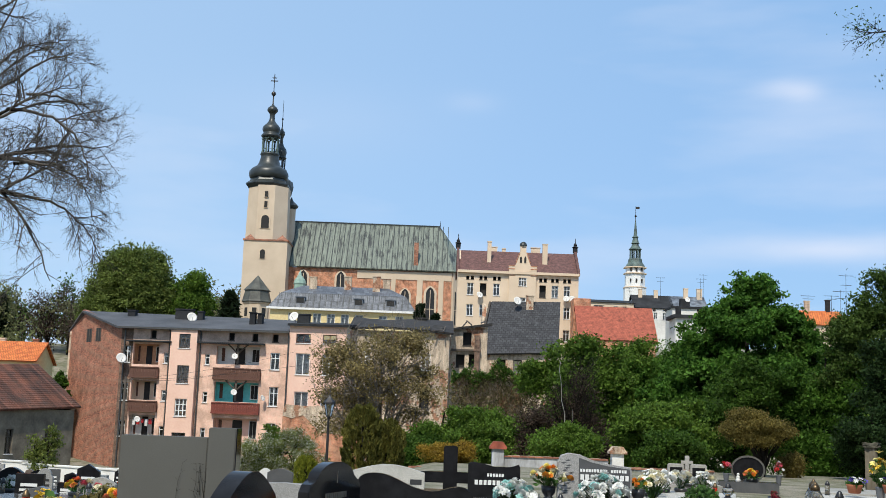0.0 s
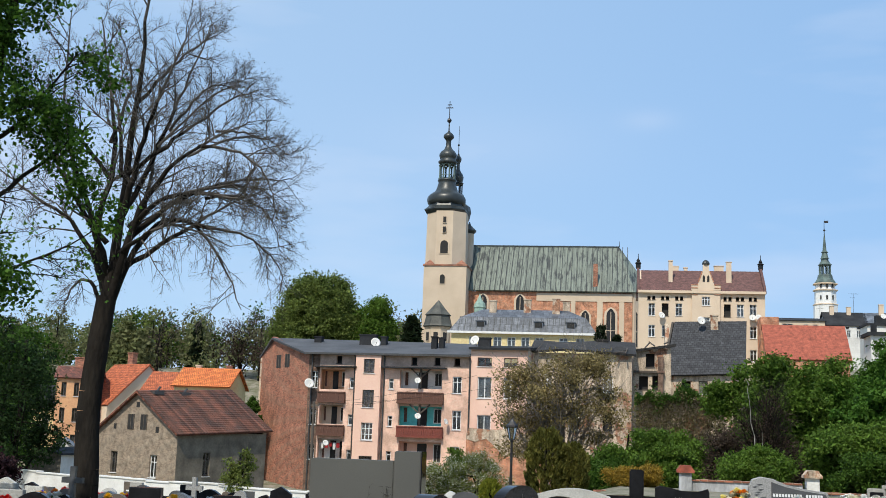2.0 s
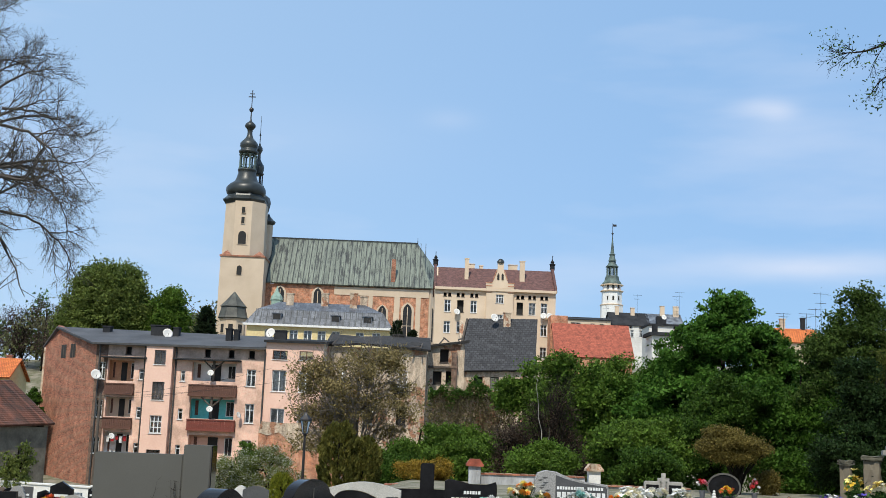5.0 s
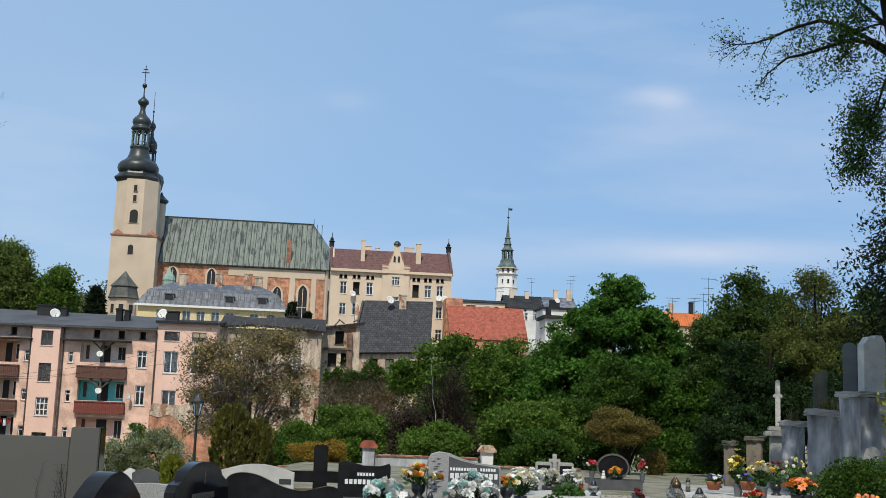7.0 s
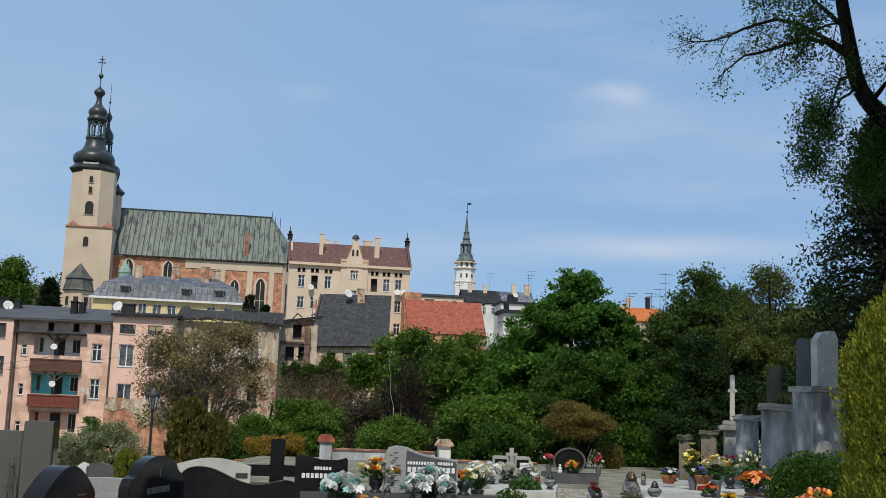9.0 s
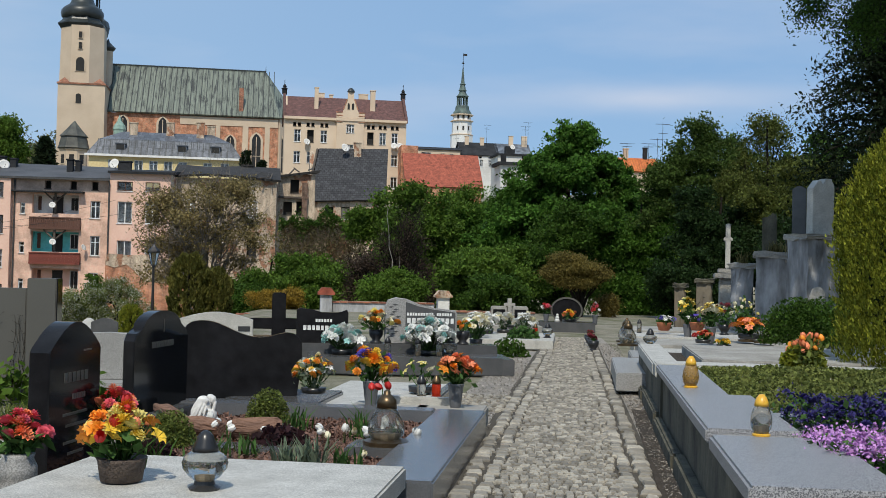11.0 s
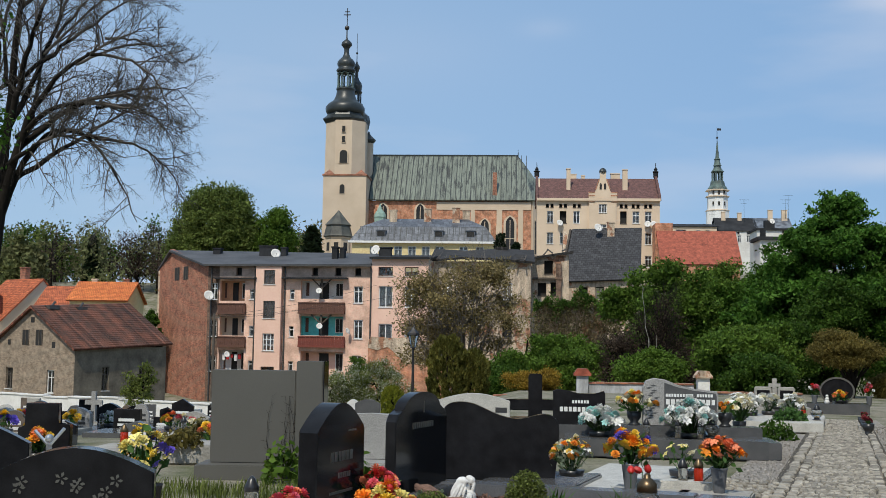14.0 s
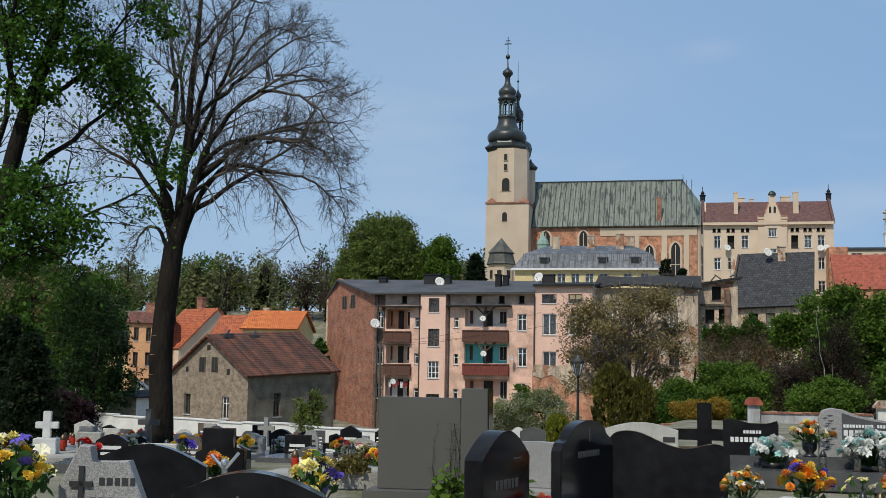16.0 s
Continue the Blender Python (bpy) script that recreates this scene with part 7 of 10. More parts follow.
def far_woods():
    rng = np.random.default_rng(71)
    kinds = {"forest": [], "deep": [], "twiggy": [], "olive_green": []}
    stems = []
    for i in range(250):
        x, y = rng.uniform(-230, -38), rng.uniform(185, 290)
        if x > -62 and y < 200:
            continue
        h, r = rng.uniform(8, 13.5), rng.uniform(2.4, 4.6)
        g = land(x, y)
        leaf = ("forest", "olive_green", "forest", "deep", "twiggy", "forest")[i % 6]
        top = Vector((x, y, g + h * 0.8))
        stems.append((Vector((x, y, g - 0.3)), top, 0.28, 0.08))
        for _ in range(22):
            d = rng.normal(size=3)
            d /= np.linalg.norm(d)
            c = np.array([x, y, g + h * 0.48]) + d * np.array([r, r, h * 0.50]) * rng.uniform(0.5, 1)
            if leaf == "twiggy":
                stems.append((Vector((x, y, g + h * rng.uniform(0.35, 0.75))), Vector(c), 0.09, 0.03))
            kinds[leaf].append(c + rng.normal(size=(32, 3)) * 0.8)
    for leaf, size, label in (("forest", 0.42, "mixed spring woods on the far hillside"), ("deep", 0.42, "dark green woods on the far hillside"), ("olive_green", 0.4, "yellow-green spring woods on the far hillside"), ("twiggy", 0.24, "still bare brown woods on the far hillside")):
        me = leaves_mesh("far_woods", np.concatenate(kinds[leaf]), size, LEAF[leaf], rng, tri=True)
        tagged(part("far_woods", me, None), label, "woods", kind="stuff")
    tagged(part("far_wood_stems", tubes_mesh("far_wood_stems", stems, BARK), None), "grey stems and limbs of the far woods", "woods", kind="stuff")


far_woods()


def screen_trees():
    """Trees on the far left behind the graves, and the ones that close the view to the sides."""
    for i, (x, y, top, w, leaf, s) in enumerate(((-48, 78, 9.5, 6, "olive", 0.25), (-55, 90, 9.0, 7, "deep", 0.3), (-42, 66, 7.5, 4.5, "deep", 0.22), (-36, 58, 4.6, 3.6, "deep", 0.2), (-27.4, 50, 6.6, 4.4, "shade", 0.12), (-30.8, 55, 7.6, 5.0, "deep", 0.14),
                                                 (-66, 120, 11, 8, "deep", 0.4), (26.5, 52, 9, 6, "deep", 0.22), (-35.2, 108, 5.0, 2.6, "deep", 0.25), (30, 60, 9.5, 7, "deep", 0.3), (24, 72, 8.0, 7, "green", 0.3), (12, 76, 6.5, 7, "green", 0.3), (32, 85, 9.5, 8, "deep", 0.3))):
        plant("broadleaf_tree", "green broadleaf tree beyond the cemetery", x, y, top, w, leaf, s, 230, 36, 80 + i, cr=w * 0.1, trunk_r=0.2)
    plant("plum_bush", "dark purple-leaved plum bush", -24.0, 42, 0.6, 2.8, "plum", 0.1, 240, 36, 95, category="shrub", cr=0.3)
    plant("young_tree", "slender young green tree by the wall", -14.9, 44.6, 1.5, 1.3, "olive_green", 0.08, 80, 26, 96, category="tree", cr=0.2, trunk_r=0.04,
          blobs=[(0, 0, 0.9, 0.6, 0.5, 0.7), (0.35, 0, 1.5, 0.25, 0.25, 0.7), (-0.3, 0, 1.3, 0.25, 0.25, 0.5)])


screen_trees()


def overhanging_tree():
    """The old tree at the edge of the path, its limbs reaching in from above."""
    rnd, rng = random.Random(9), np.random.default_rng(9)
    th = thing("overhanging_tree", "old dark tree with drooping leafy branches", "tree", pose(12.65, 22.0, -0.1))
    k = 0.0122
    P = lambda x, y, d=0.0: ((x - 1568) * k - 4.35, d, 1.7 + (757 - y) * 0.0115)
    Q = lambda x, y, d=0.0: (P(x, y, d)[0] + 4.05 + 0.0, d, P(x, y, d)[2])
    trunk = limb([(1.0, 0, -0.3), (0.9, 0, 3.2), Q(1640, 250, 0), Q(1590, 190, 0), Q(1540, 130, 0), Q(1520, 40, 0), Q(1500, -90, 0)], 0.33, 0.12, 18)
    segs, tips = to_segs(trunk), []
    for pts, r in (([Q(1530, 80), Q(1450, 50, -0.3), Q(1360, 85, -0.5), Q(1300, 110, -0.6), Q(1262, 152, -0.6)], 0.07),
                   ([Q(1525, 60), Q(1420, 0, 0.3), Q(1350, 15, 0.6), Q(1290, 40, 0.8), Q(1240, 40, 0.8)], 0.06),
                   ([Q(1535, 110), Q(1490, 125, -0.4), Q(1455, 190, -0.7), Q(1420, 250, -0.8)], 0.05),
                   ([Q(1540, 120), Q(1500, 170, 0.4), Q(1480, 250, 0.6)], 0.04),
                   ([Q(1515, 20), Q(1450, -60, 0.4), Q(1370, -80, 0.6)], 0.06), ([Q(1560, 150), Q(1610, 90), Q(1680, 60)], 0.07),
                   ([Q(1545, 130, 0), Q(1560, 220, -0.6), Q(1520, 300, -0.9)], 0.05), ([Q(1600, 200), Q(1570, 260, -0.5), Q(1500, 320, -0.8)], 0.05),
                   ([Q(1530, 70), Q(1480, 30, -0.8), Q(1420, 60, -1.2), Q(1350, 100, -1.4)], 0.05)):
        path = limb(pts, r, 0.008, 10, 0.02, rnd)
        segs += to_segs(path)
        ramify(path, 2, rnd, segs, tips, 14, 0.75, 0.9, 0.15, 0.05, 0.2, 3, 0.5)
    part("trunk", tubes_mesh("trunk", segs, BARK), None, th)
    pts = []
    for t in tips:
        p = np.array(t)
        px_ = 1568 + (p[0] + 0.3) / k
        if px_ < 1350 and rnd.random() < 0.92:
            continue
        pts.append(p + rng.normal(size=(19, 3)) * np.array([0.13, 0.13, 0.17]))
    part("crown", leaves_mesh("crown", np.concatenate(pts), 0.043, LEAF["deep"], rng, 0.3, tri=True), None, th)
    # the high crown over the old tombs
    blobs = [(-2.6, -5.0, 12.4, 1.6, 2.0, 1.4), (-0.6, -4.5, 12.8, 2.0, 2.2, 1.6), (1.4, -4.0, 12.6, 2.0, 2.0, 1.6), (0.2, -1.8, 13.4, 2.2, 1.8, 1.3), (3.2, -2.6, 12.6, 2.0, 2.2, 1.8)]
    C, mids = clump_points(rng, blobs, 420, 40, 0.6)
    part("high_crown", leaves_mesh("high_crown", C, 0.16, LEAF["deep"], rng, 0.3), None, th)
    top = Vector(Q(1500, -90, 0))
    part("high_limb", tubes_mesh("high_limb", sum((to_segs(limb([top, top.lerp(Vector(b[:3]), 0.5) + Vector((0, 0, 0.8)), b[:3]], 0.11, 0.03, 8, 0.03, rnd)) for b in blobs), []), BARK), None, th)


overhanging_tree()
conifer((17.3, 30.5, -0.2), 11.5, 7.0, 57, n=110, per=80, size=0.058, name="yew_tree", label="tall dark yew tree with drooping sprays")
conifer((20.3, 33.5, -0.2), 10.5, 7.0, 58, n=90, per=60, size=0.066, name="yew_tree", label="dark yew tree behind old tombs")


def leafy_maple():
    """The tree in leaf beside the bare one: dark limbs, leaves in separate heavy clusters."""
    rnd, rng = random.Random(21), np.random.default_rng(21)
    th = thing("leafy_maple", "dark-limbed maple with fresh green leaves", "tree", pose(-13.2, 19.5, -0.2))
    segs, tips = [], []
    trunk = limb([(-0.35, 0, -0.2), (-0.2, 0, 2.0), (0.3, 0, 3.9), (0.75, 0, 6.2), (1.4, 0, 8.2), (1.8, 0, 10.8)], 0.3, 0.07, 16)
    segs += to_segs(trunk)
    for pts, r in (([(0.0, 0, 3.0), (-0.1, 0.3, 5.0), (0.2, 0.4, 7.0), (0.3, 0.4, 9.5)], 0.14), ([(0.1, 0, 3.4), (0.9, -0.4, 4.5), (1.7, -0.7, 5.0), (2.6, -0.9, 5.1)], 0.07),
                   ([(0.5, 0, 4.9), (1.3, 0.5, 6.0), (2.3, 0.8, 6.9), (3.0, 0.9, 7.6)], 0.08), ([(0.0, 0, 2.6), (0.8, -0.6, 3.4), (1.7, -0.9, 3.9), (2.5, -1.0, 3.7)], 0.06),
                   ([(0.8, 0, 6.4), (1.0, -0.9, 8.0), (1.6, -1.3, 9.6)], 0.08), ([(-0.2, 0, 2.4), (-1.2, 0.3, 5), (-2, 0.5, 8)], 0.12), ([(0.9, 0, 6.7), (2.0, 0.4, 7.6), (2.8, 0.5, 8.9)], 0.07),
                   ([(0.2, 0, 3.7), (1.2, 0.4, 4.3), (2.2, 0.8, 4.9), (3.4, 0.9, 5.5)], 0.05)):
        path = limb(pts, r, 0.012, 10, 0.03, rnd)
        segs += to_segs(path)
        ramify(path, 1, rnd, segs, tips, 10, 1.2, 0.9, 0.1, 0.12, 0.2, 3, 0.5)
    part("trunk", tubes_mesh("trunk", segs, BARK), None, th)
    # heavy clusters of leaves, each about its own bough
    boughs = [(0.3, 0.3, 8.9, 0.9, 1.0, 0.9), (1.3, -0.3, 8.2, 0.9, 0.9, 0.85), (1.9, -0.6, 9.6, 0.9, 0.9, 0.9), (2.2, 0.2, 7.6, 0.7, 0.8, 0.6), (2.7, 0.6, 7.0, 0.5, 0.6, 0.5), (2.85, 0.8, 6.2, 0.3, 0.4, 0.4),
              (1.1, -0.2, 7.0, 0.6, 0.7, 0.4), (1.5, -0.6, 5.15, 0.5, 0.6, 0.32), (1.8, -0.7, 4.6, 0.85, 0.7, 0.5), (1.5, -0.6, 4.0, 0.75, 0.7, 0.4), (2.4, -0.8, 4.2, 0.45, 0.5, 0.4), (3.45, 0.9, 5.75, 0.26, 0.3, 0.32),
              (0.6, -0.2, 3.7, 0.6, 0.6, 0.3), (-1.6, 0.4, 7.5, 1.2, 1.2, 1.6), (-1.0, 0.4, 5.2, 0.8, 0.8, 0.9), (3.0, 0.9, 8.6, 0.35, 0.5, 0.5)]
    C, mids = clump_points(rng, boughs, 640, 44, 0.3, 0.25)
    part("crown", leaves_mesh("crown", C, 0.068, LEAF["maple"], rng, 0.7), None, th)
    pts = [np.array(t) + rng.normal(size=(12, 3)) * 0.16 for t in tips if rnd.random() < 0.10]
    part("loose_leaves", leaves_mesh("loose_leaves", np.concatenate(pts), 0.055, LEAF["maple"], rng, 0.5), None, th)


leafy_maple()


def enclosing_trees():
    """Tall trees that close the cemetery beside and behind the path."""
    for i, (x, y, h, w) in enumerate(((21.5, 12, 15, 9), (23, 20, 16, 9), (25, 29, 15, 9), (22, 2, 15, 9), (26, -10, 14, 10), (10, -30, 13, 10), (-8, -32, 12, 10), (-26, -24, 12, 10), (-34, -6, 12, 9))):
        plant("old_lime_tree", "tall old lime tree at the cemetery's edge", x, y, h, w, "deep", 0.6, 130, 26, 140 + i, cr=w * 0.11, trunk_r=0.35)


enclosing_trees()
# ---- cemetery: stone ----
ST = dict(
    black=mk("black_polished_granite", (0.010, 0.010, 0.011), (0.018, 0.018, 0.02), 6.0, 0.1, 0.0, 120.0, spec=0.13),
    grey_polish=mk("blue_grey_polished_stone", (0.13, 0.135, 0.145), (0.10, 0.105, 0.115), 3.0, 0.22, 0.0, 90.0, spec=0.4),
    dark_polish=mk("dark_grey_polished_stone", (0.075, 0.077, 0.08), (0.10, 0.10, 0.102), 4.0, 0.18, 0.0, 90.0, spec=0.5),
    terrazzo=mk("pale_terrazzo", (0.60, 0.58, 0.53), (0.32, 0.31, 0.28), 130.0, 0.6, 0.08, 5.0, spread=0.25, grain=0.4),
    granite=mk("speckled_grey_granite", (0.38, 0.375, 0.36), (0.21, 0.205, 0.20), 95.0, 0.5, 0.05, 150.0, spread=0.2, spec=0.3),
    grey_granite=mk("blue_grey_granite", (0.41, 0.41, 0.42), (0.12, 0.122, 0.13), 150.0, 0.4, 0.04, 200.0, spread=0.12, spec=0.3),
    concrete=mk("old_concrete", (0.42, 0.405, 0.37), (0.23, 0.22, 0.20), 1.6, 0.9, 0.35, 25.0, spread=0.45),
    dark_concrete=mk("dark_weathered_concrete", (0.14, 0.128, 0.092), (0.03, 0.03, 0.022), 3.2, 0.85, 0.3, 30.0, spread=0.35, stretch=(1, 1, 0.5)),
    slab_grey=mk("dull_olive_grey_stone", (0.10, 0.096, 0.084), (0.078, 0.075, 0.066), 1.1, 0.6, 0.04, 60.0, spread=0.7, grain=0.08),
    white_stone=mk("white_marble", (0.72, 0.71, 0.68), (0.55, 0.54, 0.52), 5.0, 0.5, 0.05, 60.0),
    brown_stone=mk("brown_stone", (0.16, 0.12, 0.09), (0.10, 0.08, 0.06), 4.0, 0.5, 0.1, 40.0),
    mulch=mk("bark_mulch", (0.22, 0.12, 0.085), (0.09, 0.05, 0.038), 6.0, 0.95, 0.6, 50.0, island=0.5),
    soil=mk("dark_soil", (0.06, 0.045, 0.032), (0.035, 0.028, 0.02), 4.0, 0.98, 0.6, 40.0),
    gravel=mk("grey_brown_gravel", (0.50, 0.455, 0.40), (0.26, 0.232, 0.20), 14.0, 0.95, 0.8, 60.0, spread=0.5, island=0.4),
    sett=mk("grey_granite_setts", (0.38, 0.345, 0.285), (0.21, 0.19, 0.155), 5.0, 0.8, 0.5, 45.0, rand=0.42),
    sett_far=mk("grey_granite_sett_rows", (0.38, 0.345, 0.285), (0.21, 0.19, 0.155), 5.0, 0.8, 0.5, 45.0, island=0.42),
    gold=mk("gilt_lettering", (0.12, 0.115, 0.10), (0.08, 0.076, 0.066), 5.0, 0.4, 0.0),
    letter_white=mk("white_lettering", (0.78, 0.78, 0.76), (0.7, 0.7, 0.68), 5.0, 0.5, 0.0),
    letter_dark=mk("dark_lettering", (0.04, 0.04, 0.042), (0.03, 0.03, 0.03), 5.0, 0.5, 0.0),
    clay=mk("terracotta", (0.38, 0.13, 0.06), (0.3, 0.1, 0.05), 5.0, 0.8, 0.1),
    basket=mk("woven_brown_basket", (0.12, 0.09, 0.07), (0.07, 0.05, 0.04), 30.0, 0.8, 0.6, 60.0),
    yellow_plastic=mk("yellow_plastic", (0.75, 0.42, 0.04), (0.7, 0.38, 0.04), 4.0, 0.35, 0.0),
    black_plastic=mk("black_plastic", (0.02, 0.02, 0.022), (0.03, 0.03, 0.03), 6.0, 0.3, 0.0),
    bronze=mk("bronze_cap", (0.16, 0.11, 0.06), (0.10, 0.07, 0.04), 6.0, 0.35, 0.0, metal=0.8),
    silver=mk("silvered_metal", (0.6, 0.6, 0.6), (0.5, 0.5, 0.5), 6.0, 0.3, 0.0, metal=0.9),
    clear=mk("clear_lantern_glass", (0.62, 0.62, 0.58), (0.5, 0.5, 0.47), 4.0, 0.06, 0.0, trans=0.93),
    red_glass=mk("red_lantern_glass", (0.75, 0.06, 0.02), (0.7, 0.05, 0.02), 4.0, 0.08, 0.0, trans=0.6),
    amber_glass=mk("amber_lantern_glass", (0.55, 0.33, 0.10), (0.45, 0.28, 0.09), 4.0, 0.08, 0.0, trans=0.6),
    wax=mk("candle_wax", (0.34, 0.26, 0.16), (0.25, 0.19, 0.12), 5.0, 0.6, 0.0),
)
PETAL = {k: mk("petals_" + k, c, tuple(x * 0.75 for x in c), 14.0, 0.55, 0.0, 40.0, rand=0.2) for k, c in dict(
    red=(0.60, 0.025, 0.02), orange=(0.90, 0.30, 0.02), yellow=(0.85, 0.55, 0.04), lemon=(0.85, 0.72, 0.22), white=(0.80, 0.80, 0.76), pink=(0.72, 0.10, 0.14),
    coral=(0.90, 0.27, 0.12), violet=(0.12, 0.08, 0.50), cream=(0.80, 0.74, 0.52), lilac=(0.62, 0.30, 0.68), teal=(0.25, 0.50, 0.46), navy=(0.035, 0.025, 0.16), burgundy=(0.22, 0.02, 0.03)).items()}
GREENS = mk_leaf("bouquet_leaves", (0.08, 0.17, 0.04), (0.05, 0.10, 0.03), 8.0)
GREY_GREENS = mk_leaf("grey_green_leaves", (0.20, 0.25, 0.17), (0.12, 0.16, 0.10), 8.0)

# the path runs off to the right of straight ahead; a: metres right of a line through the eye along it, b: metres along it
TURN = -15.9
CA, SA = math.cos(radians(TURN)), math.sin(radians(TURN))


def U(a, b, z=0.0, rot=0.0):
    return pose(a * CA - b * SA, a * SA + b * CA, z, 0, 0, TURN + rot)


def F(x, y, z=0.0, rot=0.0):
    return pose(x, y, z, 0, 0, rot)


def stone_block(w, d, h, bev=0.012):
    """A bevelled block, its foot centred on the origin."""
    bm = bmesh.new()
    bx(bm, -w / 2, w / 2, -d / 2, d / 2, 0, h)
    return bevel(bm, min(bev, w / 4, d / 4, h / 4), 2)


def outline_stone(pts, d, bev=0.01):
    """A headstone cut from a slab: outline in x and z, thickness d, front at -d/2."""
    bm = bmesh.new()
    prism(bm, pts, -d / 2, d / 2, "y")
    bmesh.ops.bevel(bm, geom=[e for e in bm.edges if abs(e.verts[0].co.y - e.verts[1].co.y) < 1e-6], offset=bev, segments=1, affect="EDGES", clamp_overlap=True)
    return bm


def arc(cx, cz, r, a0, a1, n=10):
    return [(cx + r * math.cos(radians(a0 + (a1 - a0) * i / n)), cz + r * math.sin(radians(a0 + (a1 - a0) * i / n))) for i in range(n + 1)]


def bars(parent, rows, mat, y, split=False):
    """Lines of lettering as plain bars: (x centre, z, width, height); split breaks a line into short bars."""
    if split:
        cut = []
        for x, z, w, h in rows:
            n = max(1, round(w / (h * 0.95)))
            cut += [(x - w / 2 + w * (i + 0.5) / n, z, w / n * (0.72 + 0.1 * math.sin(i * 2.7)), h) for i in range(n)]
        rows = cut
    for x, z, w, h in rows:
        bm = bmesh.new()
        bx(bm, x - w / 2, x + w / 2, y - 0.004, y + 0.004, z - h / 2, z + h / 2)
        part("lettering_bar", bm, ST[mat], parent)


def slab(name, label, m, w, d, h, mat, z=0.0, cat="grave slab", bev=0.015):
    ob = part(name, stone_block(w, d, h, bev), ST[mat], m=m @ pose(0, 0, z))
    return tagged(ob, label, cat)


def U_slab(name, label, a0, a1, b0, b1, z0, z1, mat, cat="grave slab", rot=0.0):
    return slab(name, label, U((a0 + a1) / 2, (b0 + b1) / 2, z0, rot), a1 - a0, b1 - b0, z1 - z0, mat, cat=cat)


def headstone(label, m, pts, d, mat, rows=(), row_mat="gold", split=False, name="headstone"):
    """An upright stone with lettering; front looks along local -y."""
    th = thing(name, label, "gravestone", m)
    part("stone", outline_stone(pts, d), ST[mat], th)
    bars(th, rows, row_mat, -d / 2, split)
    return th


# ---- flowers ----
FLOWER_MESH = {}


def flower_mesh(kind, colour):
    key = kind, colour
    if key in FLOWER_MESH:
        return FLOWER_MESH[key]
    bm = bmesh.new()
    if kind == "tulip":
        for i in range(6):                  # six cupped petals, closed below and parting a little above
            a = math.tau * i / 6
            k = 1.0 if i % 2 else 0.88
            rows = []
            for z, r, w in ((0.0, 0.06, 0.05), (0.25, 0.40, 0.26), (0.6, 0.50, 0.32), (0.95, 0.44, 0.25), (1.18, 0.34, 0.08)):
                rows.append([bm.verts.new((k * (r * math.cos(a + t) ), k * (r * math.sin(a + t)), z)) for t in (-w / max(r, 0.1), 0, w / max(r, 0.1))])
            for p, q in zip(rows, rows[1:]):
                for j in (0, 1):
                    bm.faces.new((p[j], p[j + 1], q[j + 1], q[j]))
    elif kind == "lily":
        for i in range(6):                  # six pointed petals, creased along the middle and bent back
            a = math.tau * i / 6
            c, s = math.cos(a), math.sin(a)
            z = 0.06 * (i % 2)
            v = [bm.verts.new(p) for p in ((0, 0, 0), (c * 0.6 - s * 0.3, s * 0.6 + c * 0.3, 0.46 + z), (c * 0.62, s * 0.62, 0.34 + z), (c * 0.6 + s * 0.3, s * 0.6 - c * 0.3, 0.46 + z), (c * 0.98, s * 0.98, 0.24 + z))]
            bm.faces.new((v[0], v[2], v[1])), bm.faces.new((v[0], v[3], v[2])), bm.faces.new((v[1], v[2], v[4])), bm.faces.new((v[2], v[3], v[4]))
    else:                                   # a full, many-petalled head
        for ring, (n, r, z, tilt) in enumerate(((9, 1.0, 0.10, 0.05), (8, 0.82, 0.28, 0.45), (6, 0.56, 0.42, 0.8), (4, 0.3, 0.5, 1.1))):
            for i in range(n):
                a = math.tau * (i + ring * 0.5) / n
                c, s = math.cos(a), math.sin(a)
                k = 0.27 - 0.04 * ring
                u = 0.05 * ((i * 7 + ring) % 3 - 1)
                v = [bm.verts.new(p) for p in ((c * 0.08, s * 0.08, z - 0.15), (c * r * 0.72 - s * k, s * r * 0.72 + c * k, z + 0.14 + tilt * 0.2), (c * r, s * r, z + tilt * 0.4 + u), (c * r * 0.72 + s * k, s * r * 0.72 - c * k, z + 0.10 + tilt * 0.2))]
                bm.faces.new(v)
    FLOWER_MESH[key] = mesh_of("flower", bm, PETAL[colour], True)
    return FLOWER_MESH[key]


VASES = dict(
    basket=([(0.08, 0), (0.125, 0.012), (0.145, 0.13), (0.155, 0.15), (0.13, 0.14)], "basket"),
    stone=([(0.09, 0), (0.11, 0.02), (0.12, 0.1), (0.105, 0.13), (0.125, 0.16), (0.125, 0.22), (0.1, 0.27), (0.11, 0.3), (0.09, 0.3)], "granite"),
    tall=([(0.06, 0), (0.065, 0.02), (0.075, 0.1), (0.1, 0.3), (0.105, 0.32), (0.09, 0.31)], "grey_polish"),
    clay=([(0.1, 0), (0.12, 0.01), (0.16, 0.15), (0.17, 0.18), (0.14, 0.16)], "clay"),
    black=([(0.1, 0), (0.1, 0.02), (0.06, 0.05), (0.11, 0.12), (0.12, 0.22), (0.1, 0.22)], "black_plastic"),
    low=([(0.12, 0), (0.16, 0.01), (0.17, 0.08), (0.15, 0.08)], "black_plastic"),
)


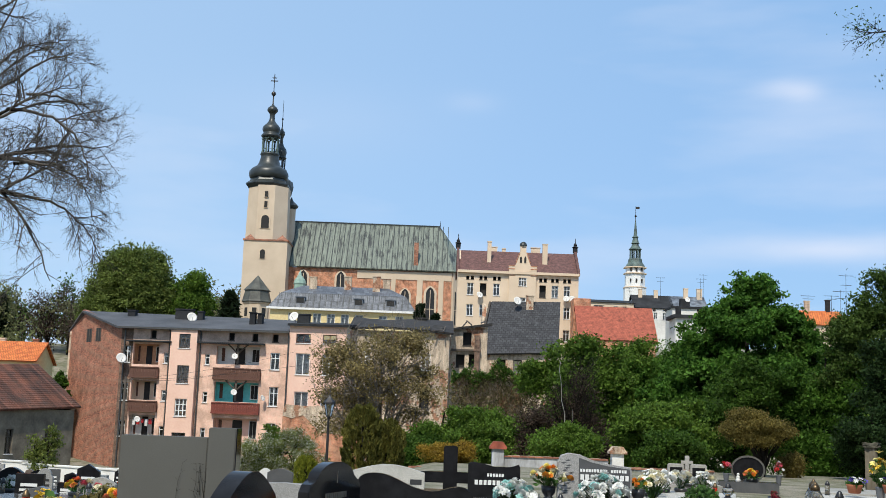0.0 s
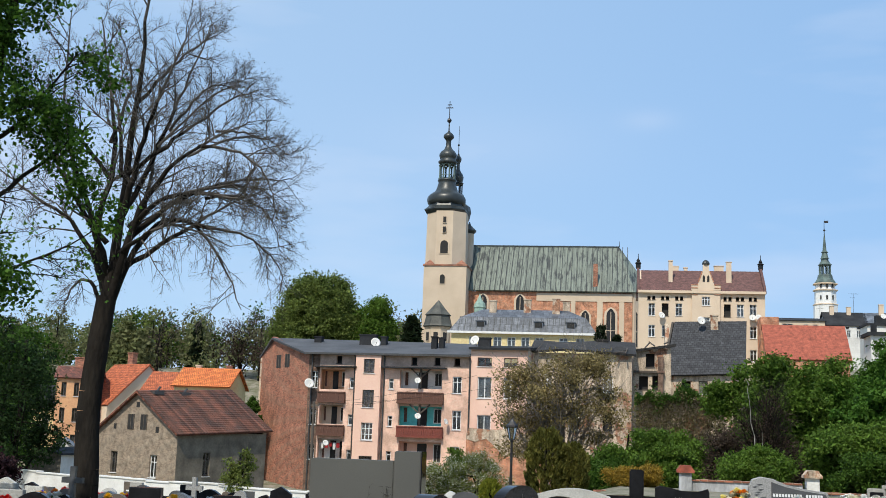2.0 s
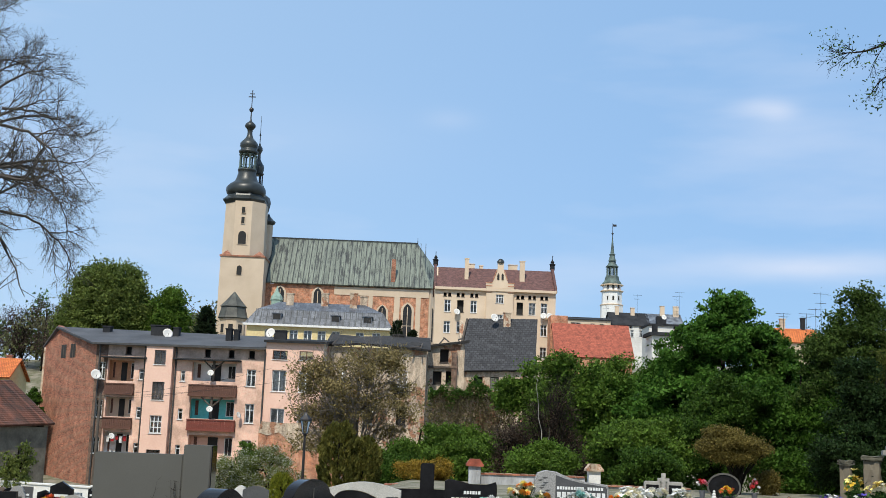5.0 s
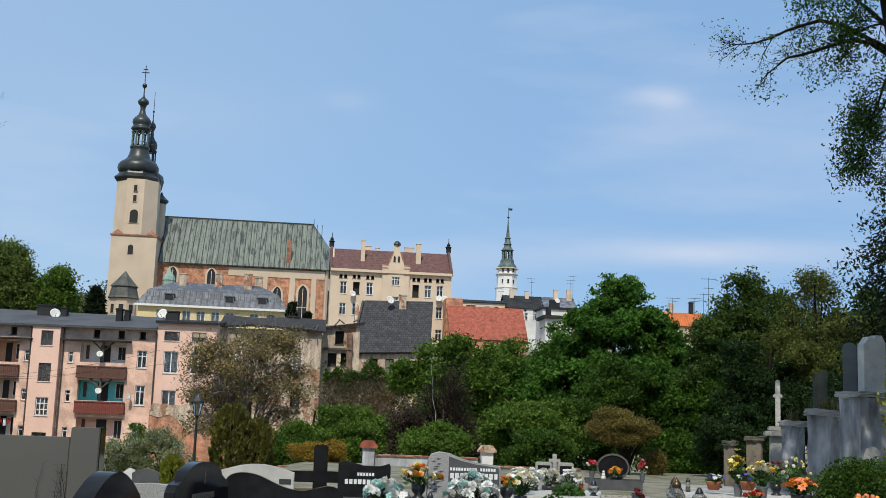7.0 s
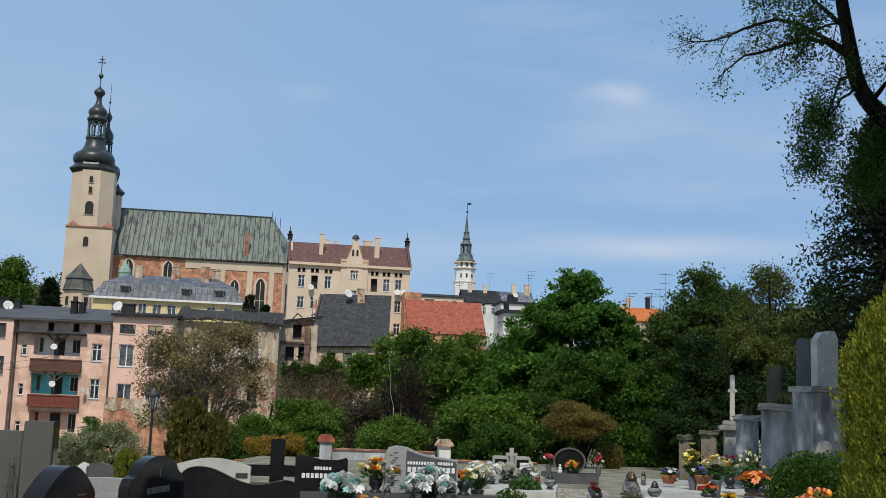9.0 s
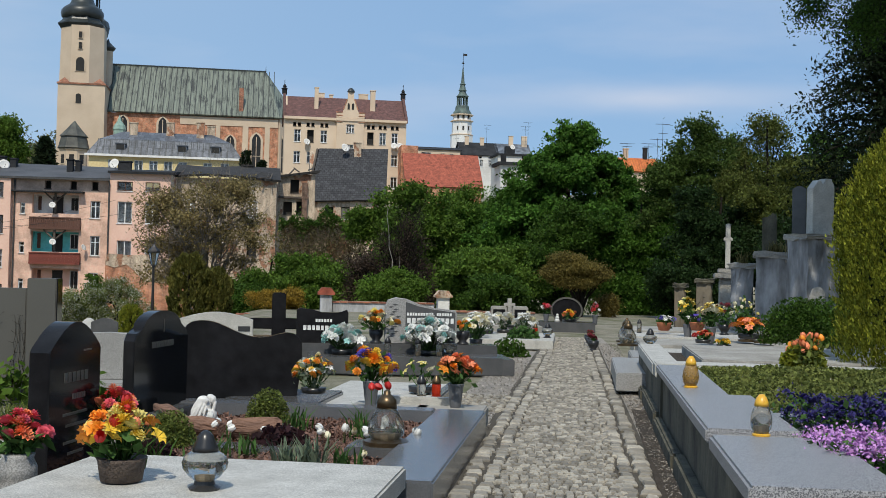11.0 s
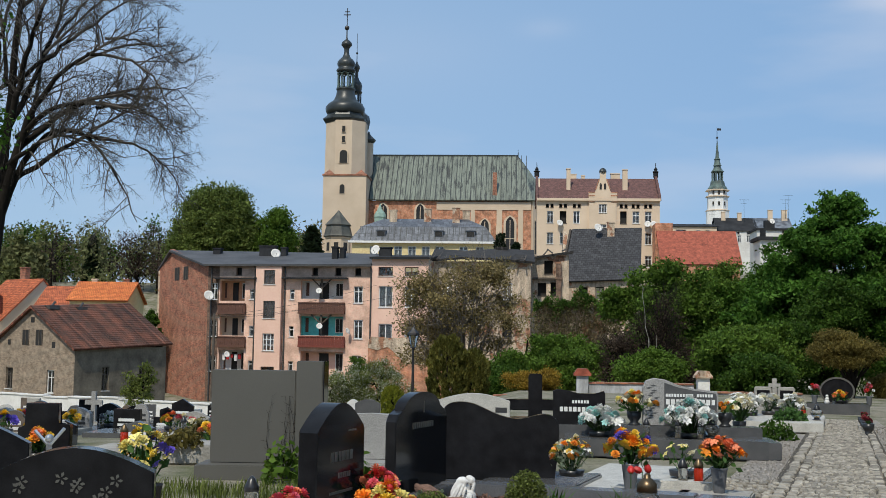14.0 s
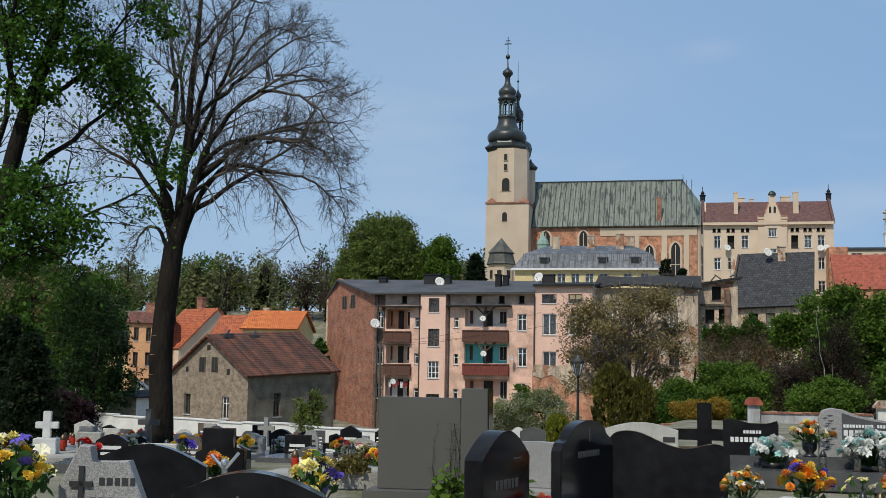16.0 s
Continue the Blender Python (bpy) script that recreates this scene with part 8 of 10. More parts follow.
def bouquet(m, label, colours, n, spread=0.24, height=0.3, vase="tall", kind="full", size=0.055, seed=0, leaves=140, scale=1.0, leaf=None, category="flowers", name="flower_bouquet"):
    """A vase or pot with flowers and leaves."""
    rnd, rng = random.Random(seed * 7 + n), np.random.default_rng(seed + n)
    th = thing(name, label, category, m @ Matrix.Scale(scale, 4))
    prof, vm = VASES[vase]
    bm = bmesh.new()
    lathe(bm, prof, 14)
    part("vase", bm, ST[vm], th, smooth=True)
    z0 = prof[-1][1]
    stems = []
    for i in range(n):
        a, q = rnd.uniform(0, math.tau), rnd.random() ** 0.6
        h = height * (1.05 - 0.6 * q * q) * rnd.uniform(0.8, 1.1)
        p = Vector((spread * q * math.cos(a), spread * q * math.sin(a), z0 + h))
        c = colours[i % len(colours)]
        k = kind if isinstance(kind, str) else kind[i % len(kind)]
        s = size * rnd.uniform(0.75, 1.25)
        part("flower", flower_mesh(k, c), None, th, m=pose(p.x, p.y, p.z, math.degrees(-q * 0.9 * math.sin(a)) , math.degrees(q * 0.9 * math.cos(a)), rnd.uniform(0, 360)) @ Matrix.Scale(s, 4))
        stems.append((Vector((p.x * 0.15, p.y * 0.15, z0 - 0.03)), p, 0.006, 0.005))
    part("stem", tubes_mesh("stem", stems, GREENS), None, th)
    C = np.array([tuple(s[0].lerp(s[1], rnd.uniform(0.35, 0.95))) for s in stems for _ in range(max(1, leaves // max(1, n)))])
    C = C + rng.normal(size=C.shape) * spread * 0.16
    part("foliage", leaves_mesh("foliage", C, 0.055, leaf or GREENS, rng, 0.2, 2.0), None, th)
    return th


def lantern(m, kind="clear_black", label="", scale=1.0):
    """A grave candle lantern: foot, glass with a candle inside, cap."""
    glass, cap, shape = dict(clear_black=("clear", "black_plastic", "globe"), red=("red_glass", "bronze", "barrel"), yellow=("clear", "yellow_plastic", "bulb"),
                             amber=("amber_glass", "yellow_plastic", "bulb"), tall=("clear", "black_plastic", "tall"), big=("clear", "bronze", "big"), red_tall=("red_glass", "bronze", "tall"))[kind]
    th = thing("grave_lantern", label or "glass grave lantern with a %s cap" % ("yellow" if cap == "yellow_plastic" else "dark"), "grave lantern", m @ Matrix.Scale(scale, 4), "grave lanterns")
    G_ = dict(globe=([(0.055, 0.05), (0.09, 0.075), (0.125, 0.12), (0.13, 0.15), (0.115, 0.19), (0.075, 0.215)], [(0.085, 0.0), (0.09, 0.012), (0.06, 0.03), (0.056, 0.05)], [(0.076, 0.215), (0.07, 0.24), (0.05, 0.28), (0.045, 0.30), (0.02, 0.325), (0.008, 0.33)]),
              barrel=([(0.045, 0.02), (0.062, 0.06), (0.062, 0.1), (0.048, 0.14)], [(0.05, 0), (0.052, 0.01), (0.045, 0.02)], [(0.052, 0.14), (0.054, 0.15), (0.04, 0.16)]),
              bulb=([(0.055, 0.02), (0.075, 0.06), (0.08, 0.11), (0.07, 0.17), (0.05, 0.22)], [(0.066, 0), (0.068, 0.012), (0.056, 0.02)], [(0.054, 0.22), (0.05, 0.25), (0.035, 0.285), (0.028, 0.29), (0.02, 0.305)]),
              tall=([(0.045, 0.02), (0.05, 0.03), (0.05, 0.19), (0.045, 0.2)], [(0.055, 0), (0.055, 0.015), (0.046, 0.02)], [(0.054, 0.2), (0.05, 0.23), (0.025, 0.28), (0.01, 0.3)]),
              big=([(0.12, 0.05), (0.155, 0.1), (0.15, 0.18), (0.11, 0.26), (0.08, 0.31)], [(0.19, 0), (0.19, 0.035), (0.13, 0.05)], [(0.085, 0.31), (0.08, 0.37), (0.05, 0.41), (0.03, 0.42), (0.03, 0.44), (0.008, 0.46)]))[shape]
    for nm, prof, mt, seg in (("glass", G_[0], glass, 20), ("foot", G_[1], cap, 20), ("cap", G_[2], cap, 20)):
        bm = bmesh.new()
        lathe(bm, prof, seg)
        part(nm, bm, ST[mt], th, smooth=nm != "foot")
    bm = bmesh.new()
    r = G_[0][0][0] * 0.7
    lathe(bm, [(r, G_[0][0][1]), (r, G_[0][0][1] + 0.06), (r * 0.2, G_[0][0][1] + 0.065)], 10)
    part("candle", bm, ST["wax"], th)
    return th


def tuft(m, label, leaf, w, h, n, seed, size=0.05, category="plant", name="grave_plant", long=1.5):
    """A small dense cushion plant."""
    rng = np.random.default_rng(seed)
    th = thing(name, label, category, m)
    d = rng.normal(size=(n, 3))
    d /= np.linalg.norm(d, axis=1)[:, None]
    d[:, 2] = np.abs(d[:, 2])
    P = d * np.array([w / 2, w / 2, h]) * rng.uniform(0.55, 1.05, n)[:, None]
    part("foliage", leaves_mesh("foliage", P, size, leaf, rng, 0.6, long), None, th)
    part("stem", tubes_mesh("stem", [(Vector((0, 0, -0.03)), Vector((0, 0, h * 0.6)), 0.015, 0.008)], BARK), None, th)
    return th


def spear_plant(m, label, n, h, seed, leaf, width=0.008, spread=0.06):
    """A tuft of long narrow leaves (tulip or iris foliage)."""
    rnd = random.Random(seed)
    th = thing("leafy_tuft", label, "plant", m)
    bm = bmesh.new()
    for _ in range(int(n * 1.7)):
        a, L = rnd.uniform(0, math.tau), h * rnd.uniform(0.5, 1.1)
        o = Vector((rnd.gauss(0, spread), rnd.gauss(0, spread), 0))
        d, s = Vector((math.cos(a), math.sin(a), 0)), Vector((-math.sin(a), math.cos(a), 0)) * width
        lean = rnd.uniform(0.1, 0.8)
        mid, tip = o + d * lean * L * 0.4 + Vector((0, 0, L * 0.6)), o + d * lean * L + Vector((0, 0, L * 0.95))
        v = [bm.verts.new(p) for p in (o - s, o + s, mid + s * 1.2, tip, mid - s * 1.2)]
        bm.faces.new(v)
    part("foliage", bm, leaf, th)
    return th


# ---- boundary walls and the lamp ----
def left_wall():
    pts = [(-46, 59), (-34, 53.5), (-27.2, 50), (-20.7, 47), (-13.2, 43.6), (-10.6, 42), (-7.0, 41)]
    th = tagged(new("wall_west"), "long whitewashed cemetery wall with flaking paint", "wall", kind="structure")
    for i, ((x0, y0), (x1, y1)) in enumerate(zip(pts, pts[1:])):
        L, a = math.hypot(x1 - x0, y1 - y0), math.degrees(math.atan2(y1 - y0, x1 - x0))
        bm = bmesh.new()
        n = max(3, int(L / 1.2))
        for k in range(n):
            z = -0.62 + 0.04 * math.sin(k * 1.7 + i) + (0.25 if x1 > -9 else 0)
            bx(bm, L * k / n, L * (k + 1) / n, 0, 0.35, -2.6, z)
            bx(bm, L * k / n, L * (k + 1) / n, -0.04, 0.39, z, z + 0.05)
        part("wall_panel", bm, M["whitewash"], th, m=pose(x0, y0, 0, 0, 0, a))


left_wall()


def east_wall():
    th = tagged(new("wall_north"), "low bluish whitewashed wall with brick-capped pillars", "wall", kind="structure")
    for x0, x1, z in ((-1.0, 2.1, -0.2), (2.6, 6.5, 0.33), (7.2, 10.5, 0.05)):
        bm = bmesh.new()
        bx(bm, x0, x1, 44, 44.3, -0.6, z)
        part("wall_panel", bm, M["pale_bluewash"], th)
        bm = bmesh.new()
        n = int((x1 - x0) / 0.3)
        for k in range(n):
            bx(bm, x0 + (x1 - x0) * k / n, x0 + (x1 - x0) * (k + 0.94) / n, 43.95, 44.35, z, z + 0.06 + 0.01 * (k % 2))
        part("coping", bm, M["brick"], th)
    for x, zt, mt in ((2.35, 0.62, "pale_bluewash"), (6.85, 0.60, "whitewash")):
        bm = bmesh.new()
        bx(bm, x - 0.22, x + 0.22, 43.85, 44.35, -0.6, zt)
        p = part("pillar", bm, M[mt], th)
        bm = bmesh.new()
        bx(bm, x - 0.32, x + 0.32, 43.75, 44.45, zt, zt + 0.1)
        v = bx(bm, x - 0.3, x + 0.3, 43.78, 44.42, zt + 0.1, zt + 0.27)
        bmesh.ops.scale(bm, verts=v[4:], vec=(0.6, 1, 1), space=Matrix.Translation((-x, 0, 0)))
        part("cap", bm, M["tile_red"] if mt == "pale_bluewash" else M["ruin"], p)


east_wall()


def lamp_post():
    g = land(-4.25, 46)
    th = thing("street_lamp", "old-style dark iron street lamp with glazed lantern", "street lamp", pose(-4.25, 46, g))
    h = 2.35 - g
    bm = bmesh.new()
    lathe(bm, [(0.11, -0.1), (0.1, 0.5), (0.06, 0.6), (0.045, h - 0.85), (0.07, h - 0.82), (0.05, h - 0.75)], 10)
    part("post", bm, M["metal"], th)
    bm = bmesh.new()
    for i in range(6):
        a = math.tau * i / 6
        tube(bm, (0.1 * math.cos(a), 0.1 * math.sin(a), h - 0.75), (0.21 * math.cos(a), 0.21 * math.sin(a), h - 0.25), 0.014, segs=4)
    lathe(bm, [(0.12, h - 0.78), (0.12, h - 0.74)], 6), lathe(bm, [(0.25, h - 0.26), (0.24, h - 0.2), (0.1, h - 0.05), (0.03, h + 0.05), (0.01, h + 0.12)], 6)
    part("lantern_frame", bm, M["metal"], th)
    bm = bmesh.new()
    lathe(bm, [(0.1, h - 0.74), (0.2, h - 0.26)], 6)
    part("lantern_glass", bm, ST["clear"], th)


lamp_post()


def utility_pole():
    """A wooden pole with a cross-arm, and the cables slung from it to the houses."""
    x, y = -24.7, 92.0
    g = land(x, y)
    th = thing("utility_pole", "grey weathered wooden utility pole", "pole", pose(x, y, g))
    bm = bmesh.new()
    lathe(bm, [(0.14, -0.3), (0.12, 2.0), (0.1, 4.1 - g)], 8)
    part("pole", bm, M["old_wood"], th)
    bm = bmesh.new()
    bx(bm, -0.4, 0.4, -0.05, 0.05, 3.7 - g, 3.82 - g)
    part("cross_arm", bm, M["old_wood"], th)
    for k, end in enumerate(((-12.5, 100.4, 7.0), (-9.4, 100.6, 6.4), (-17.5, 101.0, 5.2))):
        cable = thing("overhead_cable", "thin dark overhead cable slung to the pink house", "cable", pose(0, 0, 0), "overhead cables")
        a, b = Vector((x + 0.3 * (k - 1), y, 3.85)), Vector(end)
        path = [(a.lerp(b, i / 10) - Vector((0, 0, 0.35 * 4 * (i / 10) * (1 - i / 10))), 0.014) for i in range(11)]
        part("wire", tubes_mesh("wire", to_segs(path), M["metal"]), None, cable)


utility_pole()
# ---- foreground graves beside the path ----
def round_top(w, h, rise):
    """Outline with a bowed top."""
    n = 30
    return [(-w / 2, 0), (w / 2, 0)] + [(w / 2 - w * i / n, h - rise + rise * math.sin(math.pi * i / n)) for i in range(n + 1)]


def shoulder_top(w, h):
    """Outline with a round head over two shoulders."""
    s, r = h * 0.82, w * 0.36
    cap = [(x, s + (z - s) * (h - s) / r) for x, z in arc(0, s, r, 8, 172, 26)]
    return [(-w / 2, 0), (w / 2, 0), (w / 2, s - 0.08), (w / 2 - 0.06, s - 0.01), (w * 0.4, s + 0.01)] + cap + [(-w * 0.4, s + 0.01), (-w / 2 + 0.06, s - 0.01), (-w / 2, s - 0.08)]


def eased(pts, keep=2):
    """The outline with its corners above the foot rounded twice."""
    for _ in range(2):
        out = list(pts[:keep])
        for (a, b), (c, d) in zip(pts[keep - 1:], pts[keep:]):
            out += [(0.75 * a + 0.25 * c, 0.75 * b + 0.25 * d), (0.25 * a + 0.75 * c, 0.25 * b + 0.75 * d)]
        pts = out + [pts[-1]]
    return pts


# path-side row: stones look towards the path
headstone("black polished granite headstone with rounded top and gilt lettering", U(-3.69, 7.9, 0.05, 90), round_top(0.84, 1.13, 0.2), 0.15, "black",
          [(0.0, 0.74, 0.4, 0.07), (0.05, 0.6, 0.22, 0.04), (0.0, 0.48, 0.4, 0.02), (0.02, 0.4, 0.34, 0.02), (0.0, 0.28, 0.36, 0.02), (0.02, 0.2, 0.26, 0.02), (0.18, 0.92, 0.14, 0.012)], split=True)
headstone("black polished headstone with shouldered round top", U(-4.22, 11.06, 0.1, 90), shoulder_top(1.46, 1.05), 0.11, "black", [(0.0, 0.72, 0.6, 0.06), (0.02, 0.9, 0.02, 0.12)], split=True)
U_slab("grave_plinth", "grey stone plinth under a black headstone", -4.45, -4.0, 9.8, 12.1, 0.0, 0.11, "grey_polish", "grave kerb")
headstone("wide black polished headstone with wavy top", F(-0.2, 13.45, 0.1, 2), eased([(-0.64, 0), (0.6, 0), (0.64, 0.3), (0.66, 0.62), (0.62, 0.72), (0.5, 0.76), (0.38, 0.74), (0.25, 0.70), (0.1, 0.70), (-0.05, 0.74), (-0.2, 0.81), (-0.34, 0.87), (-0.5, 0.885), (-0.62, 0.86), (-0.68, 0.80), (-0.7, 0.6)]), 0.14, "black")
slab("grave_plinth", "grey stone plinth under a wavy black headstone", F(-0.2, 13.4, 0, 2), 1.5, 0.4, 0.1, "grey_polish", cat="grave kerb")
gs = U_slab("grave_slab", "pale terrazzo grave slab on concrete base", -3.18, -1.12, 5.6, 7.33, 0.20, 0.35, "terrazzo")
part("base", stone_block(1.94, 1.61, 0.25), ST["concrete"], gs, m=pose(0, 0, -0.25))
U_slab("grave_kerb", "weathered concrete kerb strip", -3.52, -3.22, 5.4, 8.4, -0.05, 0.12, "concrete", "grave kerb")
U_slab("grave_kerb", "polished blue-grey grave kerb beside the path", -1.44, -0.95, 7.38, 11.32, -0.05, 0.25, "grey_polish", "grave kerb")
U_slab("grave_kerb", "polished blue-grey grave kerb across the grave", -4.0, -1.45, 11.1, 11.4, -0.05, 0.25, "grey_polish", "grave kerb")
U_slab("grave_bed", "bark mulch bed of a planted grave", -4.05, -1.45, 7.36, 11.1, -0.05, 0.13, "mulch", "grave bed")
U_slab("step_stone", "grey stone plate set in the grave bed", -3.4, -2.2, 8.9, 9.25, 0.1, 0.16, "dark_polish", "stone plate")
gs = U_slab("grave_slab", "pale terrazzo grave slab on concrete base", -6.2, -3.72, 5.8, 7.95, 0.18, 0.30, "terrazzo")
part("base", stone_block(2.32, 2.03, 0.23), ST["concrete"], gs, m=pose(0, 0, -0.23))


def mulch_chips():
    rng = np.random.default_rng(4)
    n = 7000
    a, b = rng.uniform(-4.0, -1.5, n), rng.uniform(7.4, 11.05, n)
    P = np.stack([a * CA - b * SA, a * SA + b * CA, 0.135 + rng.uniform(0, 0.025, n)], 1)
    tagged(part("bark_chips", leaves_mesh("bark_chips", P, 0.026, ST["mulch"], rng, 1.2, 1.9), None), "reddish brown bark chips on a grave bed", "bark mulch", kind="stuff")


mulch_chips()


def log(m, L, r, label):
    bm = bmesh.new()
    lathe(bm, [(r * 0.8, 0), (r, L * 0.1), (r * 0.93, L * 0.5), (r * 1.05, L * 0.9), (r * 0.8, L)], 10)
    for v in bm.verts:
        v.co.x += 0.02 * math.sin(v.co.z * 17 + v.co.y * 30)
    return tagged(part("bark_log", bm, mk("reddish_bark", (0.27, 0.15, 0.10), (0.10, 0.055, 0.04), 9.0, 0.9, 0.8, 40.0, stretch=(1, 1, 0.2)), m=m @ pose(0, 0, 0, 0, 90, 0)), label, "log")


log(U(-2.95, 9.5, 0.23, 15), 0.42, 0.1, "short reddish bark log on the grave bed")
log(U(-3.5, 9.75, 0.22, -20), 0.45, 0.08, "short reddish bark log beside white tulips")
log(U(-3.95, 10.4, 0.26, -50), 0.5, 0.06, "twisted piece of driftwood bark")


def angel():
    """A small white kneeling figure with folded wings and bowed head, kept as one plain shape."""
    bm = bmesh.new()
    shapes = [(-0.01, 0, 0.05, 0.15, 0.075, 0.055, 0), (0.07, -0.01, 0.075, 0.05, 0.06, 0.07, 15), (0.01, 0, 0.15, 0.055, 0.055, 0.095, 12),
              (0.075, -0.01, 0.228, 0.036, 0.036, 0.042, 10), (0.058, 0, 0.245, 0.042, 0.042, 0.034, 25), (0.09, -0.03, 0.16, 0.018, 0.018, 0.062, 12),
              (0.06, -0.045, 0.125, 0.05, 0.018, 0.02, 20), (0.10, -0.02, 0.20, 0.016, 0.018, 0.025, 0)]
    for side in (-1, 1):      # each wing: a broad blade with overlapping feather ridges, folded down the back
        shapes += [(-0.045, side * 0.06, 0.155, 0.062, 0.018, 0.115, 28), (-0.01, side * 0.055, 0.225, 0.06, 0.022, 0.034, 5)]
        shapes += [(-0.085 + 0.03 * k, side * 0.077, 0.125 - 0.012 * abs(k - 1), 0.011, 0.01, 0.095, 30 - 4 * k) for k in range(4)]
    for x, y, z, sx, sy, sz, tilt in shapes:
        r = bmesh.ops.create_icosphere(bm, subdivisions=2, radius=1)
        bmesh.ops.transform(bm, matrix=Matrix.Translation((x, y, z)) @ Matrix.Rotation(radians(tilt), 4, "Y") @ Matrix.Diagonal((sx, sy, sz, 1)), verts=r["verts"])
    tagged(part("angel_figure", bm, ST["white_stone"], m=U(-3.45, 10.25, 0.15, 15), smooth=True), "small white stone angel figure on a grave bed", "statuette")
    rm = bpy.data.objects["angel_figure"].modifiers.new("blend", "REMESH")
    rm.mode, rm.voxel_size, rm.use_smooth_shade = "VOXEL", 0.006, True
    sm = bpy.data.objects["angel_figure"].modifiers.new("soften", "SMOOTH")
    sm.factor, sm.iterations = 0.5, 2


angel()
tuft(U(-3.3, 9.0, 0.12), "small rounded green box plant", LEAF["olive_green"], 0.42, 0.3, 4200, 1, 0.017)
tuft(U(-2.95, 10.6, 0.12), "small rounded green box plant", LEAF["olive_green"], 0.42, 0.34, 4200, 2, 0.017)
tuft(U(-3.75, 10.2, 0.12), "low grey-green plant on the grave bed", GREY_GREENS, 0.4, 0.16, 500, 3, 0.04)
tuft(U(-2.5, 9.35, 0.12), "red-brown low plant on the grave bed", LEAF["plum"], 0.5, 0.18, 400, 4, 0.05)
tuft(U(-3.2, 8.35, 0.12), "red-brown low plant on the grave bed", LEAF["plum"], 0.35, 0.16, 300, 5, 0.05)
for i, (a, b, h, n) in enumerate(((-1.95, 8.1, 0.3, 34), (-2.15, 8.25, 0.26, 26), (-2.75, 8.4, 0.22, 24), (-3.15, 8.2, 0.24, 16), (-2.6, 8.75, 0.2, 18), (-1.75, 8.3, 0.22, 20), (-1.9, 9.9, 0.3, 20), (-2.6, 10.3, 0.28, 20))):
    spear_plant(U(a, b, 0.12), "tuft of narrow grey-green tulip leaves", n, h, i, GREY_GREENS if i < 2 else GREENS)


def low_flowers(label, spots, colour, kind, size, z, seed):
    """White tulip heads standing low over the bed."""
    rnd = random.Random(seed)
    for i, (a, b) in enumerate(spots):
        th = thing("tulip", label, "flower", U(a, b, z, rnd.uniform(0, 90)), "white tulips on the grave bed")
        part("head", flower_mesh(kind, colour), None, th, m=pose(0, 0, 0.13, rnd.uniform(-75, 75), rnd.uniform(-75, 75)) @ Matrix.Scale(size, 4))
        part("stem", tubes_mesh("stem", [(Vector((0, 0, 0)), Vector((0, 0, 0.14)), 0.006, 0.005)], GREENS), None, th)


low_flowers("white tulip on the grave bed", [(-3.15 + 0.1 * i + 0.05 * math.sin(i * 3), 9.55 + 0.13 * math.sin(i * 2.3)) for i in range(19)] + [(-3.2, 9.95), (-3.05, 9.9), (-3.3, 10.0)], "white", "tulip", 0.062, 0.1, 5)
low_flowers("pale tulip by the lantern", [(-1.62, 8.35), (-1.75, 9.4), (-1.9, 9.5), (-2.05, 9.2)], "cream", "tulip", 0.055, 0.1, 6)
low_flowers("red tulip behind the lantern", [(-1.85, 10.0), (-1.7, 10.05), (-1.78, 10.15)], "red", "tulip", 0.065, 0.42, 7)

lantern(U(-2.1, 6.28, 0.35), "clear_black", "round glass lantern with black cap on a pale slab")
lantern(U(-1.55, 9.05, 0.22), "big", "large bulbous glass lantern with bronze cap", 0.95)
U_slab("lantern_plate", "dark stone plate under a lantern", -1.85, -1.3, 8.85, 9.3, 0.13, 0.22, "dark_polish", "stone plate")
bouquet(F(-0.78, 6.85, 0.35), "basket of yellow, orange and red silk flowers", ["orange", "yellow", "lemon", "red", "yellow", "orange", "lemon", "coral"], 52, 0.23, 0.27, "basket", ["full", "lily", "full", "tulip"], 0.058, 1, 68, 0.95)
bouquet(F(-1.5, 7.6, 0.1), "speckled stone vase with pink flowers", ["pink", "coral", "pink"], 30, 0.19, 0.22, "stone", "full", 0.056, 2, 150, 0.98)
bouquet(F(-1.09, 9.0, 0.22), "round bunch of red and pink flowers", ["red", "pink", "coral"], 24, 0.19, 0.22, "stone", "full", 0.06, 3, 120, 0.8)
lantern(U(-4.25, 7.7, 0.3), "tall", "clear grave lantern with dark cap", 1.1)
lantern(U(-4.25, 6.9, 0.3), "red", "small round red glass lantern", 1.05)
bouquet(U(-5.1, 6.9, 0.3), "bowl of orange and cream flowers", ["orange", "cream", "lemon", "white"], 20, 0.22, 0.2, "basket", "lily", 0.075, 4, 130)
tuft(U(-4.0, 9.0, 0.0), "wild green plant by the black headstone", LEAF["green"], 0.5, 0.75, 260, 6, 0.075)
tuft(U(-3.95, 6.2, 0.0), "green ground plant at the slab's edge", GREENS, 0.5, 0.12, 400, 7, 0.05)
tuft(U(-3.5, 5.9, 0.0), "green ground plant at the slab's edge", GREENS, 0.4, 0.12, 300, 8, 0.05)
for i in range(20):
    spear_plant(F(-3.9 + 0.16 * i, 12.2 + 0.5 * math.sin(i * 2.3), 0), "tuft of grass between graves", 46, 0.16 + 0.03 * (i % 3), 40 + i, LEAF["olive_green"], 0.004, 0.13)
U_slab("grave_kerb", "dark polished kerb along the planted grave", -3.98, -3.8, 8.5, 11.05, -0.05, 0.24, "dark_polish", "grave kerb")


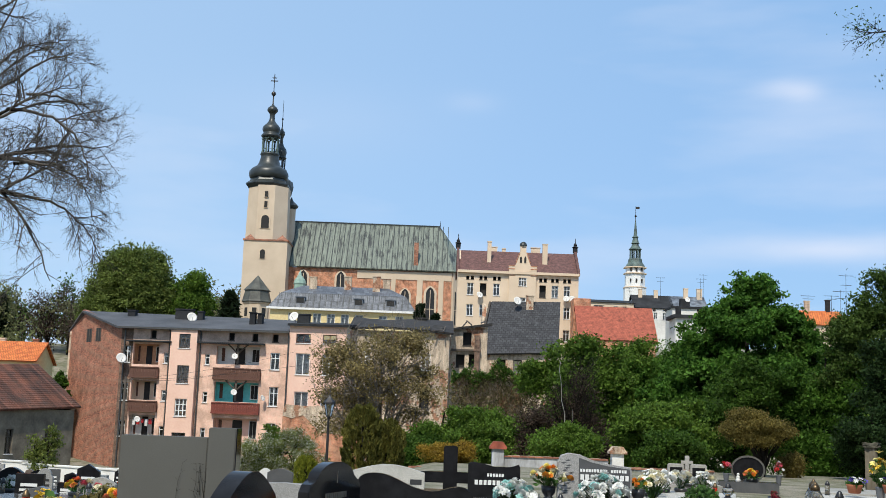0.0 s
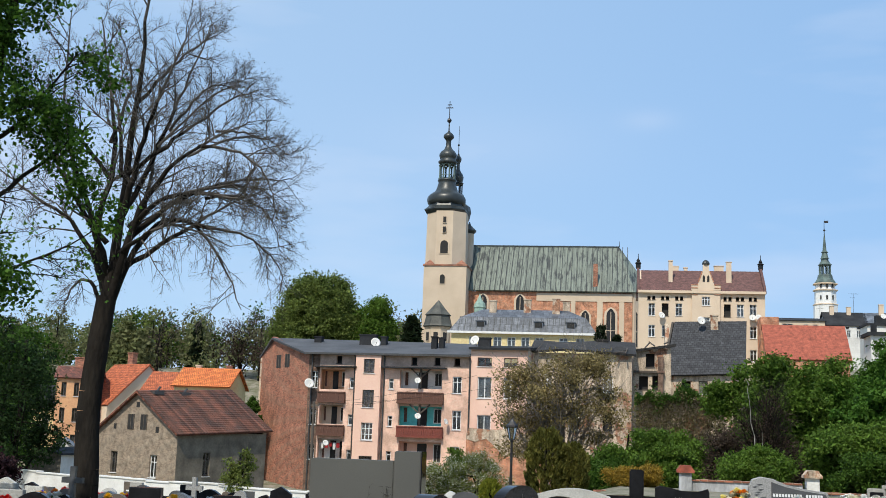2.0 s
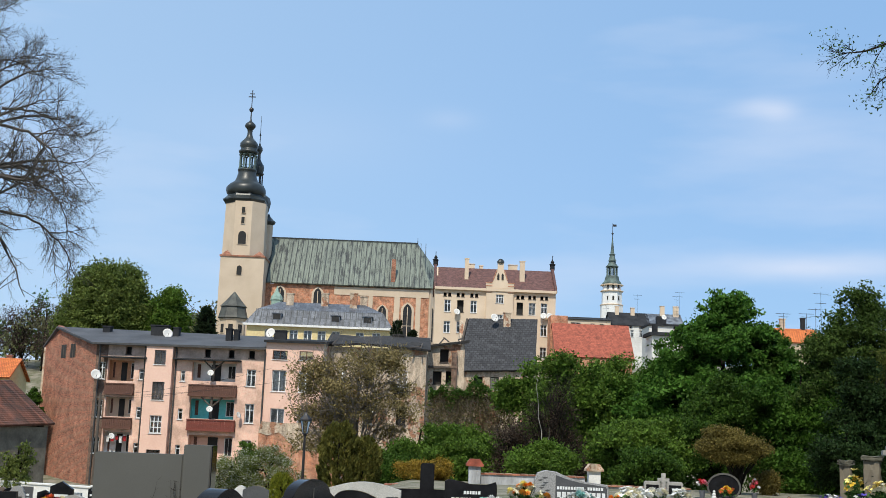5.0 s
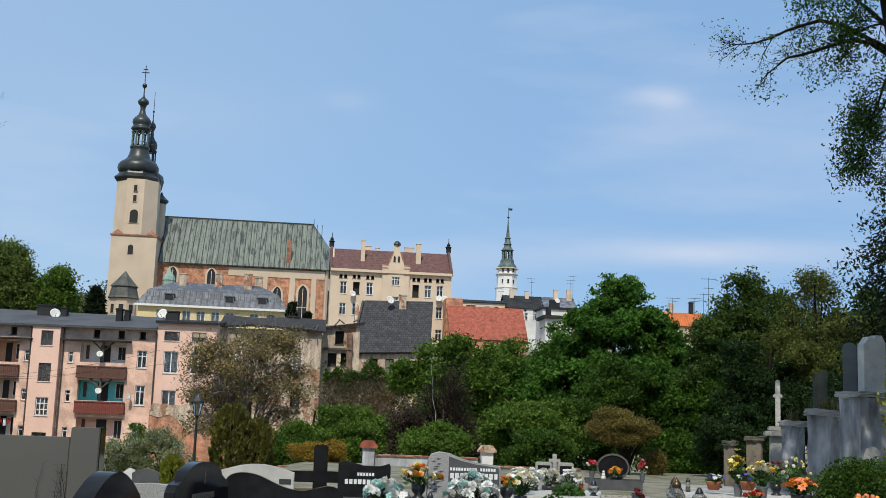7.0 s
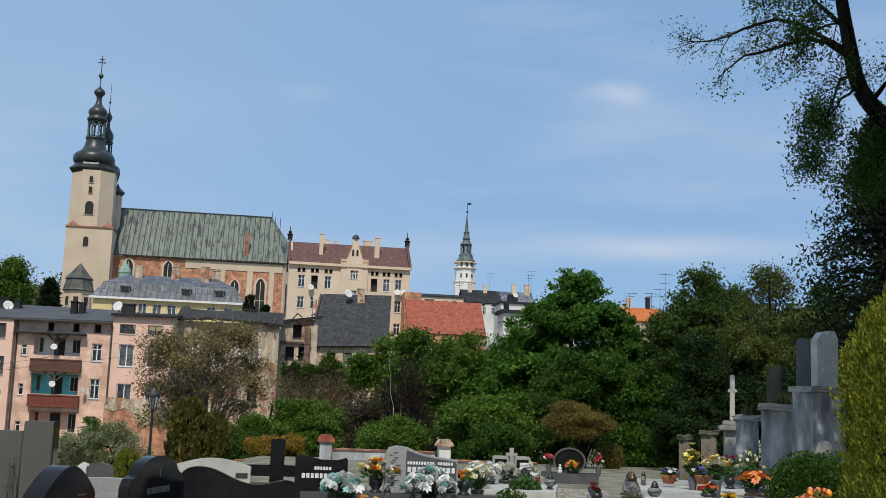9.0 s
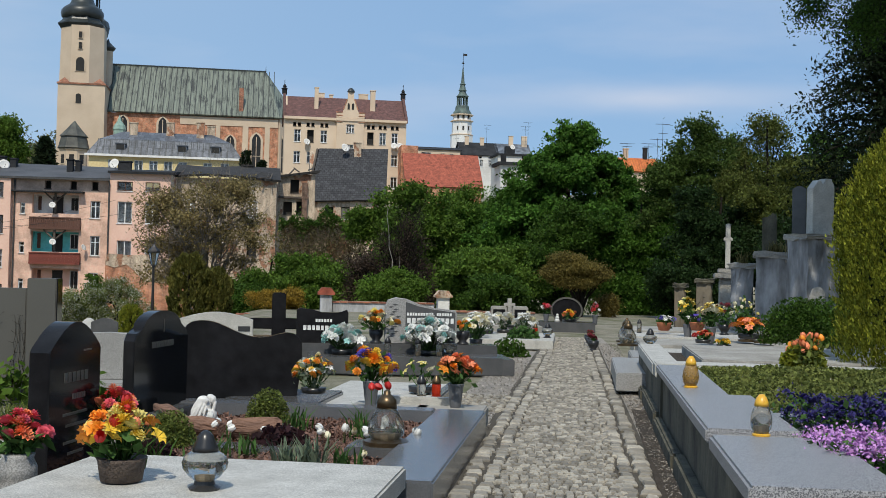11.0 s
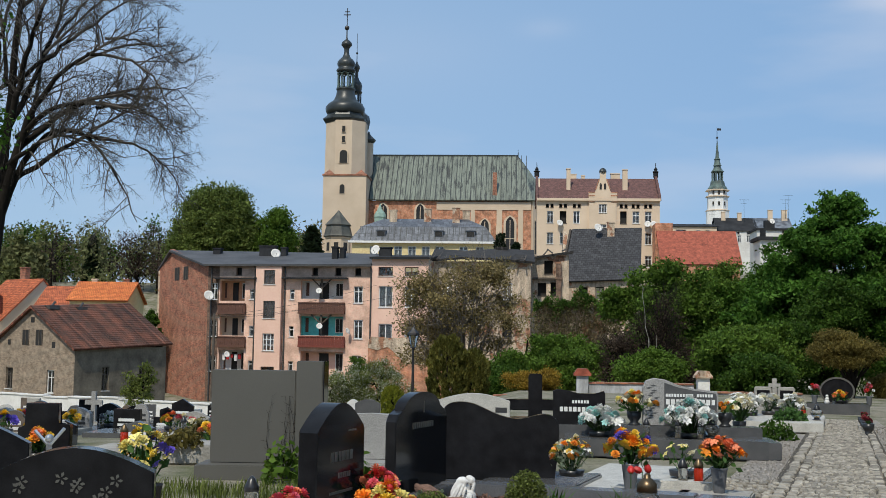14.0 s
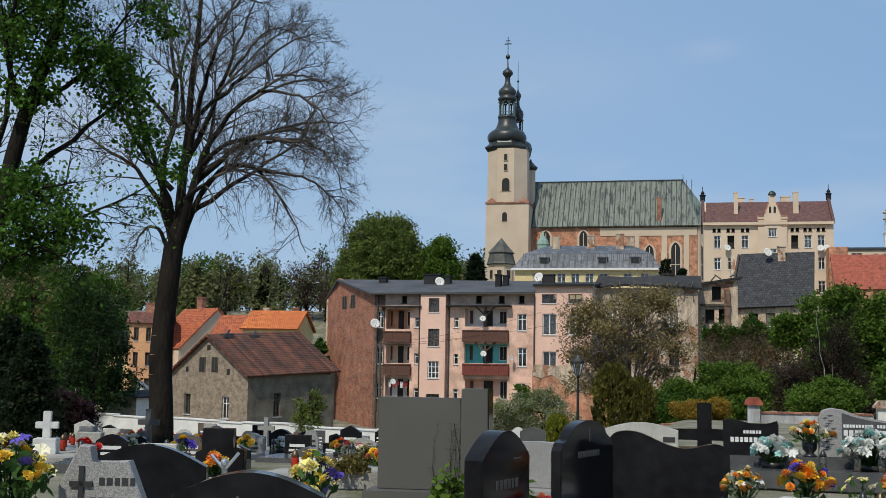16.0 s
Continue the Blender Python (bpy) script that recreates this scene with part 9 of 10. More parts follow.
# tall grey slab monument with its side pier
def slab_monument():
    th = thing("slab_monument", "tall dull grey stone slab monument with side pier", "grave monument", F(-3.1, 14.2, 0, 1.5))
    bm = bmesh.new()
    bx(bm, -0.68, 0.36, -0.12, 0.12, 0.16, 1.29)
    part("panel", bevel(bm, 0.01), ST["slab_grey"], th)
    bm = bmesh.new()
    bx(bm, 0.37, 0.70, -0.17, 0.17, 0.12, 1.41)
    part("pier", bevel(bm, 0.01), ST["slab_grey"], th)
    # added black plate: puts the shade of the pier's right face into colour
    bm = bmesh.new()
    bx(bm, 0.703, 0.715, -0.17, 0.2, 0.12, 1.41)
    part("side_plate", bm, ST["black"], th, "black plate giving the pier's side its shade")
    bm = bmesh.new()
    bx(bm, -0.8, 0.74, -0.4, 0.25, -0.05, 0.16)
    part("plinth", bevel(bm, 0.012), ST["slab_grey"], th)
    rnd = random.Random(3)
    segs = []
    for x in (0.02, 0.2, 0.26, 0.31, 0.34, 0.36):
        q = [(Vector((x, -0.15, 0.1)), 0.0032)]
        for k in range(8):
            q.append((q[-1][0] + Vector((rnd.gauss(0, 0.018), 0, 0.11)), 0.004 - 0.0004 * k))
            segs += to_segs([q[-1], (q[-1][0] + Vector((rnd.choice((-1, 1)) * rnd.uniform(0.02, 0.07), -0.01, rnd.uniform(-0.02, 0.05))), 0.001)])
        segs += to_segs(q)
    part("dry_climber", tubes_mesh("dry_climber", segs, BARK), None, th)


slab_monument()
tuft(F(-2.75, 13.5, 0.0), "wild green and brown plant by the grey slab", LEAF["green"], 0.5, 0.5, 200, 9, 0.07)
headstone("small speckled granite headstone", F(-1.84, 14.5, 0.2), [(-0.28, 0), (0.28, 0), (0.28, 0.5), (0.24, 0.56), (0.0, 0.57), (-0.24, 0.56), (-0.28, 0.5)], 0.14, "granite")
slab("grave_plinth", "granite plinth of a small headstone", F(-1.78, 14.3, 0), 0.8, 0.6, 0.2, "granite", cat="grave kerb")
headstone("low pale granite headstone with curved top", F(-0.63, 16.0, 0.1), round_top(1.0, 0.88, 0.1), 0.14, "terrazzo", [(0.38, 0.66, 0.16, 0.07)], "letter_dark")
headstone("small dark headstone by the blossom bush", F(-3.6, 27.5, -0.35), round_top(0.6, 0.7, 0.1), 0.14, "dark_polish")
headstone("small white headstone by the hedge", F(-4.1, 28.5, -0.3), round_top(0.3, 0.6, 0.1), 0.14, "white_stone")
headstone("small white headstone by the hedge", F(-2.75, 27.8, -0.3), round_top(0.4, 0.45, 0.04), 0.14, "white_stone")


def black_cross():
    th = thing("black_cross", "large black polished stone cross with flared arms", "gravestone", F(0.27, 20.3, 0))
    bm = bmesh.new()
    bx(bm, -0.12, 0.12, -0.09, 0.09, 0.25, 1.17)
    part("upright", bevel(bm, 0.02), ST["black"], th)
    bm = bmesh.new()
    prism(bm, [(-0.56, 0.54), (0.56, 0.54), (0.56, 0.72), (0.13, 0.73), (-0.13, 0.73), (-0.56, 0.72)], -0.085, 0.085, "y")
    part("crossbar", bevel(bm, 0.015), ST["black"], th)
    bm = bmesh.new()
    bx(bm, -0.5, 0.5, -0.25, 0.25, -0.05, 0.42)
    part("block", bevel(bm, 0.02), ST["black"], th)


black_cross()


def twin_panel_grave():
    """The double grave by the path: black stone on one side, granite with a dark panel on the other."""
    h = headstone("black headstone with white lettering and curved top", F(0.96, 18.95, 0.38), [(-0.42, 0), (0.42, 0), (0.42, 0.5), (0.4, 0.56), (0.25, 0.5), (0.0, 0.5), (-0.2, 0.56), (-0.36, 0.58), (-0.42, 0.55)], 0.12, "black",
                  ())
    bars(h, [(0.02, 0.38, 0.28, 0.05), (0.0, 0.26, 0.64, 0.075), (0.25, 0.16, 0.2, 0.03), (0.25, 0.1, 0.2, 0.03)], "letter_white", -0.06, True)
    h = headstone("granite headstone with dark panel and white lettering", F(2.58, 18.95, 0.40), [(-0.6, 0), (0.6, 0), (0.6, 0.5), (0.58, 0.56), (0.2, 0.6), (-0.05, 0.66), (-0.25, 0.74), (-0.42, 0.76), (-0.55, 0.72), (-0.6, 0.6)], 0.12, "granite")
    bm = outline_stone([(-0.26, 0.02), (0.57, 0.02), (0.57, 0.49), (0.55, 0.53), (0.2, 0.57), (-0.05, 0.62), (-0.26, 0.69)], 0.02, 0.004)
    part("panel", bm, ST["dark_polish"], h, m=pose(0, -0.065, 0))
    bars(h, [(-0.02, 0.49, 0.45, 0.048), (0.38, 0.49, 0.26, 0.048), (0.155, 0.385, 0.8, 0.085), (0.3, 0.30, 0.22, 0.032), (0.42, 0.245, 0.24, 0.032), (0.43, 0.17, 0.22, 0.032), (0.43, 0.11, 0.22, 0.032)], "letter_white", -0.077, True)
    bm = bmesh.new()
    for i in range(14):
        a, b = -0.5 + 0.05 * (i % 3) + 0.02 * math.sin(i * 5), 0.12 + 0.04 * i
        v = [bm.verts.new((a + dx, -0.064, b + dz)) for dx, dz in ((-0.05, 0), (0, 0.015), (0.05, 0.01), (0.0, -0.015))]
        bm.faces.new(v)
    part("carving", bm, ST["dark_polish"], h)
    slab("grave_plinth", "long dark polished plinth of a double grave", F(2.02, 19.0, 0.0), 3.65, 0.5, 0.40, "dark_polish", cat="grave kerb")
    slab("grave_slab", "dark polished slab of a double grave", F(2.3, 18.2, 0.0, -2), 3.2, 1.2, 0.26, "dark_polish")
    slab("grave_kerb", "dark polished front kerb of a double grave", F(2.5, 17.65, 0.0, 0), 2.4, 0.22, 0.28, "dark_polish", cat="grave kerb")


twin_panel_grave()
bouquet(F(1.25, 18.3, 0.26), "bunch of white and teal artificial flowers", ["white", "white", "teal", "white"], 60, 0.34, 0.32, "low", ["lily", "full", "full"], 0.08, 11, 60, 1.0, GREY_GREENS)
bouquet(F(2.65, 18.3, 0.26), "large bunch of white artificial lilies", ["white", "white", "teal", "white", "white"], 84, 0.42, 0.44, "low", ["lily", "full", "full"], 0.08, 12, 84, 1.0, GREY_GREENS)
bouquet(F(1.85, 19.0, 0.40), "vase of pale dried flowers", ["cream", "lemon", "cream", "orange"], 54, 0.36, 0.26, "black", ["lily", "full"], 0.062, 13, 54)
bouquet(F(3.3, 19.0, 0.40), "vase with orange and yellow flowers", ["orange", "yellow"], 8, 0.14, 0.16, "black", "full", 0.05, 14, 40)
bouquet(F(3.75, 20.2, 0.2), "dark vase beside white flowers", ["white", "cream"], 34, 0.34, 0.42, "black", ["lily", "full"], 0.07, 15, 60)
for x, y, z, k in ((2.42, 18.0, 0.26, "tall"), (2.75, 17.95, 0.26, "tall"), (1.95, 18.1, 0.26, "tall"), (2.95, 18.2, 0.26, "clear_black")):
    lantern(F(x, y, z), k)
# middle plots in front of the double grave
U_slab("grave_slab", "pale terrazzo slab between graves", -3.2, -1.75, 12.3, 15.6, -0.05, 0.08, "terrazzo")
U_slab("grave_kerb", "dark polished kerb strip between graves", -1.72, -1.6, 11.4, 14.6, -0.05, 0.2, "dark_polish", "grave kerb")
U_slab("grave_slab", "low dark polished slab before a wavy headstone", -4.0, -2.9, 12.0, 13.8, -0.03, 0.13, "dark_polish")
U_slab("grave_slab", "grey concrete slab behind the planted grave", -2.4, -1.0, 11.5, 12.2, -0.05, 0.2, "concrete")
U_slab("brick_kerb", "low pale brick kerb block", -2.2, -1.3, 12.0, 12.12, 0.0, 0.28, "terrazzo", "grave kerb")
bouquet(F(0.56, 12.5, 0.26), "bowl of mixed cream, orange and white flowers", ["cream", "orange", "white", "yellow", "lemon"], 46, 0.3, 0.4, "low", ["lily", "full"], 0.055, 16, 92, 0.8, GREY_GREENS)
bouquet(F(1.12, 11.9, 0.19), "tall vase of orange-yellow flowers with a violet bloom", ["yellow", "orange", "yellow", "orange", "violet", "yellow"], 46, 0.3, 0.32, "tall", "full", 0.075, 17, 92, 0.86)
bouquet(F(1.99, 11.8, 0.18), "tall vase of coral and orange lilies", ["coral", "orange", "coral"], 44, 0.28, 0.32, "tall", ["lily", "full"], 0.07, 18, 88, 0.84)
lantern(U(-1.75, 12.4, 0.18), "tall"), lantern(U(-1.6, 12.5, 0.18), "red_tall")
bouquet(U(-2.0, 14.2, 0.1), "pale yellow lily bunch leaning from its vase", ["lemon", "cream"], 7, 0.3, 0.3, "low", "lily", 0.07, 19, 30)


# ---- far end of the path ----
def twin_stones():
    th = thing("double_headstone", "double grey headstone with black plates and a cross", "gravestone", F(6.15, 28.6, 0.05, -6))
    for s in (-1, 1):
        bm = outline_stone([(-0.2, 0), (0.2, 0), (0.2, 0.44), (0.17, 0.48), (-0.17, 0.48), (-0.2, 0.44)], 0.16)
        st = part("stone", bm, ST["concrete"], th, m=pose(0.27 * s, 0, 0.24))
        bm = bmesh.new()
        bx(bm, -0.15, 0.15, -0.1, -0.08, 0.08, 0.4)
        pl = part("plate", bm, ST["black"], st)
        bars(pl, [(0, 0.3, 0.14, 0.05), (0, 0.17, 0.2, 0.03), (0, 0.12, 0.16, 0.025)], "letter_white", -0.1)
    bm = bmesh.new()
    bx(bm, -0.05, 0.05, -0.06, 0.06, 0.2, 0.92), bx(bm, -0.14, 0.14, -0.055, 0.055, 0.72, 0.8)
    part("cross", bm, ST["concrete"], th)
    bm = bmesh.new()
    bx(bm, -0.8, 0.8, -0.4, 0.3, -0.05, 0.24)
    part("plinth", bm, ST["concrete"], th)


twin_stones()
bouquet(F(6.15, 28.3, 0.25), "dark red flowers between double stones", ["burgundy", "burgundy", "pink"], 12, 0.14, 0.16, "low", "full", 0.05, 21, 60)
slab("grave_slab", "pale grave border crowded with white flowers", F(5.4, 25.5, 0, -15), 2.2, 3.2, 0.2, "terrazzo")
for i, (x, y) in enumerate(((4.7, 25.2), (5.1, 26.2), (5.6, 26.6), (5.9, 25.6), (4.5, 24.4))):
    bouquet(F(x, y, 0.2), "bunch of white flowers on a pale grave", ["white", "cream", "white"], 30, 0.3, 0.36, "low", ["lily", "full"], 0.08, 22 + i, 40, 1.0, GREY_GREENS)
tuft(F(5.6, 24.6, 0.2), "small green cushion plant on a grave", GREENS, 0.7, 0.25, 700, 31, 0.05)
tuft(F(4.7, 21.8, 0.0), "dark green plant at the path's edge", LEAF["deep"], 0.8, 0.35, 700, 32, 0.05)
lantern(F(6.2, 24.8, 0.2), "clear_black"), lantern(F(6.0, 25.1, 0.2), "red_tall")


def end_monument():
    th = thing("dark_monument", "dark stone monument with oval niche at the path's end", "grave monument", F(8.6, 32.2, -0.02, -14))
    bm = bmesh.new()
    bx(bm, -0.8, 0.8, -0.7, 0.3, -0.05, 0.28)
    part("plinth", bevel(bm, 0.02), ST["dark_polish"], th)
    bm = bmesh.new()
    o = [(0.46 * math.cos(math.tau * i / 28), 0.6 + 0.38 * math.sin(math.tau * i / 28)) for i in range(28)]
    prism(bm, o, 0.0, 0.16, "y")
    oval = part("oval_stone", bm, ST["black"], th)
    bm = bmesh.new()
    ring = [(0.46, 0.38), (0.41, 0.33)]
    for i in range(28):
        q = []
        for k, (rx, rz) in enumerate(ring):
            for j in (i, i + 1):
                q.append(bm.verts.new((rx * math.cos(math.tau * j / 28), -0.03, 0.6 + rz * math.sin(math.tau * j / 28))))
        bm.faces.new((q[0], q[1], q[3], q[2]))
    part("rim", bm, ST["slab_grey"], oval)
    bm = bmesh.new()
    bx(bm, -0.12, 0.12, -0.4, -0.2, 0.28, 0.34)
    part("stand", bm, ST["concrete"], th)


end_monument()
bouquet(F(8.6, 31.8, 0.28), "orange flowers before the dark monument", ["orange", "coral", "yellow"], 20, 0.26, 0.2, "low", "full", 0.07, 41, 60)
bouquet(F(7.95, 32.0, 0.2), "red and white flowers beside the monument", ["red", "white", "pink"], 14, 0.15, 0.36, "tall", "full", 0.08, 42, 40, 0.85)
bouquet(F(9.3, 31.7, 0.2), "red and white flowers beside the monument", ["red", "white", "pink"], 14, 0.15, 0.36, "tall", "full", 0.08, 43, 40, 0.85)
bm = bmesh.new()
for z, s in ((0.05, 0.07), (0.13, 0.055), (0.21, 0.04)):
    r = bmesh.ops.create_icosphere(bm, subdivisions=2, radius=s)
    bmesh.ops.translate(bm, verts=r["verts"], vec=(0, 0, z))
tagged(part("white_figurine", bm, ST["white_stone"], m=F(8.2, 31.7, 0.25), smooth=True), "small white figurine on a dark plinth", "statuette")


# ---- raised graves on the other side of the path ----
def raised_terrace():
    th = tagged(new("wall_path_side"), "dark weathered low retaining wall beside the path", "wall", kind="structure")
    for i in range(5):
        b0 = 4.2 + i * 2.7
        part("wall_panel", stone_block(0.16, 2.67, 0.60 + 0.01 * (i % 2), 0.02), ST["dark_concrete"], th, m=U(0.88 + 0.012 * (i % 3), b0 + 1.35, -0.02, 0.3 * (-1) ** i))
        part("foot_course", stone_block(0.1, 2.5, 0.16 + 0.03 * (i % 2), 0.02), ST["dark_concrete"], th, m=U(0.77 + 0.008 * (i % 2), b0 + 1.4, -0.02))
    # narrow dark strip laid over the gravel at the wall's foot
    U_slab("earth_strip", "dark soil-coloured strip along the wall's foot", 0.55, 0.74, 4.4, 14.0, -0.05, 0.012, "soil", "earth")
    U_slab("terrace_fill", "earth fill of the raised graves", 0.95, 6.5, 4.2, 17.5, -0.05, 0.48, "soil", "earth")


raised_terrace()
U_slab("grave_kerb", "speckled granite kerb slab of a raised grave", 0.72, 1.42, 5.17, 6.82, 0.605, 0.70, "grey_granite", "grave kerb")
U_slab("grave_kerb", "speckled granite kerb slab of a raised grave", 1.42, 3.6, 5.17, 5.6, 0.55, 0.70, "grey_granite", "grave kerb")
U_slab("grave_kerb", "granite kerb slab of a raised grave", 0.76, 1.35, 7.4, 9.6, 0.565, 0.66, "grey_granite", "grave kerb")
U_slab("gravel_bed", "dark gravel strip between granite kerbs", 0.85, 3.4, 6.84, 7.38, 0.5, 0.63, "gravel", "gravel")
U_slab("grave_kerb", "granite kerb strip of a raised grave", 0.775, 1.2, 9.65, 12.9, 0.555, 0.64, "grey_granite", "grave kerb")
U_slab("grave_kerb", "pale stone kerb along the raised graves", 0.775, 5.8, 13.0, 13.5, 0.48, 0.64, "terrazzo", "grave kerb")
U_slab("grave_kerb", "pale stone kerb along the raised graves", 0.775, 1.1, 13.6, 17.4, 0.46, 0.605, "terrazzo", "grave kerb")
U_slab("grave_kerb", "pale stone edging between raised graves", 1.3, 5.5, 8.3, 8.6, 0.50, 0.64, "grey_granite", "grave kerb")
U_slab("grave_kerb", "white stone edging of a raised grave", 1.9, 4.0, 4.3, 4.75, 0.5, 0.66, "terrazzo", "grave kerb")


def carpet(name, label, a0, a1, b0, b1, z, mat, n, size, seed, h=0.06, extra=None):
    """Low ground-cover plants filling a bed, swelling towards its middle."""
    rng = np.random.default_rng(seed)
    a, b = rng.uniform(a0, a1, n), rng.uniform(b0, b1, n)
    e = np.minimum(np.minimum(a - a0, a1 - a), np.minimum(b - b0, b1 - b))
    zz = z + np.clip(e * 1.2, 0, 1) * h * (0.7 + 0.3 * np.sin(a * 9) * np.sin(b * 8)) + rng.uniform(-0.02, 0.03, n)
    P = np.stack([a * CA - b * SA, a * SA + b * CA, zz], 1)
    tagged(part(name, leaves_mesh(name, P, size, mat, rng, 0.9), None), label, "ground cover", kind="stuff")


COVER = mk_leaf("juniper_cover", (0.21, 0.23, 0.06), (0.10, 0.125, 0.035), 3.0)
carpet("juniper_carpet", "creeping green juniper covering a raised grave", 1.2, 5.4, 8.55, 12.95, 0.60, COVER, 42000, 0.028, 51, 0.12)
carpet("grass_patch", "bright green moss patch on a raised grave", 1.5, 3.4, 5.55, 6.3, 0.6, GREENS, 7000, 0.03, 52, 0.05)


def pansies(label, spots, colour, kind, size, group):
    rnd = random.Random(len(spots))
    th = thing("flower_cushion", label, "flowers", U(*spots[0][:2], 0.6))
    inv = th.matrix_basis.inverted()
    for a, b, z in spots:
        part("flower", flower_mesh(kind, colour), None, th, m=inv @ U(a, b, z, rnd.uniform(0, 360)) @ pose(0, 0, 0, rnd.uniform(-50, 20), rnd.uniform(-30, 30)) @ Matrix.Scale(size * rnd.uniform(0.8, 1.2), 4))
    rng = np.random.default_rng(len(spots))
    C = np.array([tuple(inv @ U(a, b, z - 0.05).translation) for a, b, z in spots for _ in range(6)]) + rng.normal(size=(6 * len(spots), 3)) * 0.04
    part("foliage", leaves_mesh("foliage", C, 0.04, GREENS, rng, 0.5), None, th)
    C = np.array([tuple(inv @ U(a, b, z).translation) for a, b, z in spots for _ in range(24)]) + rng.normal(size=(24 * len(spots), 3)) * np.array([0.05, 0.05, 0.025])
    part("petal_cushion", leaves_mesh("petal_cushion", C, 0.018, PETAL[colour], rng, 0.8, 1.1), None, th)


rndp = random.Random(8)
pansies("dark violet pansies in bloom", [(1.38 + rndp.uniform(0, 1.45), 7.4 + rndp.uniform(0, 0.9), 0.66 + rndp.uniform(0, 0.17)) for _ in range(230)], "navy", "full", 0.034, "pansies")
pansies("cushion of lilac phlox in bloom", [(1.3 + rndp.uniform(0, 0.9), 6.2 + rndp.uniform(0, 0.7), 0.68 + rndp.uniform(0, 0.07)) for _ in range(300)], "lilac", "full", 0.018, "phlox")
lantern(F(3.71, 9.66, 0.64), "amber", "amber glass lantern with yellow cap", 0.9)
lantern(F(2.85, 6.3, 0.70), "yellow", "clear glass lantern with yellow cap", 0.78)
lantern(U(1.62, 5.05, 0.70), "red_tall", "tall red glass lantern with bronze cap", 1.15)
bouquet(F(6.02, 12.0, 0.58), "coral tulips with leafy stems in a low bowl", ["coral", "coral", "orange"], 20, 0.34, 0.4, "low", "tulip", 0.075, 61, 420, 0.8, LEAF["olive_green"])
tuft(F(5.95, 12.1, 0.6), "yellow-green bushy plant beside tulips", LEAF["gold"], 0.5, 0.3, 900, 62, 0.05)
# loose granite step and plots further on
U_slab("granite_block", "speckled granite slab lying by the path", 0.42, 1.1, 15.7, 18.7, 0.05, 0.30, "granite", "stone slab")
U_slab("granite_block", "small granite kerb block", 0.75, 1.15, 18.9, 20.6, 0.0, 0.3, "granite", "stone slab")
for i, (a0, a1, b0, b1, z, mt) in enumerate(((1.2, 4.2, 18.4, 20.8, 0.34, "terrazzo"), (1.0, 4.4, 21.4, 23.6, 0.36, "concrete"), (1.0, 4.8, 24.2, 26.2, 0.36, "terrazzo"), (1.0, 5.5, 27.0, 29.4, 0.36, "concrete"), (1.4, 5.2, 14.2, 17.2, 0.62, "concrete"), (5.0, 8.0, 19, 22, 0.4, "concrete"))):
    U_slab("grave_slab", "flat %s tomb slab beside the path" % ("pale terrazzo" if mt == "terrazzo" else "grey concrete"), a0, a1, b0, b1, -0.05, z, mt)
for x, y, z, k in ((6.75, 20.9, 0.36, "big"), (6.55, 20.2, 0.34, "big"), (6.9, 20.0, 0.34, "clear_black"), (9.2, 21.0, 0.4, "big"), (9.35, 20.6, 0.4, "big"), (8.2, 24.5, 0.36, "tall"), (10.6, 27, 0.36, "tall")):
    lantern(F(x, y, z), k)
for i in range(5):
    bouquet(F(6.9 + 0.15 * i, 23.6 + 0.6 * i, 0.0), "dark lantern group at the path's edge", ["burgundy"], 3, 0.05, 0.1, "black", "full", 0.05, 70 + i, 8)
bouquet(F(8.59, 24.0, 0.44), "terracotta pot of white and violet pansies", ["white", "violet", "navy"], 20, 0.24, 0.14, "clay", "lily", 0.06, 63, 100, 1.0)
bouquet(F(8.95, 23.0, 0.5), "terracotta pot of white and violet pansies", ["white", "violet", "navy"], 20, 0.24, 0.14, "clay", "lily", 0.06, 64, 100, 1.0)
bouquet(F(8.82, 23.2, 0.3), "tall bunch of yellow flowers", ["lemon", "yellow"], 22, 0.18, 0.62, "tall", "lily", 0.08, 65, 120)
bouquet(F(8.04, 20.0, 0.4), "yellow and cream lilies in a vase", ["yellow", "lemon", "cream"], 26, 0.26, 0.4, "tall", "lily", 0.085, 66, 120)
bouquet(F(7.35, 18.6, 0.5), "red and orange flowers in a bowl", ["red", "coral"], 14, 0.2, 0.16, "low", "full", 0.06, 67, 70, 0.8)
bouquet(F(7.55, 18.2, 0.45), "small pot of bright yellow flowers", ["yellow"], 16, 0.18, 0.1, "low", "full", 0.05, 68, 50, 0.7)
bouquet(F(7.89, 18.0, 0.62), "orange lilies in a dark bowl", ["orange", "orange", "coral"], 30, 0.28, 0.22, "low", "lily", 0.08, 69, 90)
bouquet(F(9.1, 21.0, 0.42), "tall cream tulips in a vase", ["cream", "lemon"], 14, 0.3, 0.42, "tall", "tulip", 0.07, 75, 140)
bouquet(F(9.3, 22.4, 0.45), "vase with dried pink and brown flowers", ["cream", "burgundy"], 16, 0.26, 0.45, "black", "full", 0.06, 76, 90, 1.0)
tuft(F(8.75, 18.0, 0.55), "dark green cushion shrub", LEAF["deep"], 1.25, 0.75, 7000, 77, 0.035, "shrub", "low_shrub")
tuft(F(9.6, 18.6, 0.5), "dark green cushion shrub", LEAF["deep"], 1.5, 0.8, 7000, 78, 0.035, "shrub", "low_shrub")


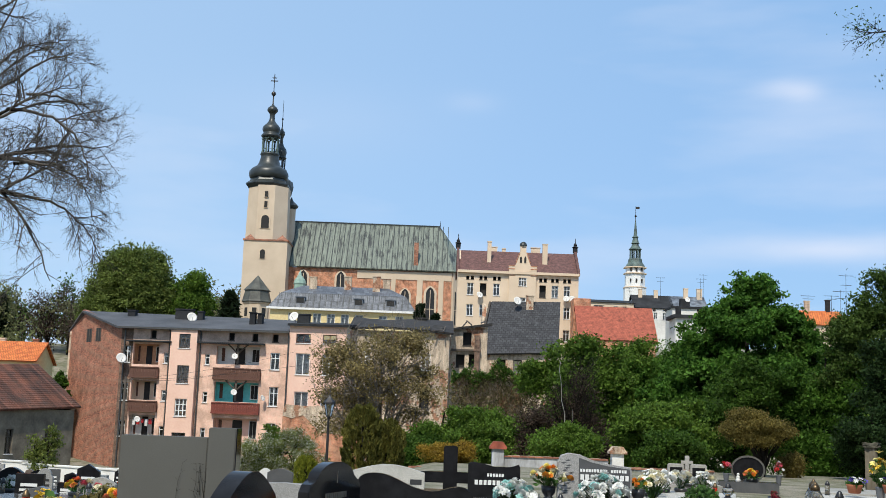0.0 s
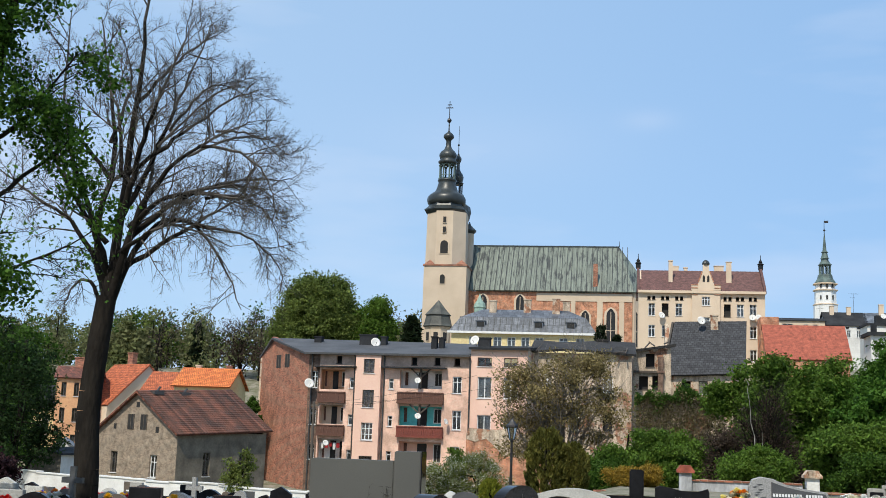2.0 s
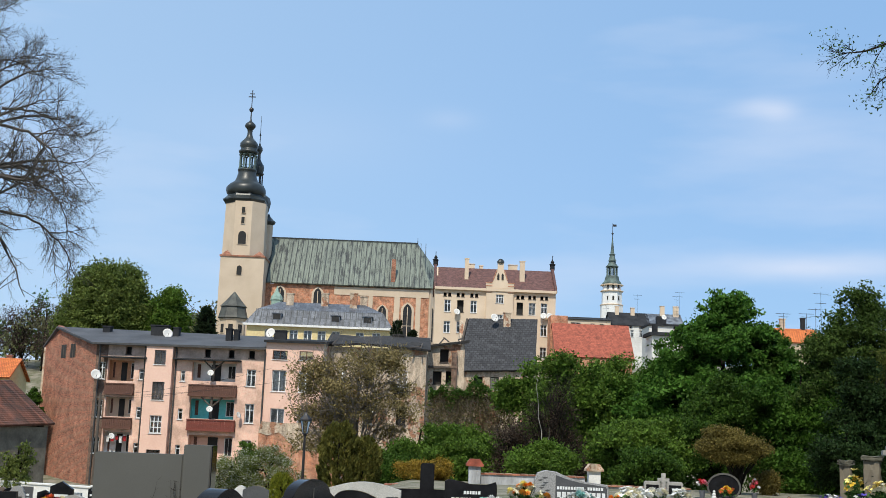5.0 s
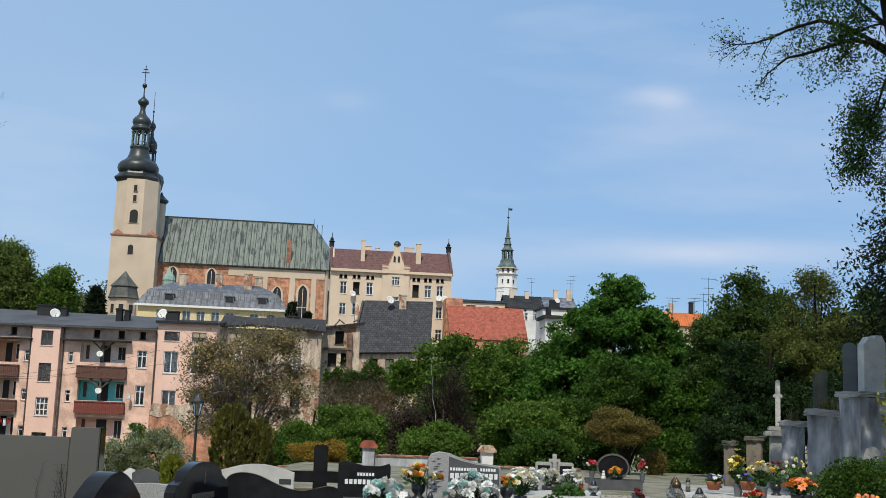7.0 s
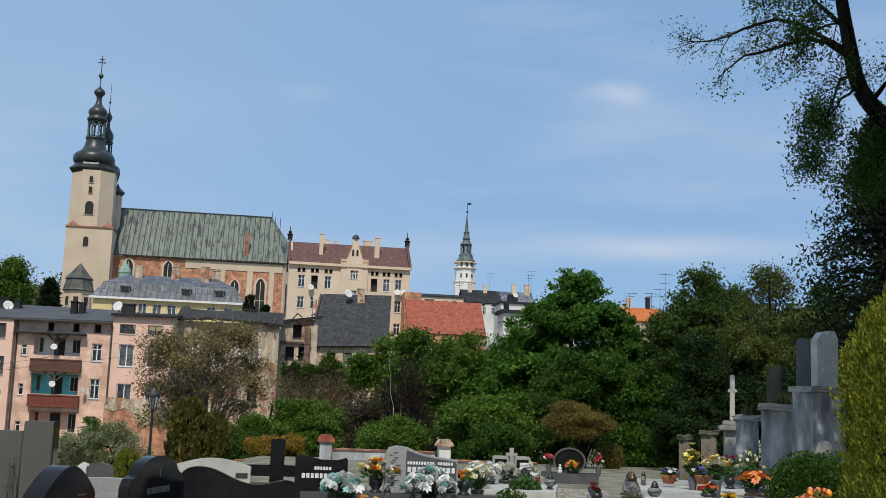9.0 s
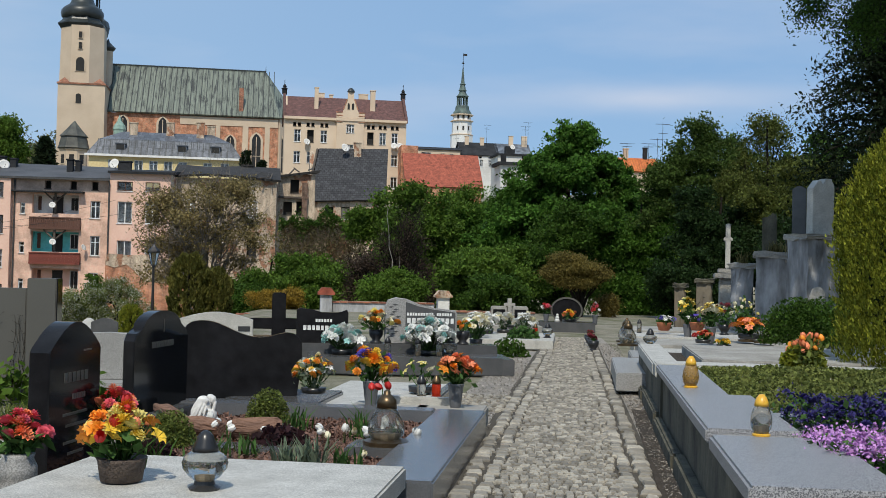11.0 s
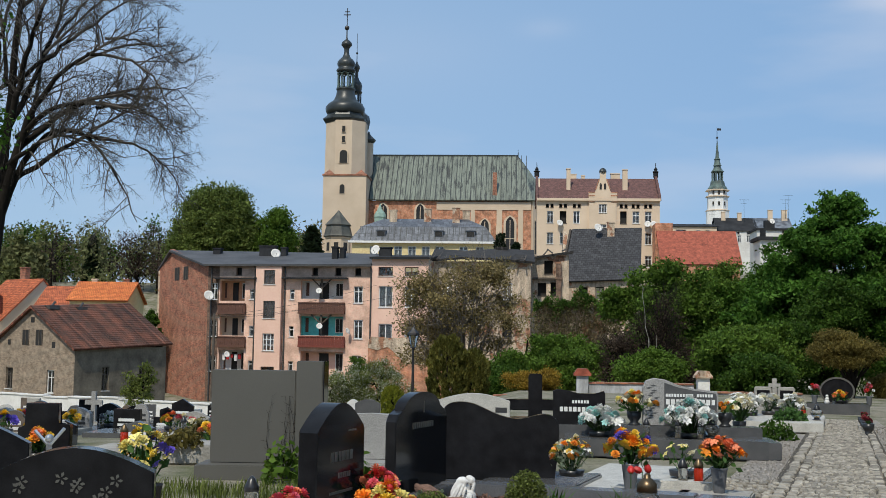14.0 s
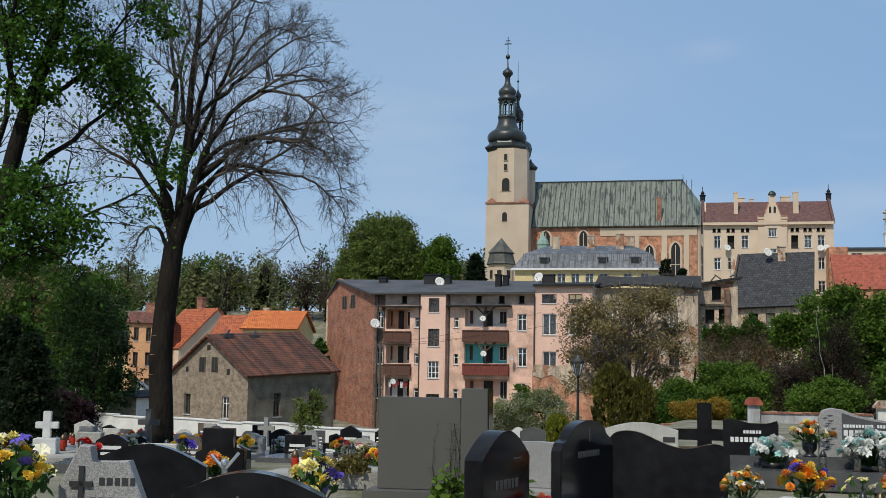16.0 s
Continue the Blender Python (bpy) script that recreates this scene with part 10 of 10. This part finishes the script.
# ---- old tombs at the edge of the trees ----
def worn(bm, amp, seed, cuts=3):
    """Breaks up straight faces and edges by a little."""
    rnd = random.Random(seed)
    bmesh.ops.subdivide_edges(bm, edges=bm.edges[:], cuts=cuts, use_grid_fill=True)
    for v in bm.verts:
        v.co += Vector((rnd.gauss(0, amp), rnd.gauss(0, amp), rnd.gauss(0, amp)))
    return bm


def old_tombs():
    th = thing("tall_stele", "tall grey stone stele on a bluish whitewashed plinth", "grave monument", F(12.15, 24.0, 0.2, 12))
    bm = outline_stone([(-0.29, 0), (0.29, 0), (0.29, 1.08), (0.2, 1.24), (0.04, 1.24), (0.0, 1.12), (-0.05, 1.12), (-0.07, 1.2), (-0.14, 1.2), (-0.29, 1.02)], 0.22)
    part("stele", bm, ST["terrazzo"], th, m=pose(0, 0, 2.42))
    bm = bmesh.new()
    bx(bm, -0.60, 0.26, -0.35, 0.35, 0.2, 2.3)
    part("plinth", worn(bm, 0.012, 1, 5), M["bluewash"], th)
    bm = bmesh.new()
    bx(bm, -0.66, 0.32, -0.4, 0.4, 2.3, 2.42)
    part("cap", worn(bm, 0.012, 2, 4), ST["concrete"], th)
    th = thing("mossy_headstone", "old grey-green headstone with one rounded shoulder", "gravestone", F(12.02, 26.3, 0.4, -25))
    part("stone", outline_stone([(-0.17, 0), (0.17, 0), (0.17, 0.95), (0.14, 1.02), (0.06, 1.05), (0.02, 0.98), (-0.17, 0.93)], 0.14), ST["dark_concrete"], th, m=pose(0, 0, 1.75))
    bm = bmesh.new()
    bx(bm, -0.25, 0.3, -0.2, 0.2, 0, 1.75)
    part("base", bevel(bm, 0.02), ST["concrete"], th)
    th = thing("dark_obelisk", "dark stone obelisk with rounded top", "grave monument", F(12.62, 26.0, 0.5, -25))
    part("stone", outline_stone(round_top(0.32, 1.15, 0.08), 0.25), ST["dark_polish"], th, m=pose(0, 0, 2.2))
    bm = bmesh.new()
    bx(bm, -0.3, 0.3, -0.3, 0.3, 0, 2.2)
    part("base", bm, ST["dark_concrete"], th)
    for x, y, w, h, mt, lab in ((11.57, 25.0, 0.8, 2.1, "bluewash", "crumbling bluish tomb wall with stone coping"), (11.3, 26.2, 0.5, 1.85, "bluewash", "low bluish tomb wall with stone coping"), (11.85, 24.5, 0.3, 2.0, "ruin", "broken tomb wall showing bare masonry"),
                                (12.45, 33.4, 0.3, 1.3, "dark_render", "dark tomb pillar in shade"), (13.05, 33.0, 0.42, 1.45, "dark_render", "dark tomb wall in shade")):
        t = thing("tomb_wall", lab, "tomb", F(x, y, 0, -25))
        bm = bmesh.new()
        v = bx(bm, -w / 2, w / 2, -0.25, 0.25, -0.05, h)
        bmesh.ops.translate(bm, verts=[v[5], v[6]], vec=(0, 0, 0.06))
        part("wall_block", worn(bm, 0.018, int(y * 10), 4), M[mt], t)
        bm = bmesh.new()
        bx(bm, -w / 2 - 0.07, w / 2 + 0.07, -0.32, 0.32, h, h + 0.12)
        part("coping", worn(bm, 0.016, int(x * 10)), ST["dark_concrete" if mt == "dark_render" else "concrete"], t)
    th = thing("stone_cross", "slender pale stone cross on a moulded pedestal", "grave monument", F(11.68, 28.0, 0.35, -18))
    bm = bmesh.new()
    bx(bm, -0.28, 0.28, -0.28, 0.28, -0.05, 0.5), bx(bm, -0.2, 0.2, -0.2, 0.2, 0.5, 1.25), bx(bm, -0.34, 0.34, -0.34, 0.34, 1.25, 1.38), bx(bm, -0.24, 0.24, -0.24, 0.24, 1.38, 1.5)
    part("pedestal", bevel(bm, 0.02), ST["concrete"], th)
    bm = bmesh.new()
    bx(bm, -0.06, 0.06, -0.06, 0.06, 1.5, 2.65), bx(bm, -0.11, 0.11, -0.055, 0.055, 2.2, 2.3)
    part("cross", bevel(bm, 0.02), ST["terrazzo"], th)
    th = thing("tilted_marker", "small tilted grave marker stone", "gravestone", F(11.6, 23.4, 0.7, -20) @ pose(0, 0, 0, 0, 18, 0))
    part("stone", outline_stone(round_top(0.3, 0.8, 0.1), 0.12), ST["concrete"], th)
    for i, (x, y) in enumerate(((11.5, 25.0), (11.8, 24.6), (11.3, 26.2), (11.7, 25.1))):
        spear_plant(F(x, y, 2.2 if i != 2 else 1.95), "dry grass growing on the tomb wall", 26, 0.35, 90 + i, LEAF["olive"])


old_tombs()


# ---- graves on the lower slope ----
def slope_graves():
    rnd = random.Random(17)
    def g(x, y):
        return land(x, y) - 0.04
    # near ones
    hs = thing("headstone", "pale granite headstone with slanted outline and dark lettering", "gravestone", F(-4.47, 8.5, 0.05, 12))
    part("stone", outline_stone([(-0.36, 0), (0.34, 0), (0.32, 0.45), (0.17, 0.82), (-0.12, 0.80), (-0.13, 0.93), (-0.22, 0.94), (-0.37, 0.62)], 0.16), ST["granite"], hs)
    bars(hs, [(0.09, 0.66, 0.3, 0.06), (0.08, 0.5, 0.42, 0.075), (0.06, 0.36, 0.36, 0.05)], "letter_dark", -0.08, True)
    bm = bmesh.new()
    bx(bm, -0.21, -0.17, -0.1, -0.07, 0.42, 0.78), bx(bm, -0.28, -0.1, -0.1, -0.07, 0.62, 0.66)
    part("metal_cross", bm, ST["letter_dark"], hs)
    headstone("wide black headstone with bowed top", F(-4.89, 10.0, 0.0, 14), round_top(1.12, 0.9, 0.2), 0.14, "black")
    d = headstone("black arched headstone with carved flowers", F(-2.71, 7.0, 0.1, 14), round_top(0.95, 0.86, 0.15), 0.2, "black", [(0.1, 0.3, 0.5, 0.09)], "gold", split=True)
    bm = bmesh.new()
    for i in range(16):
        a, b = rnd.uniform(-0.36, 0.36), rnd.uniform(0.4, 0.68)
        for k in range(5):
            t = math.tau * k / 5
            v = [bm.verts.new((a + r * math.cos(t + dt), -0.105, b + r * math.sin(t + dt))) for r, dt in ((0.008, 0), (0.03, -0.35), (0.042, 0), (0.03, 0.35))]
            bm.faces.new(v)
    part("carving", bm, ST["slab_grey"], d)
    bs = headstone("black square headstone with rounded crown", F(-5.2, 12.5, 0.0, 8), [(-0.28, 0), (0.28, 0), (0.28, 0.7), (0.15, 0.7), (0.15, 0.93), (-0.2, 0.93), (-0.2, 0.68), (-0.28, 0.66)], 0.14, "black")
    bm = bmesh.new()
    tube(bm, (0, 0, -0.2), (0, 0, 0.12), 0.025)
    r = bmesh.ops.create_icosphere(bm, subdivisions=2, radius=0.035)
    bmesh.ops.translate(bm, verts=r["verts"], vec=(0, 0, 0.16))
    tube(bm, (0, 0, 0.1), (-0.12, 0, 0.22), 0.014), tube(bm, (0, 0, 0.1), (0.12, 0, 0.24), 0.014)
    tagged(part("silver_figurine", bm, ST["silver"], m=F(-3.71, 9.0, 0.68, 0)), "small silver figurine with raised arms", "statuette")
    slab("pedestal_stone", "dark stone carrying a silver figurine", F(-3.71, 9.05, 0, 8), 0.3, 0.2, 0.5, "black", cat="gravestone")
    bouquet(F(-4.95, 7.9, 0.25), "large bunch of yellow and violet silk flowers", ["yellow", "violet", "lemon", "cream"], 30, 0.3, 0.48, "tall", ["full", "lily"], 0.068, 101, 240)
    bouquet(F(-3.06, 9.4, 0.3), "bunch of yellow and violet irises", ["yellow", "violet", "lemon", "yellow", "lemon"], 28, 0.24, 0.42, "basket", ["full", "lily"], 0.064, 102, 110)
    bouquet(F(-5.1, 12.1, 0.35), "orange and yellow flowers before a black stone", ["orange", "yellow", "coral"], 14, 0.14, 0.2, "low", "full", 0.07, 103, 40)
    # white tent-like slab, low plots
    bm = bmesh.new()
    prism(bm, [(-0.6, 0), (0.6, 0), (0.05, 0.42), (-0.05, 0.42)], -0.5, 0.5, "y")
    tagged(part("sloping_white_slab", bevel(bm, 0.02), ST["white_stone"], m=F(-4.6, 19.5, g(-4.6, 19.5) + 0.15, 25)), "sloping white marble grave cover", "grave slab")
    slab("grave_slab", "blue-grey polished slab by the tall monument", F(-3.1, 15.8, 0.0, 4), 1.5, 1.5, 0.35, "grey_polish")
    slab("grave_slab", "long grey grave slab", F(-4.4, 16.0, -0.02, 10), 2.2, 0.9, 0.25, "concrete")
    tuft(F(-4.6, 15.6, 0.2), "dry brown heather on a grave", LEAF["brown"], 0.6, 0.25, 500, 111, 0.05)
    tuft(F(-5.0, 18.0, 0.1), "dry yellow plant on a grave", LEAF["olive"], 0.5, 0.35, 300, 112, 0.06)
    # many small stones down to the wall
    mats = ["black", "concrete", "granite", "black", "brown_stone", "terrazzo", "dark_polish", "black", "concrete"]
    cols = [["red"], ["red", "orange"], ["yellow"], ["white"], ["coral", "yellow"], ["cream", "pink"], ["yellow", "violet"]]
    i = 0
    for row, y in enumerate((17.5, 19.6, 21.7, 23.8, 25.9, 28.0, 30.1, 32.2, 34.3, 36.4, 38.5, 40.3)):
        x = -0.56 * y + rnd.uniform(0, 0.8)
        while x < -0.15 * y - 0.6:
            yy = y + rnd.uniform(-0.5, 0.5)
            ok = not (math.hypot(x + 13.1, yy - 27.6) < 1.1)
            if ok and rnd.random() < 0.86:
                w, h = rnd.uniform(0.36, 0.6), rnd.uniform(0.36, 0.64) + (rnd.uniform(0.0, 0.3) if y > 25 else 0.0)
                mt = mats[(i * 5 + row) % len(mats)]
                kind = 4 if i % 11 == 4 else i % 4
                z = g(x, yy)
                if kind == 4:
                    th = thing("grave_cross", "small stone cross on a base block", "gravestone", F(x, yy, z, rnd.uniform(-10, 10)), "small graves on the slope")
                    bm = bmesh.new()
                    bx(bm, -0.06, 0.06, -0.05, 0.05, 0.2, 1.05), bx(bm, -0.24, 0.24, -0.045, 0.045, 0.7, 0.82)
                    part("cross", bm, ST[mt], th)
                    bm = bmesh.new()
                    bx(bm, -0.28, 0.28, -0.2, 0.2, -0.05, 0.25)
                    part("block", bm, ST["concrete"], th)
                else:
                    pts = [round_top(w, h, 0.12), [(-w / 2, 0), (w / 2, 0), (w / 2, h), (-w / 2, h)], shoulder_top(w, h), [(-w / 2, 0), (w / 2, 0), (w / 2, h * 0.8), (0, h), (-w / 2, h * 0.86)]][kind]
                    rows = [(0, h * 0.62, w * 0.6, 0.06), (0, h * 0.45, w * 0.66, 0.05), (0, h * 0.3, w * 0.5, 0.05)]
                    t = headstone("small %s headstone on the slope" % dict(dark_polish="dark polished", concrete="grey concrete", granite="speckled granite", black="black granite", brown_stone="brown stone", terrazzo="pale terrazzo", white_stone="white marble")[mt],
                                  F(x, yy, z, rnd.uniform(-9, 9)), pts, 0.13, mt, rows, "letter_white" if mt in ("black", "dark_polish", "brown_stone") else "letter_dark")
                    t["group"] = "small graves on the slope"
                slab("grave_slab", "low %s grave border" % ("dark" if mt == "black" else "grey"), F(x, yy - 0.85, z, 0), w + 0.2, 1.3, 0.2, "concrete" if mt != "black" else "dark_polish")
                if i % 2 == 0:
                    bouquet(F(x + rnd.uniform(-0.2, 0.2), yy - 0.5, z + 0.2), "bunch of flowers on a small grave", cols[i % len(cols)], 10, 0.2, 0.22, "low", "full", 0.08, 120 + i, 30)
                if i % 3 == 0:
                    lantern(F(x + rnd.uniform(-0.3, 0.3), yy - 0.9, z + 0.2), ["tall", "red_tall", "clear_black"][i % 2], scale=1.1)
                i += 1
            x += rnd.uniform(0.95, 1.45)
    th = thing("white_cross", "white stone cross on stepped base", "gravestone", F(-11.24, 19.0, g(-11.24, 19.0), 20))
    bm = bmesh.new()
    bx(bm, -0.07, 0.07, -0.06, 0.06, 0.45, 0.93), bx(bm, -0.2, 0.2, -0.055, 0.055, 0.62, 0.74), bx(bm, -0.2, 0.2, -0.2, 0.2, 0, 0.45)
    part("cross", bevel(bm, 0.01), ST["white_stone"], th)


slope_graves()


# ---- path of granite setts ----
def path_setts():
    rnd = random.Random(2)
    pv = tagged(new("path"), "path paved with grey granite setts", "path", kind="structure")
    bm = bmesh.new()
    pts = [(-1.0, 3.0), (0.66, 3.0), (0.62, 8.4), (0.24, 29.5), (-1.0, 29.5)]
    v = [bm.verts.new((a * CA - b * SA, a * SA + b * CA, 0.004)) for a, b in pts]
    bm.faces.new(v)
    part("path_bed", bm, mk("sandy_joint_earth", (0.10, 0.085, 0.065), (0.05, 0.043, 0.033), 4.0, 0.95, 0.4, 40.0), pv)
    bm = bmesh.new()
    pts = [(0.5, 3.0), (0.95, 3.0), (0.95, 19), (0.4, 30), (0.0, 30)]
    v = [bm.verts.new((a * CA - b * SA, a * SA + b * CA, 0.0)) for a, b in pts]
    bm.faces.new(v)
    tagged(part("gravel_strip", bm, ST["gravel"]), "strip of grey-brown gravel beside the path", "gravel", kind="structure")
    bm = bmesh.new()
    v = [bm.verts.new((a * CA - b * SA, a * SA + b * CA, 0.0)) for a, b in [(-1.6, 11.0), (-0.95, 11.0), (-0.95, 24), (-1.5, 24)]]
    bm.faces.new(v)
    tagged(part("gravel_strip", bm, ST["gravel"]), "strip of grey-brown gravel at the graves' side", "gravel", kind="structure")
    shapes = []
    for k in range(10):
        bm = bmesh.new()
        w, d = 0.0315 * rnd.uniform(0.74, 1.12), 0.037 * rnd.uniform(0.78, 1.06)
        c = [(-w, -d), (w, -d), (w, d), (-w, d)]
        c = [(x + rnd.uniform(-0.008, 0.008), y + rnd.uniform(-0.009, 0.009)) for x, y in c]
        lo = [bm.verts.new((x, y, -0.02)) for x, y in c]
        mi = [bm.verts.new((x, y, 0.018)) for x, y in c]
        hi = [bm.verts.new((x * 0.78, y * 0.8, 0.031 + rnd.uniform(-0.004, 0.004))) for x, y in c]
        for a, b in ((lo, mi), (mi, hi)):
            for i in range(4):
                bm.faces.new((a[i], a[(i + 1) % 4], b[(i + 1) % 4], b[i]))
        bm.faces.new(hi)
        shapes.append(mesh_of("sett", bm, ST["sett"]))
    near, V, Fc = 0, [], []
    b = 3.1
    while b < 29.4:
        right = 0.62 - (b - 7.5) * 0.0175
        xs = [(-0.86, 1.7), (-0.71, 1.5)]
        a = -0.60
        while a < right - 0.31:
            xs.append((a, 1.0))
            a += 0.0735
        xs += [(right - 0.25, 1.5), (right - 0.10, 1.7)]
        off = rnd.uniform(-0.03, 0.03)
        if 13.2 < b < 14.9:                      # a short branch between two graves
            xs += [(-0.98 - 0.115 * k, 1.0) for k in range(6)]
        for a, s in xs:
            if s > 1 and int(b / 0.086) % 2:
                continue
            aa, bb, r, z = a + (off if s == 1 else 0) + rnd.uniform(-0.011, 0.011), b + rnd.uniform(-0.014, 0.014), rnd.uniform(-6, 6), 0.002 + rnd.uniform(-0.003, 0.003)
            m = U(aa, bb, z, r) @ Matrix.Diagonal((s if s == 1 else s * 1.12, 1.0 if s == 1 else 2.0, 1, 1))
            me = shapes[rnd.randrange(10)]
            if near < 300 and b > 7.9:
                part("sett", me, None, pv, m=m)
                near += 1
            else:
                base = len(V)
                V += [m @ q.co for q in me.vertices]
                Fc += [tuple(base + i for i in p.vertices) for p in me.polygons]
        b += 0.086
    me = bpy.data.meshes.new("sett_rows")
    me.from_pydata(V, [], Fc)
    me.materials.append(ST["sett_far"])
    tagged(part("sett_rows", me, None, pv), kind="stuff")


path_setts()


def pebbles():
    rng = np.random.default_rng(6)
    n = 9000
    b = 7.5 + 20 * rng.uniform(0, 1, n) ** 1.5
    a = rng.uniform(0.64 - (b - 7.5) * 0.0175, 0.76)
    a[::3] = rng.uniform(-1.55, -0.97, len(a[::3]))
    b[::3] = rng.uniform(11, 22, len(b[::3]))
    P = np.stack([a * CA - b * SA, a * SA + b * CA, rng.uniform(0.0, 0.012, n)], 1)
    tagged(part("pebbles", leaves_mesh("pebbles", P, 0.022, ST["gravel"], rng, 1.5, 1.1), None), "loose gravel stones beside the path", "gravel", kind="stuff")


pebbles()
